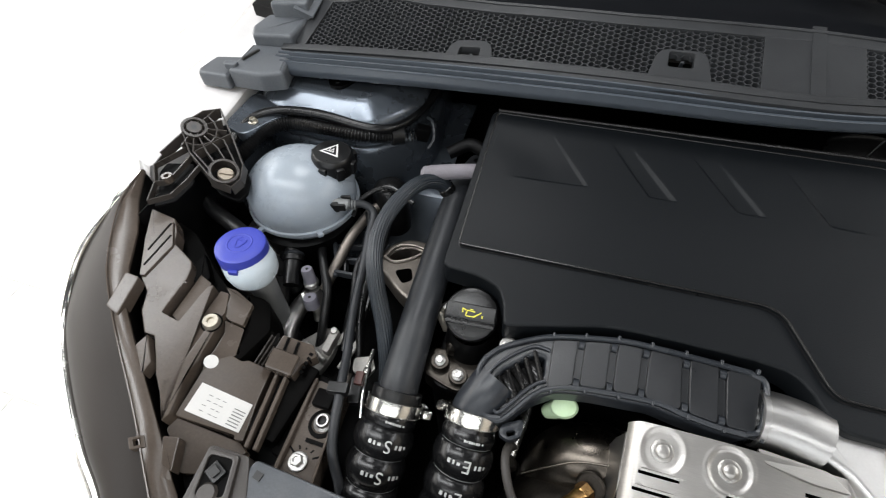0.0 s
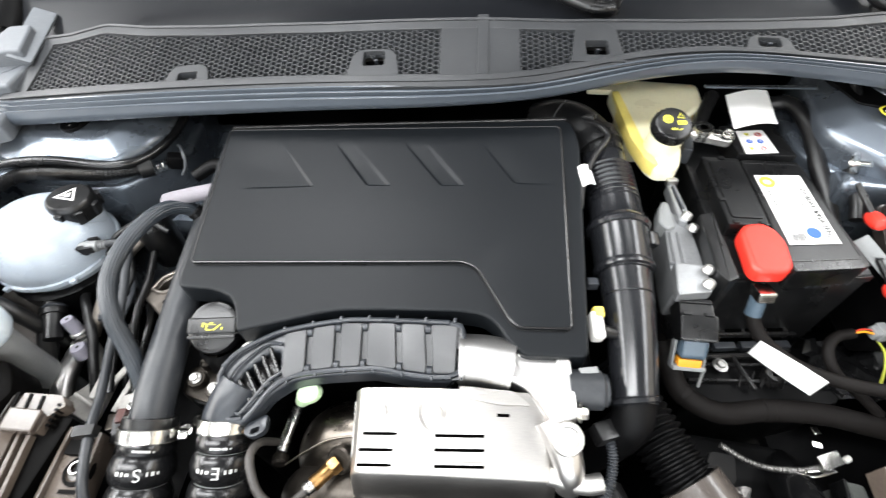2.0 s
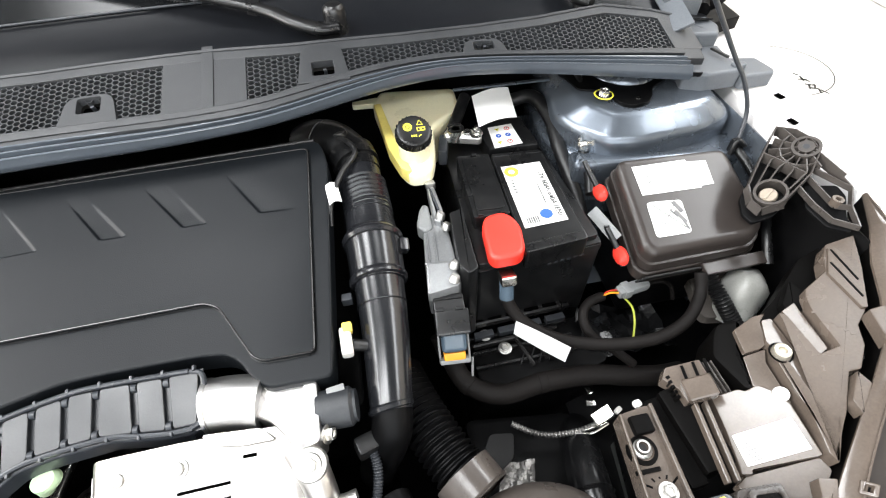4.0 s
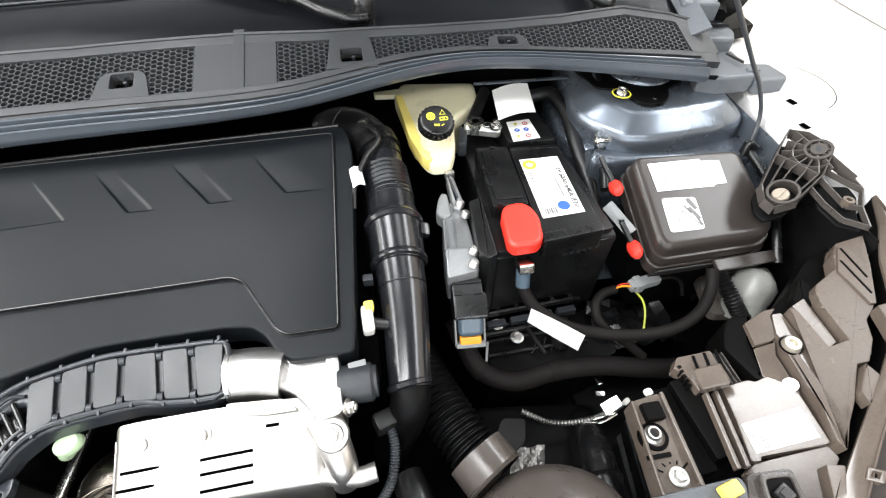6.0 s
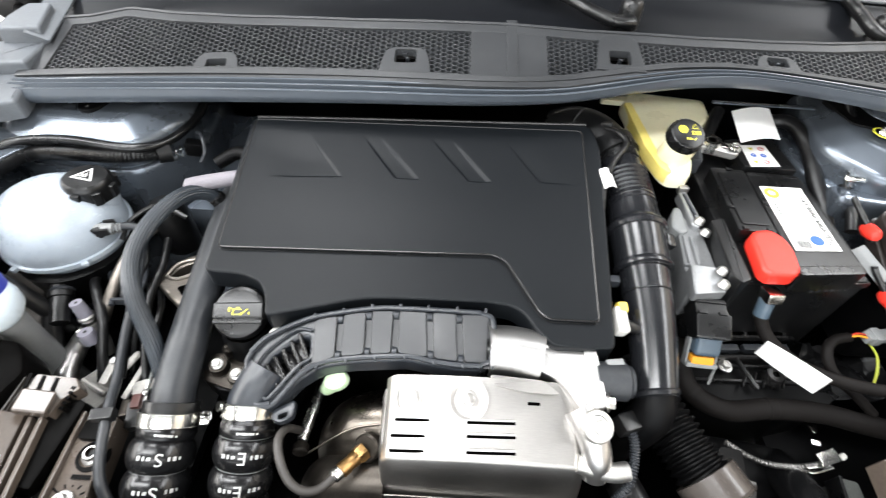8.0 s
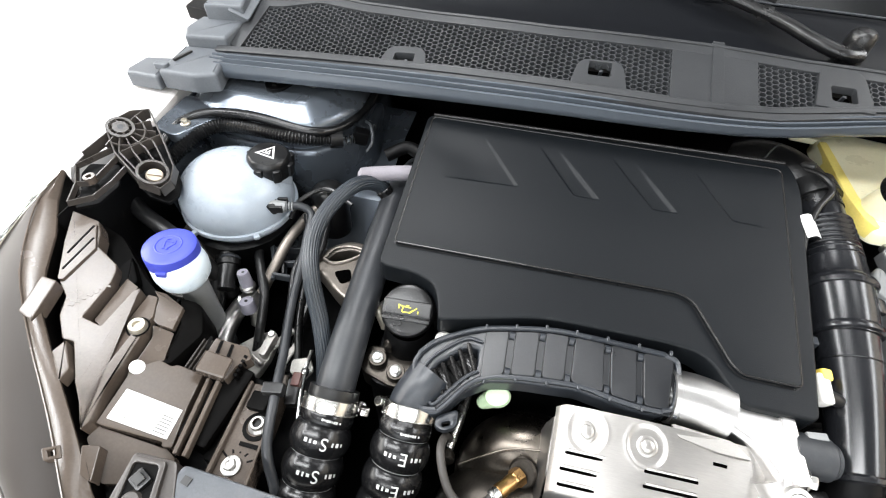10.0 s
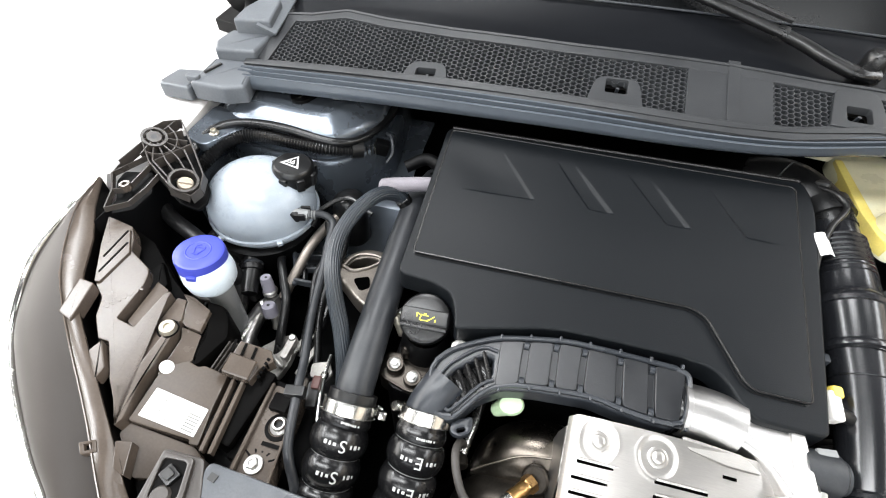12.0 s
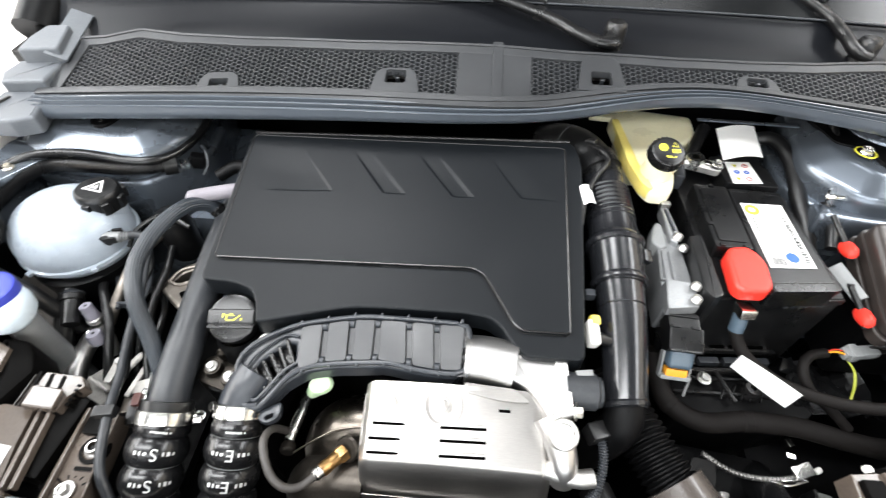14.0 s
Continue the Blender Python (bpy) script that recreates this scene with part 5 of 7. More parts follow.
for r_, pts_ in ((.0042, [(-.478, .22, .84), (-.462, .185, .828), (-.463, .142, .82), (-.452, .10, .81), (-.44, .04, .79)]),
                                 (.0050, [(-.455, .23, .82), (-.447, .19, .815), (-.452, .15, .80), (-.446, .10, .78), (-.43, .05, .76)])):
    part("cable_run", tube(pts_, r_, 10), BLACK, loom)
part("sleeve", tube([(-.575, .150, .80), (-.572, .125, .79), (-.570, .09, .76), (-.57, .05, .72)], .012, 12), BLACK, loom)
sensor = thing("bracket_and_sensor", "pale metal bracket holding a small plug", "bracket")
part("plate", slab(rounded([(-.520, .052), (-.500, .076), (-.484, .083), (-.469, .074), (-.461, .043), (-.468, .020), (-.488, .004), (-.512, .020)], .006), lambda x, y: .764 + .3 * (x + .48) - .25 * abs(y - .045), .012, .003, 3), PALECAST, sensor)
part("plate_lug", slab(rounded([(-.474, .073), (-.463, .069), (-.464, .036), (-.474, .038)], .003), lambda x, y: .779, .012, .002), PALECAST, sensor)
part("lug_pin", lathe([(.0015, .002), (.004, .002), (.005, 0)], 14, pose(-.469, .066, .779)), ALU, sensor)
part("casting_fold", bar((-.50, .045, .772), (-.468, .030, .772), .006, .008, .002), PALECAST, sensor)
part("tab", slab(rounded([(-.424, .036), (-.404, .044), (-.394, .030), (-.400, .016), (-.420, .020)], .004), lambda x, y: .79, .005, .0015), PALECAST, sensor)
part("pale_strip", bar((-.438, .066, .768), (-.448, .030, .760), .008, .004, .001), PALECAST, sensor)
part("pale_bar", bar((-.452, .082, .77), (-.470, .050, .765), .010, .006, .002), PALECAST, sensor)
part("amber_plug", box(.010, .016, .012, pose(-.404, .010, .797, 0, 0, 10), .002), REDBROWN, sensor)
part("thin_rod", tube([(-.402, .048, .80), (-.400, .020, .795), (-.394, -.004, .793), (-.387, -.028, .788)], .0024, 8), CHROME, sensor)
part("rod_nut", lathe([(.004, -.004), (.005, 0), (.004, .004)], 10, along((-.4, .022, .796), (.1, -1, 0))), CHROME, sensor)
part("plug_body", box(.014, .030, .016, pose(-.404, -.002, .79, 8, 0, 12), .003), BLACK, sensor)
part("plug_base", box(.010, .020, .014, pose(-.420, .006, .785, 0, 0, 12), .003), DARKMETAL, sensor)


# ---------- headlamps, alike on both sides ----------
def lamp_z(x, y):
    x = abs(x)
    k = .655 if x < .558 else .41
    return .8715 + k * (x - .558) - .0586 * (y + .005)


def headlamp(s):
    lamp = thing("headlamp", "dark smoked headlamp with dusty brown-black plastic housing", "headlamp", "headlamps")

    def sl(name, pts, lift, deep, material, bevel=.0012, r=.0025, label="", parent=lamp, hole=None, k=None):
        """A plate on the housing; k: the slope of its plane, by default that of the place."""
        k = k or (.655 if max(x for x, y in pts) < .56 else .41)
        return part(name, slab(rounded([(s * x, y) for x, y in pts], r), lambda x, y: .8715 + k * (abs(x) - .558) - .0586 * (y + .005) + lift, deep, bevel, 2,
                               [(s * x, y) for x, y in hole] if hole else None), material, parent, label, sharp=24)
    # lens
    mid = [tuple(Vector(a) * .5 + Vector(b) * .5 + Vector((.006, -.004, .012)) * (.2 if i < 3 else .6 if i == 3 else 1)) for i, (a, b) in enumerate(zip(LAMP_IN, LAMP_OUT))]
    lines_ = [cr(ln, 6) for ln in (LAMP_IN, mid, LAMP_OUT)]
    skin = [[a * ((1 - u) * (1 - 2 * u)) + m * (4 * u * (1 - u)) + b * (u * (2 * u - 1)) for u in [k / 8 for k in range(9)]] for a, m, b in zip(*lines_)]
    part("lens", thick(sheet([[(s * p.x, p.y, p.z) for p in row] for row in skin]), .003), LENSBLK, lamp, "smoked glossy lamp lens", sharp=60)
    part("chrome_edge", tube([(s * (x + .003), y - .002, z) for x, y, z in LAMP_OUT], .0055, 10, 5), CHROME, lamp, "bright chrome lens edge")
    # raised rim of the housing
    inn = [(.7205, .131), (.7005, .092), (.6745, .053), (.655, .013), (.6285, -.028), (.604, -.052), (.5755, -.079), (.546, -.108), (.509, -.148), (.47, -.185)]
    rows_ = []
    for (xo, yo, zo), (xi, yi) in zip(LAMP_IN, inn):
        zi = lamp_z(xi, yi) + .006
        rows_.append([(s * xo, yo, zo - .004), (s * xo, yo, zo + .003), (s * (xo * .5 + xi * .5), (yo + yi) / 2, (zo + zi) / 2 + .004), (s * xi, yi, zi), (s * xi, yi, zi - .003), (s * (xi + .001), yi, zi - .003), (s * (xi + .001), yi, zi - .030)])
    part("rim", sheet([r[:5] for r in rows_]), LAMPBOX, lamp, sharp=50)
    # lower rim wall coloured black to stand for the shaded gap
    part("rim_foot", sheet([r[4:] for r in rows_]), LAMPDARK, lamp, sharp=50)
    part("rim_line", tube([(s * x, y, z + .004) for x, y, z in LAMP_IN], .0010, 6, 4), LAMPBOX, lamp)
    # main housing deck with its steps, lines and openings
    # near-black floor, its colour standing for shade in the open gaps
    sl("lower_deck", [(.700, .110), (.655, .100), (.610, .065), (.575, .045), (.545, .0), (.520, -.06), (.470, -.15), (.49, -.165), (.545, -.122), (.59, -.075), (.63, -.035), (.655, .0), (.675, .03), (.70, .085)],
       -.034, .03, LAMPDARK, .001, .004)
    sl("deck", [(.6870, .0905), (.6604, .0914), (.6495, .078), (.6419, .0625), (.6155, .0512), (.611, .044), (.607, .030), (.6042, -.0150), (.5862, -.0165), (.5858, .031), (.582, .0365), (.5803, .034),
                (.5777, -.0018), (.5660, -.0740), (.5582, -.0727), (.5600, -.0160), (.5560, .0080), (.5520, -.0060), (.5485, -.0450), (.5480, -.0650), (.5400, -.1000),
                (.5420, -.1085), (.5465, -.0995), (.5565, -.0885), (.5712, -.0725), (.5795, -.0610), (.595, -.0400), (.6045, -.0410), (.6205, -.0220), (.6285, -.0020), (.6415, .0085), (.6515, .0210), (.669, .0525)], .0, .018, LAMPBOX, .0012, .0015)
    # sunken channels, their floors nearly level
    for nm_, pts_, x0_ in (("channel_floor", [(.5985, -.0120), (.6040, .044), (.5850, .037), (.5850, -.0175)], .5862),
                           ("bolt_channel_floor", [(.5770, .0360), (.5755, -.0020), (.5645, -.0725), (.5572, -.0738), (.5592, -.0160), (.5545, .0120), (.5600, .0240), (.5660, .0360)], .5590)):
        part(nm_, slab(rounded([(s * x, y) for x, y in pts_], .0015), lambda x, y: .8705 + .41 * (x0_ - .558) - .0586 * (y + .005) + .03 * (abs(x) - x0_) - .0006, .012, .0004), LAMPBOX, lamp)
    sl("raised_step", [(.664, .048), (.6625, .0845), (.657, .0855), (.6395, .058), (.6395, .012), (.6435, .0105)], .0035, .006, LAMPBOX, .0008, .001)
    # grooves drawn as near-black strips, with their shade in the colour
    sl("step_line", [(.6555, .040), (.658, .082), (.6565, .0825), (.6540, .040)], .0042, .004, LAMPDARK, 0, .0004)
    sl("step_line", [(.6475, .022), (.6490, .068), (.6475, .0685), (.6460, .022)], .0042, .004, LAMPDARK, 0, .0004)
    for k in range(7):
        xk, yk = .622 - .0022 * k, -.008 + .0055 * k
        sl("moulded_mark", [(xk, yk), (xk - .0045, yk + .001), (xk - .0048, yk - .001), (xk - .0004, yk - .002)], .0004, .0006, LAMPBOX, 0, .0003)
    sl("bolt_plate", [(.5640, .0350), (.5560, .0110), (.5500, .0080), (.5344, .0089), (.5391, .0364), (.5619, .0436), (.5730, .0420)], -.0045, .012, LAMPBOX, .0010, .0015, k=.41)
    sl("side_plate", [(.5545, .0070), (.5340, .0075), (.5264, -.0226), (.5300, -.0290), (.5374, -.0338), (.5400, -.0498), (.5445, -.0498), (.5475, -.0060)], -.0075, .012, LAMPBOX, .0010, .0015, k=.5)
    part("oval_mark", lathe([(.001, .0004), (.0022, .0006), (.0030, 0)], 16, Matrix.Translation((s * .5440, -.0180, lamp_z(.544, -.018) - .0075)) @ pose(0, 0, 0, 0, s * -26, 0)), LAMPBOX, lamp)
    sl("lower_plate", [(.5424, -.1110), (.5414, -.0985), (.4867, -.0955), (.4770, -.1010), (.4900, -.1300), (.5143, -.1400)], -.011, .012, LAMPBOX, .0012, .002)
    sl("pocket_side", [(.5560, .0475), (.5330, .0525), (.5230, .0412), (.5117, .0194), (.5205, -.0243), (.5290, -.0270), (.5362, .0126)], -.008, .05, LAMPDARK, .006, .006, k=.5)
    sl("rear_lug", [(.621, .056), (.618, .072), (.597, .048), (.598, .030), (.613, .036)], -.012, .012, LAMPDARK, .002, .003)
    bz = .8710
    # thin black ring drawn for the shadow round the bolt
    part("bolt_shade_ring", lathe([(.0098, .0005), (.0102, .0012), (.0112, .0012), (.0116, 0)], 24, Matrix.Translation((s * .5595, -.0035, bz)) @ pose(0, 0, 0, 0, s * -6, 0), cap=False), LAMPDARK, lamp)
    bm = lathe([(.001, .003), (.0036, .003), (.0042, .006), (.0078, .006), (.0088, .004), (.0094, 0)], 24, Matrix.Translation((s * .5595, -.0035, bz)) @ pose(0, 0, 0, 0, s * -8, 0))
    part("round_bolt", bm, TANBOLT, lamp, "pale plated round bolt")
    # little boxes on the rim
    sl("rim_block", [(.650, .005), (.6365, .006), (.6265, -.039), (.641, -.035)], .011, .014, LAMPBOX, .0015, .002)
    sl("rim_block", [(.5985, -.057), (.596, -.0425), (.577, -.065), (.5765, -.079)], .007, .014, LAMPBOX, .0015, .002)
    sl("rim_block", [(.533, -.119), (.522, -.114), (.512, -.1425), (.522, -.140)], .007, .014, LAMPBOX, .0015, .002)
    for ex, ey in ((.6665, .004), (.5465, -.1315)):
        sl("clip_eye", [(ex + .0075, ey), (ex - .001, ey + .0075), (ex - .0075, ey - .001), (ex + .001, ey - .008)], .0055, .010, LAMPBOX, .0010, .0015,
           hole=[(ex + .0035, ey + .0003), (ex, ey + .0038), (ex - .0035, ey - .0003), (ex, ey - .0038)])
        sl("eye_pit", [(ex + .004, ey), (ex, ey + .004), (ex - .004, ey), (ex, ey - .004)], .0005, .004, LAMPDARK, 0, .0005)
    # square box with the label
    sl("ballast_box", [(.5300, -.0235), (.5190, -.0250), (.5150, -.0208), (.4925, -.0190), (.4885, -.0550), (.4812, -.0940), (.4890, -.0965), (.4900, -.0925), (.5395, -.0985), (.5425, -.0500), (.5380, -.0345)], -.0030, .020, LAMPBOX, .0012, .002)
    lab = [(.5362, -.0613), (.4900, -.0597), (.4880, -.0893), (.5352, -.0913)]
    sticker = sl("paper_label", lab, -.0022, .0006, WHITE, 0, .0008, "white paper label with bars and squares")
    bm = bmesh.new()
    rr = random.Random(3)
    for k in range(4):
        for j in range(3):
            x, y = .524 - .006 * j - .002 * rr.random(), -.069 - .0055 * k
            q = Vector((s * x, y, lamp_z(x, y) - .0014))
            join(bm, box(.0040, .0005, .0002, Matrix.Translation(q) @ pose(0, 0, 0, 0, s * -33, 0)))
    for k in range(6):
        x, y = .4960, -.0705 - .0032 * k
        q = Vector((s * x, y, lamp_z(x, y) - .0014))
        join(bm, box(.012, .0008, .0002, Matrix.Translation(q) @ pose(0, 0, 0, 0, s * -33, 0)))
    part("label_print", bm, GREYINK, sticker)
    part("white_dot", lathe([(.0003, .0004), (.0072, .0004), (.0072, 0)], 22, Matrix.Translation((s * .5405, -.0395, lamp_z(.5405, -.0395) - .0024)) @ pose(0, 0, 0, 0, s * -33, 0)), WHITE, lamp)
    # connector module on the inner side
    # module sides coloured near black for the shaded pit there
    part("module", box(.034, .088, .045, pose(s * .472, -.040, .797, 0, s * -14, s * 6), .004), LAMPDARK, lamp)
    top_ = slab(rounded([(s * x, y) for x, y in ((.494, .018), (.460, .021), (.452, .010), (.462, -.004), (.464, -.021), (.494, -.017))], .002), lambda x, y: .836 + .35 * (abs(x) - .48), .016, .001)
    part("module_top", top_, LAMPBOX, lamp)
    # slots drawn as black strips, shade included in the colour
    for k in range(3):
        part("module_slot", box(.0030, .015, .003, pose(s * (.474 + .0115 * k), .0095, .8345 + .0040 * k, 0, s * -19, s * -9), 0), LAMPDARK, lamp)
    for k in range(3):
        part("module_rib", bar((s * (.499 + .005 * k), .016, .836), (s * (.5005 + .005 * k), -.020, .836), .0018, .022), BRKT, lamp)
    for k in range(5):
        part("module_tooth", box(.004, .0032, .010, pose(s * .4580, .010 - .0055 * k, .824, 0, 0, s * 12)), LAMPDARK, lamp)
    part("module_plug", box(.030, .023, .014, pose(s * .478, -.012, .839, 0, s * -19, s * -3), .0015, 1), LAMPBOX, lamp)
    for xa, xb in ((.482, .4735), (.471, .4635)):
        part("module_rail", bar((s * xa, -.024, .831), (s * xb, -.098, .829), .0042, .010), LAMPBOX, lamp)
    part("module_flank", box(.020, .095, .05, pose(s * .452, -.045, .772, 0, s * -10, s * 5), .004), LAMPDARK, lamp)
    # ribbed upper mounting bracket
    # near-black base plate stands for the shaded openings between ribs
    br = part("mounting_bracket", slab(rounded([(s * x, y) for x, y in ((.686, .222), (.673, .237), (.641, .206), (.617, .181), (.611, .162), (.614, .147), (.634, .144), (.656, .155), (.670, .162), (.69, .185))], .003),
                                       lambda x, y: .906 + .5 * (abs(x) - .631) + .12 * (y - .16), .004, .001), DARK, lamp, "black plastic lattice bracket")

    def bzz(x, y):
        return .931 + .5 * (x - .631) + .12 * (y - .16)
    ring_ = [(.686, .222), (.673, .237), (.641, .206), (.617, .181), (.611, .162), (.614, .147), (.634, .144), (.656, .155), (.670, .162), (.691, .184), (.691, .205), (.686, .222)]
    segs = list(zip(ring_, ring_[1:]))
    hub_, eye_ = Vector((.682, .195)), Vector((.629, .1605))

    def polar(c, r, a):
        return (c.x + r * math.cos(radians(a)), c.y + r * math.sin(radians(a)))
    for a, r1 in ((98, .036), (122, .033), (148, .034), (172, .033), (196, .033), (220, .033), (244, .032), (268, .030)):
        segs.append((polar(hub_, .0145, a), polar(hub_, r1, a)))
    segs += [(polar(hub_, .024, a), polar(hub_, .024, a + 24)) for a in (98, 122, 148, 172, 196, 220, 244)]
    segs += [(polar(hub_, .033, a), polar(eye_, .017, b)) for a, b in ((172, 110), (196, 66), (220, 22), (244, -18))]
    segs += [((.655, .1945), (.6665, .1655)), ((.6475, .2120), (.655, .1945)),
             ((.670, .162), (.672, .119)), ((.672, .119), (.682, .110)), ((.682, .110), (.676, .086)), ((.676, .086), (.662, .105)), ((.662, .105), (.658, .130)), ((.693, .144), (.688, .187)), ((.693, .129), (.679, .167)),
             ((.693, .144), (.693, .129)), ((.682, .110), (.693, .129)), ((.658, .130), (.657, .155))]
    for (xa, ya), (xb, yb) in segs:
        arm = min(ya, yb) < .135
        part("lattice_rib", bar((s * xa, ya, bzz(xa, ya) - .004 * arm), (s * xb, yb, bzz(xb, yb) - .004 * arm), .0016, .007 if arm else .013, 0), BRKT, br)
    tilt = pose(0, 0, 0, 4, s * -26, 0)
    for r, w in ((.0135, .0016), (.006, .0025)):
        part("hub_ring", lathe([(r - w, -.012), (r - w, .001), (r + w, .001), (r + w, -.012)], 28, Matrix.Translation((s * .682, .195, bzz(.682, .195))) @ tilt, cap=False), BRKT, br)
    part("hub_pin", lathe([(.0005, .001), (.0035, .001), (.0035, -.01)], 12, Matrix.Translation((s * .682, .195, bzz(.682, .195))) @ tilt), GREYPL, br)
    for k in range(8):
        a = radians(45 * k + 10)
        o = Vector((s * .682, .195, bzz(.682, .195)))
        d = tilt @ Vector((math.cos(a), math.sin(a), 0))
        part("hub_spoke", bar(o + d * .006, o + d * .0135, .0016, .01, 0), BRKT, br)
    o = Vector((s * .629, .1605, bzz(.629, .1605)))
    part("bolt_ring", lathe([(.0145, -.014), (.0145, .002), (.0175, .002), (.0175, -.014)], 28, Matrix.Translation(o) @ tilt, cap=False), BRKT, br)
    bolt_m = Matrix.Translation(o + Vector((0, 0, -.006))) @ tilt
    part("slotted_bolt", join(lathe([(.0005, .004), (.0085, .004), (.0098, .002), (.0098, 0)], 24, bolt_m), box(.015, .003, .002, bolt_m @ pose(0, 0, .0048, 0, 0, 25))), TANDULL, br, "dull tan slotted bolt")
    part("eyelet", lathe([(.003, -.004), (.003, .004), (.0062, .004), (.0062, -.004)], 16, Matrix.Translation((s * .675, .122, bzz(.675, .122) - .006)), cap=False), LAMPBOX, br)
    part("arm_sheet", slab(rounded([(s * x, y) for x, y in ((.670, .160), (.693, .144), (.693, .128), (.682, .108), (.676, .088), (.662, .105), (.658, .135))], .003),
                           lambda x, y: bzz(abs(x), y) - .017, .003, .0008), DARK, br)
    return lamp


headlamp(-1)
headlamp(1)

# ---------- front panel and radiator brackets ----------
slam = thing("front_crossmember", "blue-grey plastic front crossmember above the radiator", "crossmember")
part("beam", slab(rounded([(-.447, -.108), (-.35, -.112), (.35, -.112), (.447, -.108), (.47, -.26), (-.47, -.26)], .006), lambda x, y: .850, .04, .004), SLAM, slam)
for s in (-1, 1):
    part("beam_end", slab(rounded([(s * .494, -.110), (s * .452, -.108), (s * .43, -.15), (s * .44, -.26), (s * .51, -.26), (s * .490, -.16)], .005), lambda x, y: .852 + .05 * (abs(x) - .45), .04, .003), BRKT, slam, "brown-grey end of the crossmember")
    well_o = rounded([(s * .492, -.113), (s * .459, -.111), (s * .447, -.150), (s * .483, -.158)], .004)
    well_i = rounded([(s * .487, -.118), (s * .463, -.116), (s * .454, -.146), (s * .480, -.152)], .004)
    part("socket_frame", slab(well_o, lambda x, y: .857, .01, .0015, hole=well_i), BRKT, slam)
    part("socket_floor", slab(well_i, lambda x, y: .8545, .004), LAMPDARK, slam)
    part("socket_eye", box(.016, .014, .006, pose(s * .472, -.130, .856, 0, 0, s * 25), .002), BLACK, slam)
    part("socket_pin", box(.009, .008, .005, pose(s * .472, -.130, .8585, 0, 0, s * 25), .001), INK, slam)
    part("socket_disc", lathe([(.0005, .003), (.008, .003), (.010, 0)], 20, pose(s * .470, -.148, .855)), BRKT, slam)
    # slot drawn as a black plate, its inner shade in the colour
    part("small_slot", box(.008, .007, .002, pose(s * .436, -.1205, .8503, 0, 0, s * 10)), INK, slam)
part("yellow_tag", box(.020, .013, .010, pose(.427, -.119, .856, 0, 0, 12), .003), YELLOW, slam, "bright yellow plastic tag")
for s in (-1, 1):
    rb = thing("radiator_bracket", "dusty grey-brown plastic radiator bracket with bright bolt", "bracket", "radiator brackets")
    dx = 0 if s < 0 else -.012
    out_ = rounded([(s * (.446 + dx), -.006), (s * (.412 + dx), -.010), (s * (.402 + dx), -.113), (s * (.442 + dx), -.113)], .005)
    part("plate", slab(out_, lambda x, y: .803 + .03 * (y + .05), .014, .002), LAMPBOX, rb)
    part("side_wall", bar((s * (.447 + dx), -.008, .810), (s * (.443 + dx), -.11, .810), .004, .03), LAMPBOX, rb)
    part("side_wall", bar((s * (.411 + dx), -.012, .809), (s * (.401 + dx), -.11, .809), .003, .03), LAMPBOX, rb)
    part("ring_pin", lathe([(.0050, .006), (.0068, .006), (.0078, .002), (.0105, 0), (.012, -.006)], 22, pose(s * (.419 + dx), -.048, .804), cap=False), ALU, rb)
    # black core stands for the shaded inside of the ring
    part("pin_core", lathe([(.0005, .001), (.0045, .001), (.0045, -.004)], 12, pose(s * (.419 + dx), -.048, .804)), INK, rb)
    part("rubber_seat", lathe([(.011, .002), (.015, .001), (.0165, -.004)], 22, pose(s * (.4195 + dx), -.050, .803), cap=False), LAMPDARK, rb)
    part("lip_slot", box(.026, .004, .003, pose(s * (.415 + dx), -.070, .804)), LAMPDARK, rb)
    part("upper_cage", box(.022, .020, .012, pose(s * (.428 + dx), -.026, .806), .003), LAMPDARK, rb)
    for a in range(5):
        r = radians(30 + 30 * a)
        o = Vector((s * (.424 + dx), -.091, .8022))
        part("star_rib", bar(o + Vector((math.cos(r) * .013, math.sin(r) * .013, 0)), o + Vector((math.cos(r) * .024, math.sin(r) * .024, 0)), .002, .004, 0), LAMPDARK, rb)
    bolt(rb, (s * (.4255 + dx), -.092, .8035), .0066, .009, material=ALU)

# radiator pack behind the front panel, its core coloured as deep shade
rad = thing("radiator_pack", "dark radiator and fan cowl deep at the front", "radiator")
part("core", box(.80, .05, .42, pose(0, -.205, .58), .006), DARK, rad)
part("side_panel", slab(rounded([(.440, .004), (.458, .000), (.452, -.09), (.428, -.09)], .004), lambda x, y: .69, .08, .003), PANELGREY, rad)
part("side_flange", bar((.436, .004, .694), (.420, -.10, .694), .004, .03), BLACK, rad)

# ---------- intake pipe ----------
intake = thing("intake_pipe", "glossy black air intake pipe with bellows section", "intake pipe")
part("upper_elbow", tube([(.085, .425, .895), (.105, .413, .908), (.130, .393, .914), (.153, .358, .912), (.1600, .325, .907)], lambda u: .0285 + .001 * math.sin(5 * u), 28), BLACK, intake)
part("elbow_cuff", tube([(.151, .362, .913), (.157, .340, .910)], .0315, 28, 3), BLACK, intake)
part("cuff_latch", box(.016, .012, .010, pose(.142, .372, .940, -12, -20, -30), .003), BLACK, intake)
part("elbow_seam", lathe([(.0288, -.001), (.0300, 0), (.0288, .001)], 32, along((.112, .405, .913), (.75, -.6, 0)), cap=False), GREYPL, intake)
part("neck", tube([(.1585, .332, .908), (.1600, .310, .905), (.1605, .300, .904)], lambda u: .0270, 28, 6), INTAKE, intake)
part("bellows", corrugated([(.1605, .304, .904), (.1620, .282, .901), (.1635, .254, .8965)], .0308, .0070, .0042, 32), INTAKE, intake)
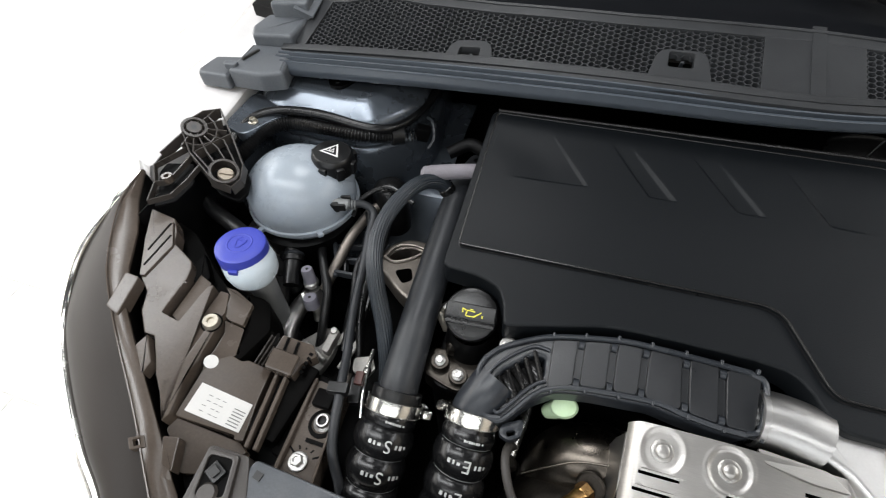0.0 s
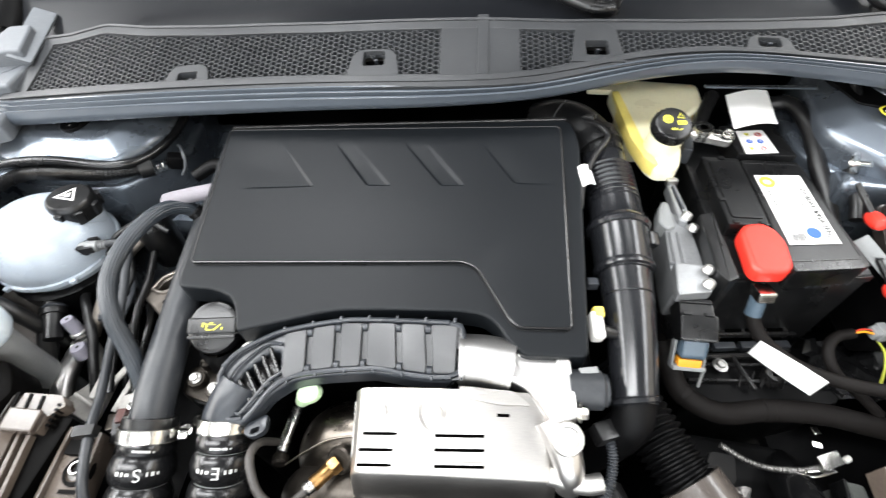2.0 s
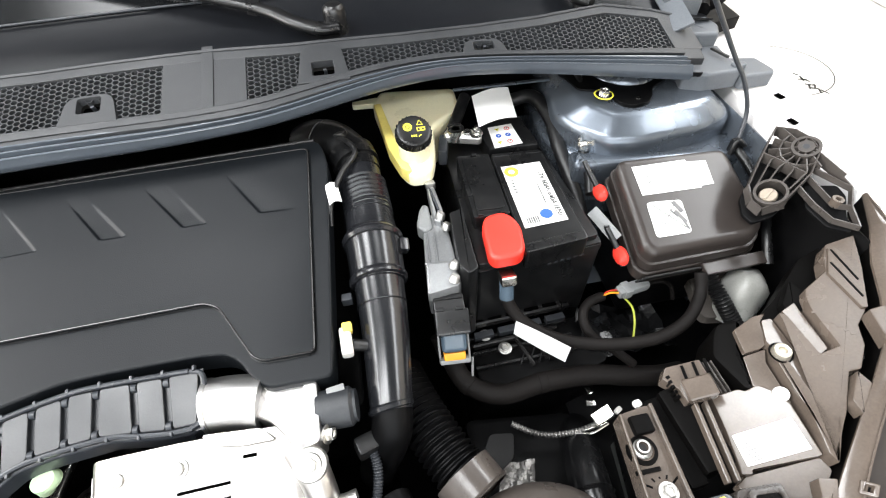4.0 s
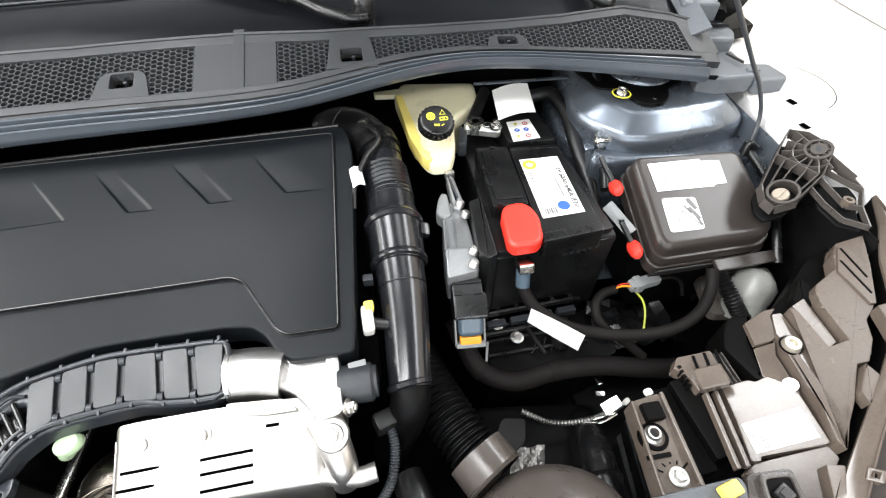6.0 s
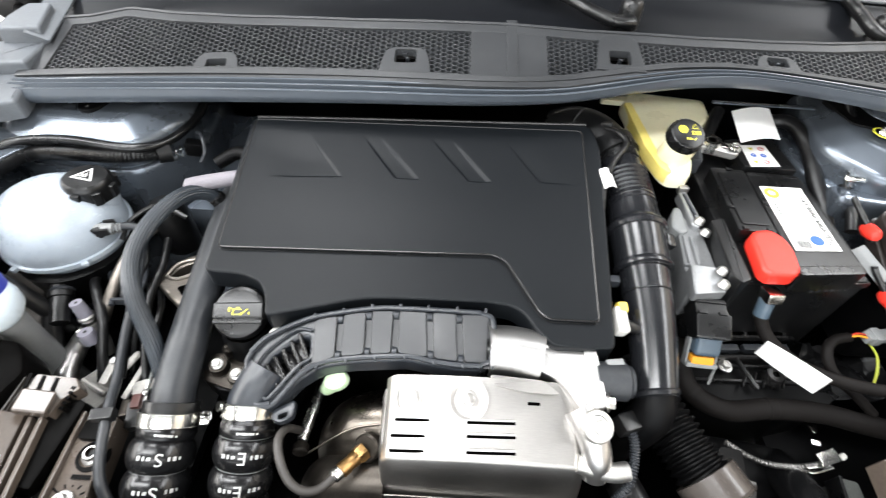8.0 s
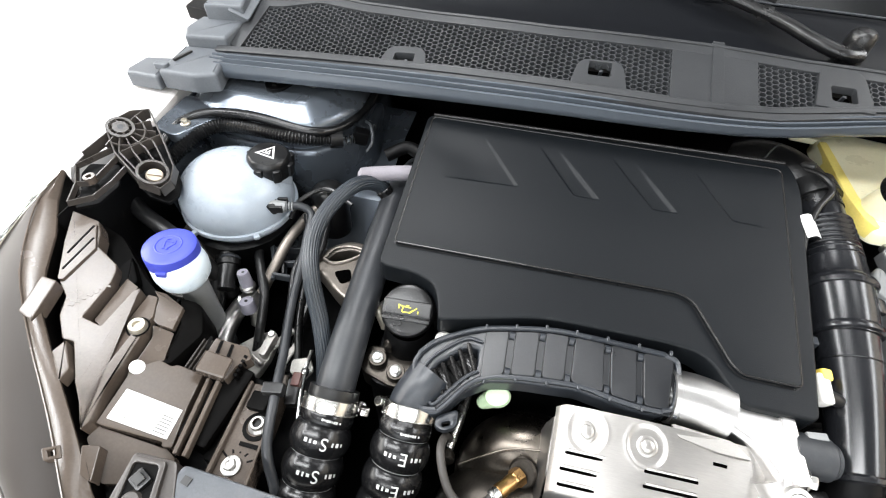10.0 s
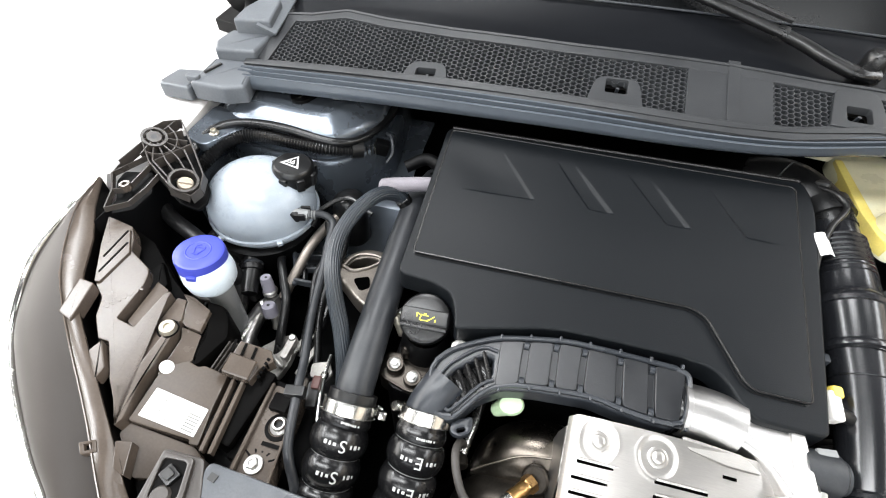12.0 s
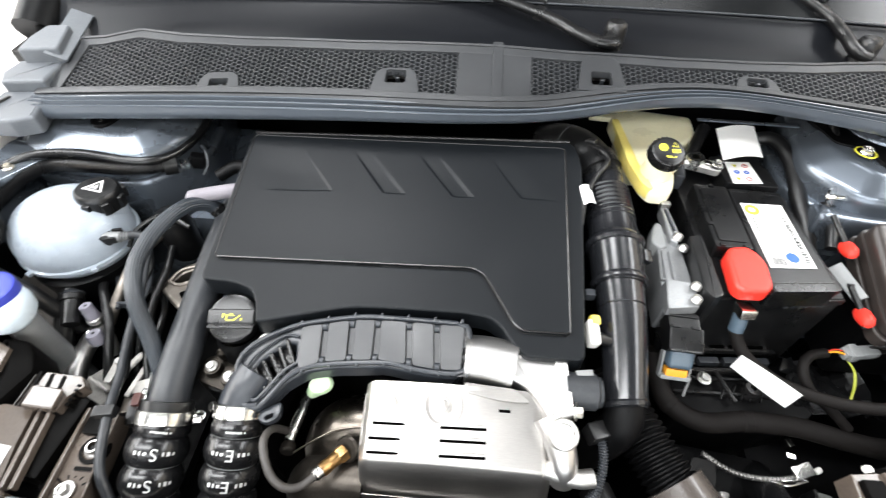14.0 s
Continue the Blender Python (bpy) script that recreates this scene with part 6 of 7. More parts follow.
part("sleeve", tube([(.1630, .266, .8985), (.1635, .250, .896), (.1640, .226, .891)], lambda u: .0295 + .0035 * u ** 3, 32, 6), INTAKE, intake)
part("cuff_band", lathe([(.030, -.008), (.0350, -.006), (.0372, -.002), (.0365, .002), (.033, .006), (.0315, .010)], 40, along((.1632, .222, .890), (-.02, .98, .17)), cap=False), INTAKE, intake)
part("latch_tooth", box(.012, .018, .012, pose(.199, .205, .892, 10, 20, 0), .003), INTAKE, intake)
part("middle_pipe", tube([(.1635, .222, .890), (.1640, .195, .884), (.1640, .166, .877)], lambda u: .0335 - .0020 * u, 32, 6), INTAKE, intake)
part("joint_band", lathe([(.0300, -.005), (.0340, -.003), (.0345, .001), (.0325, .005)], 40, along((.1640, .170, .8785), (-.02, .98, .2)), cap=False), INTAKE, intake)
part("lower_pipe", tube([(.1640, .168, .878), (.1640, .128, .869), (.1620, .085, .858), (.1590, .042, .846), (.1580, .030, .842)], lambda u: .0290 - .0065 * u, 32), INTAKE, intake)
part("pipe_line", lathe([(.0284, -.0006), (.0290, 0), (.0284, .0006)], 36, along((.1640, .138, .8715), (-.01, .97, .22)), cap=False), INTAKE, intake)
part("lower_lip", lathe([(.021, -.004), (.0242, -.002), (.0246, .002), (.0222, .005)], 36, along((.1582, .032, .8425), (-.1, .94, .32)), cap=False), INTAKE, intake)
part("lower_elbow", tube([(.1585, .036, .843), (.156, .018, .831), (.148, .010, .806), (.136, .008, .77), (.125, .010, .72)], .0215, 24), DARK, intake)
part("cover_stud", box(.012, .010, .012, pose(.126, .151, .878), .002), GREYPL, intake)
vt = thing("vent_tube_with_tag", "thin black vent tube carrying a white paper tag", "hose")
part("tube", tube([(.135, .372, .936), (.150, .352, .944), (.158, .330, .941), (.138, .300, .935), (.122, .262, .925), (.118, .235, .912)], .0035, 10), RUBBER, vt)
bm = sheet([[(.1165 + .015 * u + .004 * v, .285 - .030 * v + .003 * u, .932 + .004 * math.sin(u * 3.1) - .004 * v) for u in (0, .25, .5, .75, 1)] for v in (0, .33, .66, 1)])
part("tag", thick(bm, .0006), WHITE, vt, "white paper tag")
oran = thing("pressure_sensor", "white sensor body with orange clip beside the cover", "sensor")
part("body", box(.0125, .030, .018, pose(.122, .096, .879, 10, 6, 4), .004, 3), WHITEPL, oran)
part("clip", box(.011, .012, .012, pose(.1245, .109, .885, 10, 6, 4), .003), YELLOW, oran, "yellow-orange locking clip")
part("tail", tube([(.128, .092, .878), (.142, .092, .872), (.15, .094, .866)], .0065, 12, 4), BLACK, oran)

air = thing("air_box_hose", "black corrugated air hose into a grey-brown air box", "air hose")
part("hose", corrugated([(.168, .100, .770), (.180, .060, .776), (.196, .020, .778), (.214, -.018, .776), (.224, -.034, .775)], .0300, .0078, .0056, 28), DARK, air)
part("collar", tube([(.220, -.027, .7755), (.234, -.052, .773)], .0345, 32, 4), AIRBOX, air)
part("collar_lip", lathe([(.0343, -.002), (.0365, 0), (.0343, .002)], 36, along((.235, -.054, .773), (.5, -.86, -.06)), cap=False), AIRBOX, air)
bm = lathe([(.001, .034), (.035, .031), (.060, .022), (.074, .006), (.080, -.02), (.080, -.10)], 40, Matrix.Translation((.280, -.118, .774)) @ Matrix.Diagonal((1.12, .90, 1.1, 1)))
part("air_box", bm, AIRBOX, air)
part("side_flap", slab(rounded([(.243, -.018), (.262, .014), (.292, .012), (.284, -.016), (.262, -.030)], .006), lambda x, y: .752 - .25 * (x - .26), .004, .0012), DARK, air)
foil = thing("crinkled_foil", "crinkled dark foil wrap beside the air hose", "foil")
rf = random.Random(12)
bm = sheet([[(.268 + .045 * u - .012 * v + rf.uniform(-.0006, .0006), -.014 - .050 * v + rf.uniform(-.0006, .0006), .722 + .0022 * rf.random() + .003 * math.sin(9 * u + 5 * v) - .01 * u) for u in [i / 19 for i in range(20)]] for v in [j / 19 for j in range(20)]])
part("foil_sheet", thick(bm, .0008), BRAIDMETAL, foil, sharp=12)
rh = thing("radiator_hose", "thick glossy black radiator hose low at the front", "hose")
part("hose", tube([(.395, .03, .64), (.378, -.015, .690), (.368, -.06, .712), (.366, -.13, .715)], .024, 22), HOSEGLOSS, rh)
part("hose_bead", lathe([(.024, -.003), (.0262, 0), (.024, .003)], 26, along((.3675, -.065, .7125), (-.1, -1, .2)), cap=False), HOSEGLOSS, rh)

# ---------- brake fluid reservoir ----------
res = thing("brake_fluid_reservoir", "yellowed translucent brake fluid reservoir with black cap", "reservoir")
body = rounded([(.190, .478), (.206, .505), (.320, .490), (.318, .440), (.292, .418), (.272, .402), (.264, .345), (.256, .322), (.248, .313), (.226, .313), (.217, .325), (.204, .368)], .010)
part("tank_body", slab(body, lambda x, y: .912 + .06 * (y - .4), .022, .008, 4), YELTANK, res)
part("lower_lobe", slab(rounded([(.205, .48), (.30, .46), (.285, .43), (.216, .42)], .014), lambda x, y: .893, .07, .008, 3), YELTANK, res)
part("side_tab", slab(rounded([(.160, .478), (.160, .488), (.20, .492), (.20, .474)], .003), lambda x, y: .916, .008, .002), YELTANK, res)
part("fluid_band", slab(rounded([(.192, .470), (.203, .471), (.2165, .370), (.2285, .318), (.222, .317), (.2135, .328), (.202, .368)], .004), lambda x, y: .9138 + .06 * (y - .4), .02, .002), AMBER, res, "amber fluid seen through the plastic")
part("neck", lathe([(.021, -.03), (.021, .012)], 28, pose(.2362, .345, .930, 18, 0, 0), cap=False), YELTANK, res)
bm_m = pose(.2360, .346, .9405, 22, 4, 0) @ Matrix.Diagonal((.87, .87, .83, 1))
bcap = part("screw_cap", lathe([(.001, .021), (.022, .021), (.0255, .0185), (.027, .012), (.0275, .002), (.025, 0)], 44, bm_m), BLACK, res)
for k in range(24):
    a = 15 * k
    part("cap_rib", box(.0016, .0018, .012, bm_m @ pose(.0272 * math.cos(radians(a)), .0275 * math.sin(radians(a)), .009, 0, 0, a), 0), BLACK, bcap)
part("cap_print_ring", lathe([(.0035, 0), (.0035, .0004), (.0068, .0004), (.0068, 0)], 24, bm_m @ pose(-.009, .005, .0211), cap=False), YELINK, bcap, "yellow printed ring")
part("cap_print_dot", lathe([(.0003, .0004), (.0022, .0004), (.0022, 0)], 14, bm_m @ pose(-.009, .005, .0211)), YELINK, bcap)
for w_, h_, x_, y_, r_ in ((.012, .0014, .0105, .0030, 4), (.012, .0014, .0105, -.0020, 4), (.0016, .004, .005, .0005, 4), (.0016, .004, .016, .0005, 4), (.003, .003, .0105, .0005, 4),
                           (.002, .0034, -.004, -.0105, 0), (.002, .0034, -.001, -.0105, 0), (.002, .0034, .002, -.0105, 0), (.005, .0014, .008, -.0105, 35)):
    part("cap_print_bar", box(w_, h_, .0004, bm_m @ pose(x_, y_, .0213, 0, 0, r_)), YELINK, bcap)
a_, b_ = bmesh.new(), bmesh.new()
triangle_mark(bm_m @ pose(.0095, .0105, .0213), .006, a_, b_)
part("cap_triangle", a_, YELINK, bcap)
part("cap_triangle_field", b_, BLACK, bcap)

# ---------- battery ----------
bat = thing("battery", "black car battery with white maker label", "battery")
case = rounded([(.284, .415), (.425, .425), (.446, .184), (.444, .178), (.281, .165)], .006)
part("case", slab(case, lambda x, y: .866, .20, .003), BLACK, bat)
part("case_rim", slab(rounded([(.283, .413), (.423, .422), (.443, .186), (.283, .169)], .006), lambda x, y: .874, .012, .003), BLACK, bat)
part("lid", slab(rounded([(.343, .346), (.414, .341), (.418, .168), (.338, .161)], .005), lambda x, y: .894, .03, .003), BLACK, bat)
part("lid_hatch", slab(rounded([(.294, .349), (.340, .346), (.338, .226), (.291, .228)], .004), lambda x, y: .8955, .028, .0025), BLACK, bat)
part("hatch_panel", slab(rounded([(.300, .340), (.335, .338), (.333, .236), (.297, .238)], .005), lambda x, y: .8975, .004, .0015), BLACK, bat)
part("rear_block", slab(rounded([(.334, .412), (.408, .418), (.414, .346), (.342, .351)], .004), lambda x, y: .899, .03, .003), BLACK, bat)
for k in range(8):
    part("front_rib", box(.006, .004, .012, pose(.355 + .011 * k, .1745 + .0011 * k, .858), .001), DARK, bat)
for a_, b_ in (((.3435, .335), (.339, .172)), ((.4135, .330), (.4165, .185)), ((.342, .1745), (.4150, .1800)), ((.346, .3385), (.412, .3340))):
    part("lid_ridge", bar((*a_, .8945), (*b_, .8945), .0022, .0020), BLACK, bat)
for hx_, hy_ in ((.300, .231), (.329, .2295), (.318, .3445), (.2955, .268)):
    part("hatch_tab", box(.007, .005, .004, pose(hx_, hy_, .8960), .001), BLACK, bat)
part("front_step", slab(rounded([(.345, .1670), (.440, .1790), (.4415, .1740), (.346, .1620)], .001), lambda x, y: .8700, .010, .002), BLACK, bat)
for k in range(6):
    part("vent_slot", box(.0045, .0024, .004, pose(.372 + .009 * k, .1660 + .0011 * k, .8592, 0, 0, 7)), GREYPL, bat)
tray = thing("battery_tray", "black plastic battery tray and holder", "tray")
part("side_holder", slab(rounded([(.263, .245), (.280, .25), (.279, .152), (.266, .146), (.258, .160)], .003), lambda x, y: .894, .14, .003), BLACK, tray)
part("tray_base", box(.19, .28, .03, pose(.36, .29, .66), .008), DARK, tray)


def flat(z0):
    return lambda x, y: z0


LZ = .8946
lab = part("maker_label", decal([(.349, .313), (.404, .3125), (.4035, .2005), (.3475, .1975)], flat(LZ)), WHITE, bat, "white label with yellow ring and blue disc")
part("yellow_ring", lathe([(.0045, 0), (.0045, .0004), (.0098, .0004), (.0098, 0)], 28, pose(.3600, .300, LZ + .0008), cap=False), YELINK, lab)
part("blue_disc", lathe([(.0003, .0004), (.0080, .0004), (.0080, 0)], 24, pose(.3805, .2155, LZ + .0008)), BLUEINK, lab)
for k in range(6):
    part("barcode_bar", box(.0012 + .0006 * (k % 2), .011, .0002, pose(.354 + .0028 * k, .208, LZ + .0016)), GREYINK, lab)
for k in range(5):
    part("printed_bar", box(.0035, .0022, .0002, pose(.3555, .282 - .0055 * k, LZ + .0016)), GREYINK, lab)
for k in range(9):
    part("printed_bar", box(.0016, .0034, .0002, pose(.386, .268 - .0042 * k, LZ + .0016)), GREYINK, lab)
writing("label_text", "12V 60Ah 640A (EN)", .0098, pose(.3965, .2505, LZ + .0016, 0, 0, -90), INK, lab)
sg = part("safety_label", decal([(.352, .398), (.388, .400), (.3915, .352), (.350, .349)], flat(.8992)), WHITE, bat, "white label with coloured safety symbols")
for mx_, my_, c_, n_ in ((.3640, .390, YELINK, 3), (.3785, .390, REDINK, 20), (.3625, .375, BLUEINK, 20), (.3765, .375, BLUEINK, 20), (.3605, .360, YELINK, 3), (.3755, .360, REDINK, 20)):
    ring_w = [(.0030, 0), (.0030, .0004), (.0042, .0004), (.0042, 0)] if c_ is REDINK else [(.0003, .0004), (.0042, .0004), (.0042, 0)]
    part("safety_symbol", lathe(ring_w, n_, pose(mx_, my_, .9000, 0, 0, 30 if n_ == 3 else 0), cap=c_ is not REDINK), c_, sg)
    part("symbol_mark", box(.0032, .0010, .0003, pose(mx_, my_, .9008, 0, 0, 40)), WHITE if c_ is BLUEINK else INK, sg)
red = thing("terminal_cover", "bright red plastic battery terminal cover", "terminal cover")
part("cover", slab(rounded([(.297, .212), (.304, .224), (.326, .227), (.337, .218), (.343, .200), (.338, .165), (.328, .156), (.300, .156), (.294, .165)], .010), lambda x, y: .902 - 4.0 * (x - .318) ** 2 - 1.2 * (y - .20) ** 2, .018, .006, 4), RED, red)
part("wire_lug", box(.019, .022, .014, pose(.3135, .150, .868, -20, 0, 0), .003), CHROME, red)
neg = thing("negative_terminal_clamp", "bright cast battery terminal clamp", "terminal")
part("clamp_arm", bar((.290, .386, .912), (.332, .374, .910), .017, .016, .004), ALU, neg)
part("post_ring", lathe([(.006, -.008), (.006, .008), (.0125, .008), (.0135, -.008)], 24, pose(.301, .386, .908), cap=False), CHROME, neg)
part("post_top", lathe([(.0005, .007), (.006, .007)], 18, pose(.301, .386, .908)), ALU, neg)
bolt(neg, (.328, .373, .911), .0065, .008)
part("sense_module", box(.013, .040, .026, pose(.280, .372, .892, 0, 0, -14), .004), GREYPL, neg)
part("clamp_jaw", box(.020, .018, .020, pose(.300, .386, .905, 0, 0, -16), .004), CHROME, neg)
part("clamp_ear", box(.016, .012, .016, pose(.320, .378, .906, 0, 0, -16), .003), CHROME, neg)
part("cable", tube([(.297, .395, .905), (.313, .425, .91), (.33, .455, .92)], .009, 12), RUBBER, neg)
wt = thing("paper_tag", "white folded paper tag hanging behind the battery", "paper tag")
bm = sheet([[(.335 + .058 * u - .004 * v, .432 + .010 * u - .062 * v, .934 - .010 * v + .005 * math.sin(u * 3)) for u in (0, .25, .5, .75, 1)] for v in (0, .33, .66, 1)])
part("paper", thick(bm, .0006), WHITE, wt)

# cables over the battery
for lab_, r, pts in (("thick black cable arching behind the battery", .0105, [(.395, .455, .90), (.430, .440, .915), (.446, .40, .905), (.447, .35, .885), (.452, .30, .86), (.46, .25, .82)]),
                     ("thin black cable from scuttle to strut tower", .0052, [(.490, .440, .960), (.492, .420, .948), (.486, .388, .936), (.477, .350, .918), (.472, .322, .895), (.470, .30, .86)]),
                     ("black cable beside the fuse box", .007, [(.480, .345, .885), (.476, .335, .888), (.472, .31, .884), (.468, .285, .88), (.462, .26, .87)])):
    c = thing("black_cable", lab_, "cable", "battery cables")
    part("cable", tube(pts, r, 12), RUBBER, c)
st = thing("earth_stud", "bright earth stud with nut on the inner wing", "stud")
part("stud", tube([(.470, .325, .905), (.478, .312, .915)], .004, 10, 2), CHROME, st)
part("washer", lathe([(.003, 0), (.012, 0), (.012, .003), (.006, .004)], 18, along((.470, .325, .905), (.5, -.6, .6))), CHROME, st)

# ---------- fuse box ----------
fuse = thing("fuse_box", "brown-black plastic fuse box with paper labels", "fuse box")


def fz(x, y):
    return .913 + .32 * (y - .26)


part("base", slab(rounded([(.484, .276), (.648, .270), (.651, .152), (.632, .139), (.490, .137), (.479, .149)], .012), lambda x, y: fz(x, y) - .034, .016, .003, 3), BOXBROWN, fuse)
part("lid", slab(rounded([(.489, .270), (.643, .264), (.646, .156), (.627, .143), (.494, .141), (.484, .152)], .014), lambda x, y: fz(x, y) + .001, .034, .010, 4), BOXBROWN, fuse)
part("lid_skirt", slab(rounded([(.486, .273), (.646, .267), (.649, .154), (.629, .140), (.492, .138), (.481, .150)], .013), lambda x, y: fz(x, y) - .018, .012, .002, 2), BOXBROWN, fuse)
part("front_tongue", box(.085, .016, .006, pose(.603, .127, .845, 18, 0, 2), .002), BOXBROWN, fuse)
flab = part("long_label", decal([(.5065, .2550), (.580, .2540), (.5805, .251), (.6070, .2485), (.6040, .2155), (.5865, .2155), (.586, .2130), (.5061, .2150)], lambda x, y: fz(x, y) + .0012), WHITE, fuse, "white paper label")
bm = bmesh.new()
for k in range(3):
    join(bm, box(.006, .0012, .0002, Matrix.Translation((.522, .238 - .004 * k, fz(.522, .238 - .004 * k) + .0032)) @ pose(0, 0, 0, 18, 0, 30)))
part("label_print", bm, GREYINK, flab)
plab = part("picture_label", decal(rounded([(.5070, .2050), (.5525, .2015), (.5493, .1585), (.5032, .1590)], .005), lambda x, y: fz(x, y) + .0012), WHITE, fuse, "white label with crossed line drawing")
bm = bmesh.new()
for xa, ya, xb, yb, w in ((.509, .203, .547, .161, .0012), (.546, .202, .508, .161, .0008), (.540, .198, .546, .186, .006), (.538, .186, .546, .172, .005), (.543, .176, .546, .163, .003), (.532, .190, .538, .180, .002), (.514, .176, .524, .172, .001)):
    a, b = Vector((xa, ya, fz(xa, ya) + .0040)), Vector((xb, yb, fz(xb, yb) + .0040))
    join(bm, bar(a, b, w, .0003, 0))
part("line_drawing", bm, GREYINK, plab)
for y0, z0, y1 in ((.242, .889, .29), (.160, .857, .20)):
    rc = thing("red_cable_lug", "red rubber boot on a wire beside the fuse box", "cable boot", "red boots")
    part("boot", lathe([(.001, .015), (.0055, .014), (.0082, .008), (.0088, -.004), (.007, -.012), (.003, -.015)], 18, pose(.464, y0, z0, 70, 0, -14) @ Matrix.Diagonal((1, 1.1, 1, 1))), RED, rc)
    part("wire", tube([(.4635, y0 - .012, z0 - .006), (.464, y0, z0), (.460, y0 + .035, z0 + .010), (.459, y1, z0 + .014)], .0036, 10), BLACK, rc)
gs = thing("grey_side_clip", "grey plastic clip plate between battery and fuse box", "clip")
part("plate", box(.016, .05, .004, pose(.459, .205, .868, 20, -50, 6), .001), CONGREY, gs)

# ---------- terminal block and connectors beside the battery ----------
tb = thing("terminal_block", "grey metal and plastic terminal block with bright bolts", "terminal block")
part("spine", slab(rounded([(.236, .262), (.247, .268), (.259, .246), (.2600, .200), (.2590, .152), (.2190, .148), (.2205, .182), (.2270, .238)], .005), lambda x, y: .872 + .05 * (y - .2), .05, .004), BLOCKGREY, tb)
part("lower_plate", slab(rounded([(.2215, .180), (.2560, .176), (.2545, .143), (.2165, .138)], .003), lambda x, y: .880 + .12 * (y - .15), .014, .003), BLOCKGREY, tb)
part("upper_rod", slab(rounded([(.2440, .310), (.2545, .308), (.2580, .262), (.2520, .240), (.2430, .246)], .003), lambda x, y: .884, .016, .004, 3), BLOCKGREY, tb)
part("rod_tip", box(.014, .009, .012, pose(.2495, .311, .884, 0, 0, 6), .003), ALU, tb)
part("rod_groove", box(.003, .040, .003, pose(.2500, .282, .8845, 0, 0, 6), .001), GREYPL, tb)
part("side_ledge", slab(rounded([(.220, .247), (.227, .272), (.234, .284), (.241, .280), (.241, .240), (.229, .234)], .005), lambda x, y: .878, .020, .004, 3), CONGREY, tb)
for xa, xb in ((.2310, .2270), (.2400, .2370)):
    part("cast_rib", bar((xa, .232, .8765), (xb, .186, .8745), .0028, .006, .001), BLOCKGREY, tb)
part("cross_rib", bar((.2215, .186, .8755), (.2570, .181, .8755), .003, .006, .001), BLOCKGREY, tb)
for p in ((.2510, .248, .884), (.2555, .232, .880), (.2525, .167, .884), (.2490, .149, .882)):
    part("terminal_bolt", lathe([(.0005, .008), (.0040, .0078), (.0056, .006), (.0066, .0)], 16, pose(*p, -10, 20, 0)), ALU, tb)
cover_b = part("black_cover", box(.036, .022, .03, pose(.239, .134, .850, 8, 0, -4), .003), BLACK, tb)
part("cover_ridge", box(.034, .003, .004, pose(.239, .137, .8655, 8, 0, -4), .001), BLACK, cover_b)
part("cover_tooth", box(.010, .005, .006, pose(.227, .1245, .863, 8, 0, -4), .0015), BLACK, cover_b)
part("cover_tooth", box(.010, .005, .006, pose(.250, .1225, .863, 8, 0, -4), .0015), BLACK, cover_b)
con = thing("cable_connector", "blue-grey plug with orange locking slide", "connector")
part("socket", box(.040, .030, .05, pose(.240, .122, .836, 30, 0, -4), .004), BLACK, con)
part("plug", box(.030, .038, .026, pose(.2385, .108, .833, 52, 0, -4), .007, 4), BLUEGREY, con)
for dx in (-.0175, .0175):
    part("cage_side", box(.0024, .044, .010, pose(.2380 + dx, .103, .822, 54, 0, -4), .0008), CONGREY, con)
part("cage_lip", box(.036, .006, .012, pose(.2370, .0880, .8080, 54, 0, -4), .002), CONGREY, con)
part("orange_slide", box(.026, .011, .013, pose(.2370, .0920, .8130, 54, 0, -4), .003), ORANGE, con)
part("cage_leg", bar((.258, .088, .803), (.256, .076, .780), .003, .003), CONGREY, con)

# ---------- cables and gearbox below the battery ----------
pc = thing("positive_cable", "thick black battery cable with white tag, sagging in an arc", "cable")
part("cable", tube([(.313, .150, .862), (.312, .140, .840), (.322, .122, .822), (.344, .104, .810), (.370, .090, .803), (.406, .078, .80), (.447, .070, .80), (.490, .069, .803), (.527, .080, .812), (.552, .104, .826), (.558, .124, .842)], .0076, 16), TAPE, pc)
part("heat_shrink", tube([(.313, .150, .862), (.312, .140, .840)], .0090, 14, 4), BLUEGREY, pc)
bm = sheet([[(0.3178 + 0.0504 * u + -0.0010 * v, 0.1138 + -0.0485 * u + -0.0005 * v, 0.8261 + 0.0000 * u + -0.0291 * v + .003 * math.sin(3.1 * v + 2 * u)) for u in (0, .33, .66, 1)] for v in (0, .25, .5, .75, 1)])
part("paper_tag", thick(bm, .0006), WHITE, pc, "white paper tag")
lp = thing("small_cable_loop", "thin black cable loop with pale grey plug", "cable")
part("cable", tube([(.448, .143, .797), (.428, .138, .797), (.414, .126, .795), (.4115, .108, .788), (.422, .094, .778), (.444, .080, .766), (.466, .062, .752)], .0062, 12), TAPE, lp)
part("grey_plug", box(.046, .015, .014, pose(.491, .147, .797, 0, 0, 8), .004), CONGREY, lp)
part("plug_collar", box(.012, .019, .017, pose(.481, .1455, .797, 0, 0, 8), .003), CONGREY, lp)
for dy_, m_ in ((-.002, ORANGE), (.002, RED), (0, BLACK)):
    part("bare_wire", tube([(.470, .144 + dy_, .799), (.456, .144 + .6 * dy_, .802), (.443, .140, .801)], .0015, 8, 4), m_, lp)
part("black_tail", tube([(.513, .150, .797), (.535, .150, .795), (.55, .146, .785), (.556, .138, .765)], .003, 8), TAPE, lp)
part("yellow_wire", tube([(.478, .140, .789), (.487, .128, .780), (.486, .112, .770), (.480, .095, .757)], .0014, 8), GREENWIRE, lp)
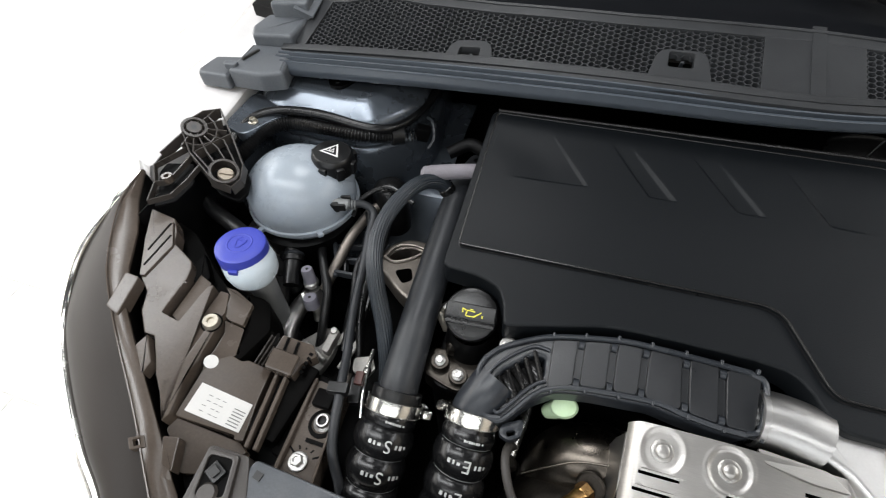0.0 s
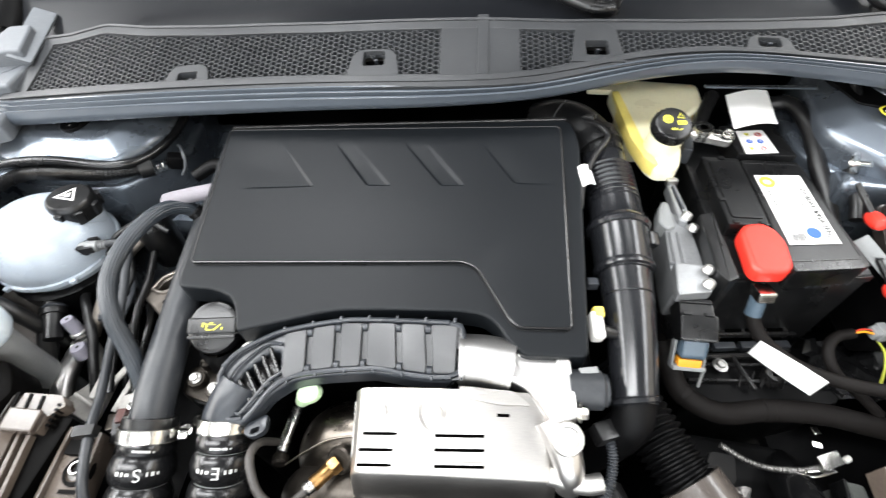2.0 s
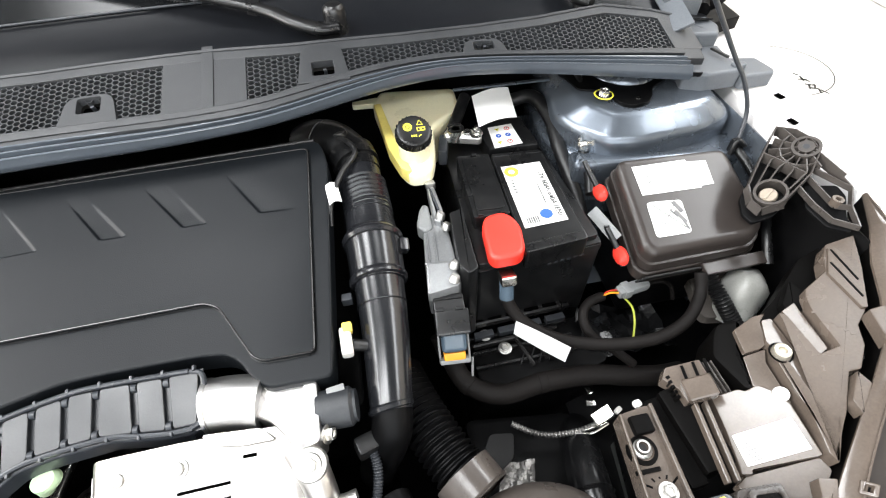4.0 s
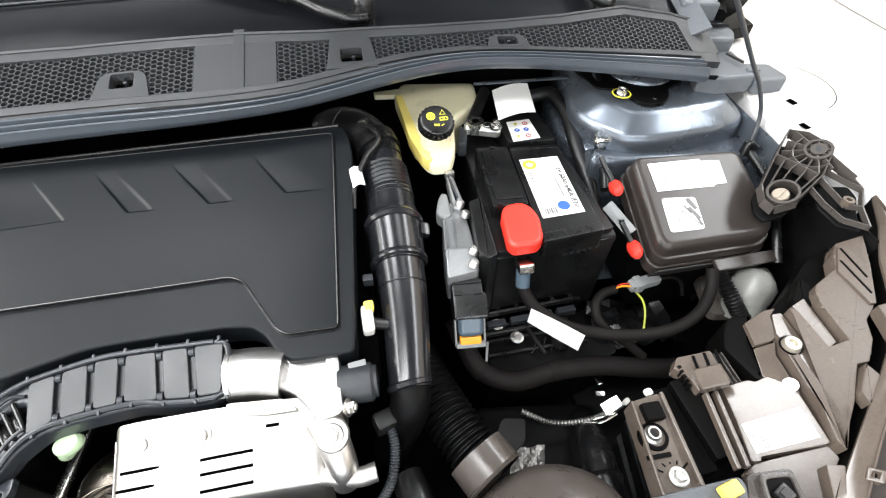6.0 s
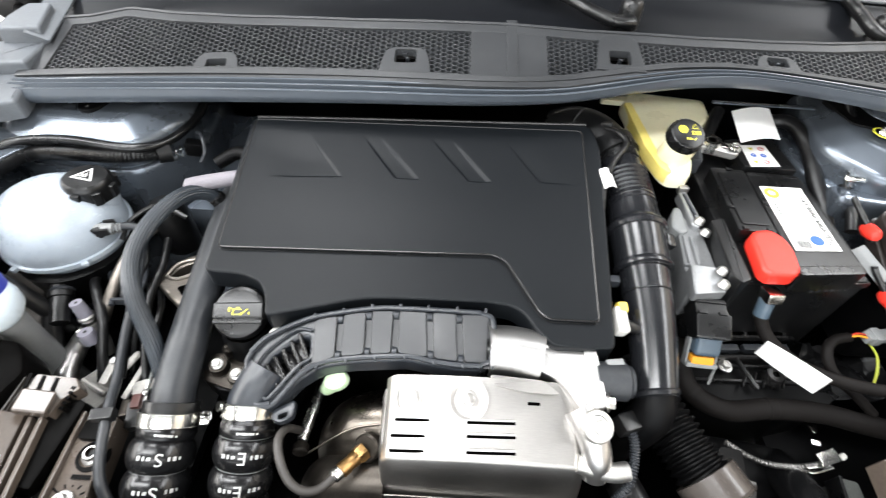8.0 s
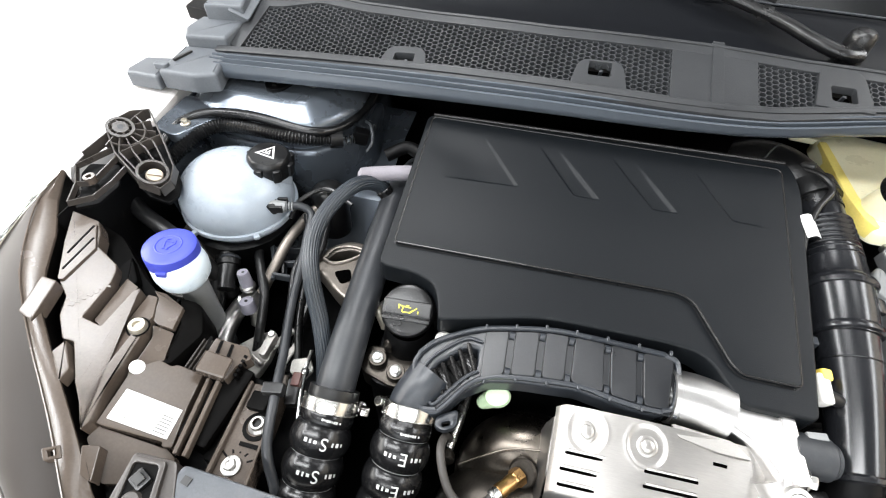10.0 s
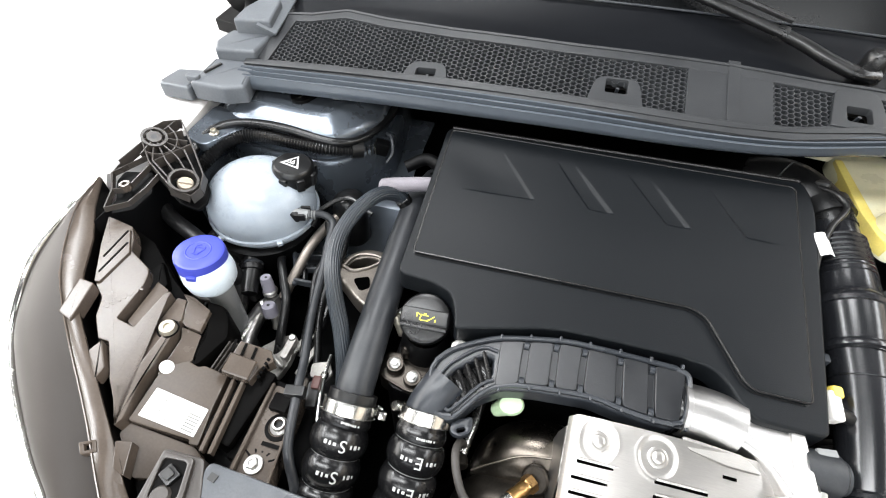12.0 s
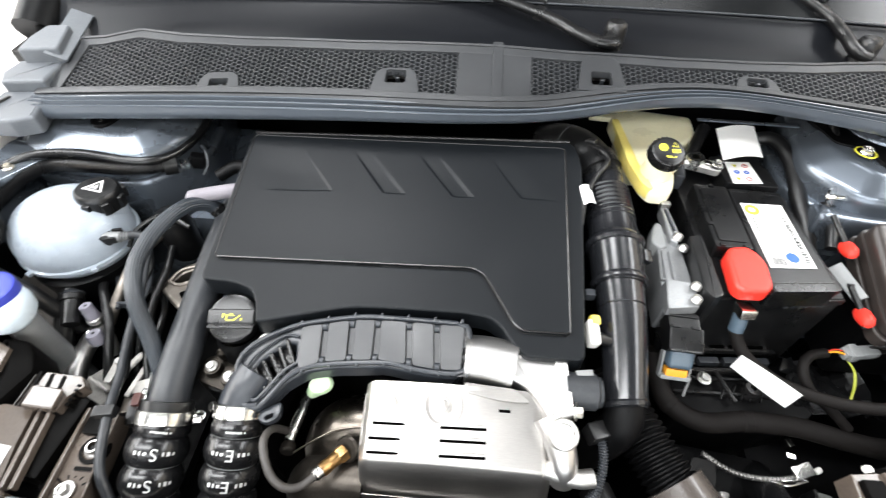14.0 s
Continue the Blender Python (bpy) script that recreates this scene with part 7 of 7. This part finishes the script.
wr = thing("crumpled_black_film", "crumpled glossy black film wrap under the cables", "film")
rw = random.Random(31)
bm = sheet([[(.425 + .13 * u + rw.uniform(-.004, .004), .085 + .085 * v + .01 * u + rw.uniform(-.004, .004), .722 + .018 * math.sin(4 * u + 2 * v) + rw.uniform(-.009, .009)) for u in [i / 11 for i in range(12)]] for v in [j / 8 for j in range(9)]])
part("film", thick(bm, .0008), HOSEGLOSS, wr, sharp=15)
hs = thing("wiring_harness", "thick taped black wiring harness across the gearbox", "wiring")
part("harness", tube([(.226, .135, .79), (.236, .110, .765), (.252, .082, .745), (.292, .062, .74), (.346, .066, .742), (.408, .064, .742), (.46, .052, .742), (.50, .048, .735), (.54, .055, .715)], .0130, 16), TAPE, hs)
for p_, d_ in (((.346, .066, .742), (1, .02, 0)), ((.252, .082, .745), (.6, -.75, -.1))):
    part("tape_joint", lathe([(.0128, -.006), (.0136, -.005), (.0136, .005), (.0128, .006)], 22, along(p_, d_), cap=False), TAPE, hs)
gb = thing("gearbox_casing", "black gearbox casing with pale bolts", "gearbox")
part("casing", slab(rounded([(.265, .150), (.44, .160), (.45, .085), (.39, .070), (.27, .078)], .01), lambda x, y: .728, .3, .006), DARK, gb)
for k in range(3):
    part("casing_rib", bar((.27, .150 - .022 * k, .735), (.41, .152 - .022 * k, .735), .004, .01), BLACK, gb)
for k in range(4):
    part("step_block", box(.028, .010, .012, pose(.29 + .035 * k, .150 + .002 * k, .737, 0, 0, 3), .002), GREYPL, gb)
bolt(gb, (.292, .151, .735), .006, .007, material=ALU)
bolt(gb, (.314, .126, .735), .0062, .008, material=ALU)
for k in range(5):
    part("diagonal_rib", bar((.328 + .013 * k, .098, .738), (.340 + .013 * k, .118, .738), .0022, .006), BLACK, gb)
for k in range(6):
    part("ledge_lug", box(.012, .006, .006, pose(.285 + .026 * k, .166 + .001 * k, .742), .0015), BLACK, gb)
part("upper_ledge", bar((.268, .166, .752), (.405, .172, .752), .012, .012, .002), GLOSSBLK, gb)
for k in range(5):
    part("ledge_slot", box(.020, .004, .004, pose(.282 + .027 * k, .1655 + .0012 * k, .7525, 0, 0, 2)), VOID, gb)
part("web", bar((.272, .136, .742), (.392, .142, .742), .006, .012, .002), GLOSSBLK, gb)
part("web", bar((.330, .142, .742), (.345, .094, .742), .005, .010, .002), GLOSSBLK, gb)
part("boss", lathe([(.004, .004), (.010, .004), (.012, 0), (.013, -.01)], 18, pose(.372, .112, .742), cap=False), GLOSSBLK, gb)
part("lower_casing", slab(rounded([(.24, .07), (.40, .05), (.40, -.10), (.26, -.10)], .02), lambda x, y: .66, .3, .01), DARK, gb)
cl = thing("bright_bracket_clips", "small bright metal clips beside the radiator", "clip")
for p_, r_, q_ in (((.414, .019, .716), (.030, .016, .003), 20), ((.408, .052, .720), (.008, .010, .004), 15), ((.405, .036, .717), (.012, .007, .003), -10), ((.401, .008, .710), (.034, .003, .004), 8)):
    part("clip", box(*r_, pose(*p_, 8, 6, q_), .001), CHROME, cl)
part("wire", tube([(.372, .010, .70), (.395, .004, .704), (.420, .010, .708)], .0018, 8), CHROME, cl)
mesh_h = thing("silver_meshed_hose", "silver braided hose low beside the air box", "hose")
part("hose", corrugated([(.300, .036, .702), (.325, .020, .700), (.350, .012, .70), (.385, .011, .70), (.415, .016, .702), (.432, .022, .703)], .0042, .0045, .0016, 10), BRAIDMETAL, mesh_h)
part("white_scrap", box(.012, .007, .006, pose(.440, .024, .706, 20, 10, 30), .003), WHITEPL, mesh_h)
part("white_scrap_end", box(.010, .009, .008, pose(.425, -.002, .80, 0, 0, 10), .004), WHITEPL, mesh_h)
bag = thing("crumpled_film_cover", "crumpled grey film cover behind the headlamp", "film cover")
bm = lathe([(.001, .030), (.012, .028), (.021, .020), (.026, .008), (.027, -.008), (.025, -.024), (.026, -.045)], 30, pose(.628, .112, .800, -25, 15, 0))
rc_ = random.Random(8)
for v in bm.verts:
    a = math.atan2(v.co.y - .112, v.co.x - .628)
    k = .0020 * math.sin(4 * a + 60 * v.co.z) + .0009 * math.sin(9 * a - 120 * v.co.z) + rc_.uniform(-.0002, .0002)
    v.co += Vector((math.cos(a) * k, math.sin(a) * k, rc_.uniform(-.0003, .0003)))
part("film", bm, FILM, bag, sharp=60)
part("tie", lathe([(.026, -.002), (.0285, .0), (.026, .002)], 26, pose(.628, .112, .785, -25, 15, 0), cap=False), CONGREY, bag)
cor = thing("corrugated_conduit", "thin black corrugated conduit under the fuse box", "hose")
part("hose", corrugated([(.588, .160, .82), (.585, .13, .815), (.592, .10, .80), (.61, .07, .77)], .011, .0045, .003), RUBBER, cor)
sp = thing("fuse_box_support", "black support frame under the fuse box", "support")
part("support", box(.14, .10, .10, pose(.565, .21, .765), .01), DARK, sp)
for k in range(4):
    part("louvre", bar((.485, .128 + .004 * k, .848 - .008 * k), (.56, .130 + .004 * k, .846 - .008 * k), .003, .003), BLACK, sp)

# wiring by the turbo
tw = thing("turbo_wiring", "black wires and small plugs beside the turbocharger", "wiring")
part("corrugated_wire", corrugated([(.128, .012, .83), (.135, -.015, .815), (.128, -.045, .80), (.11, -.065, .78)], .0055, .003, .0015, 10), GREYPL, tw)
part("plug", box(.024, .020, .020, pose(.128, .005, .825, 0, 10, 20), .004), BLACK, tw)
part("stub_hose", tube([(.142, -.03, .74), (.150, -.06, .745), (.152, -.10, .74)], .019, 18), RUBBER, tw)
part("hose_ring", lathe([(.019, -.002), (.021, 0), (.019, .002)], 24, along((.152, -.075, .744), (0, -1, 0)), cap=False), GREYPL, tw)

# ---------- bonnet stay ----------
stay = thing("bonnet_stay", "thin dark steel bonnet stay rod standing on the wing", "stay rod")
part("rod", tube([(.668, .272, .905), (.684, .298, .940), (.662, .305, .985), (.618, .300, 1.035), (.49, .29, 1.19), (.34, .28, 1.38)], .0028, 12, 5), GREYPL, stay)
part("holder", box(.014, .014, .020, pose(.668, .272, .906), .003), BLACK, stay)
part("clip", tube([(.656, .264, .90), (.662, .268, .918), (.674, .264, .912)], .0035, 10), BLACK, stay)
sw = thing("inner_wing_wire", "thin black wire along the inner wing", "cable")
part("wire", tube([(.668, .27, .905), (.672, .22, .89), (.668, .18, .87), (.655, .15, .86), (.648, .12, .84)], .006, 10), BLACK, sw)


# ---------- floor tiles ----------
TW, TD = .654, .327
proto = box(TW - .004, TD - .004, .01, None, .0012, 1)
tile_mesh = bpy.data.meshes.new("floor_tile")
proto.to_mesh(tile_mesh)
tile_mesh.materials.append(FLOORM)
rest = bmesh.new()
count = 0
cells = []
iy = 0
y = .253 - TD / 2 - TD * 14
while y < Y1 - .1:
    x = -4.27 + (TW / 2 if iy % 2 else 0)
    while x < X1 - .2:
        if y > Y0 + .1:
            cells.append((x, y))
        x += TW
    y += TD
    iy += 1
cells.sort(key=lambda c: abs(c[0]) * .8 + abs(c[1] - .8))
for x, y in cells:
    if count < 290:
        ob = new("floor_tile", tile_mesh)
        ob.location = (x, y, -.003)
        ob.parent = floor
        count += 1
    else:
        join(rest, box(TW - .004, TD - .004, .01, Matrix.Translation((x, y, -.003))))
tagged(part("outer_floor_tiles", rest, FLOORM, floor), kind="stuff")
# round printed mark on the floor
mark = thing("floor_emblem", "thin dark printed ring with short bars on the white floor", "floor marking")
part("ring", lathe([(.248, .0025), (.248, .0032), (.2425, .0032), (.2425, .0025)], 72, pose(2.310, 1.745, 0), cap=False), INK, mark)
for bx, by, br in ((2.325, 1.700, 20), (2.345, 1.690, 65), (2.352, 1.640, 15), (2.362, 1.622, 60), (2.350, 1.632, 100), (2.340, 1.566, 0), (2.366, 1.560, 0), (2.353, 1.545, 90), (2.353, 1.580, 90), (2.362, 1.520, 10), (2.380, 1.508, 50)):
    part("printed_bar", box(.009, .044, .001, pose(bx, by, .003, 0, 0, br - 30)), INK, mark)
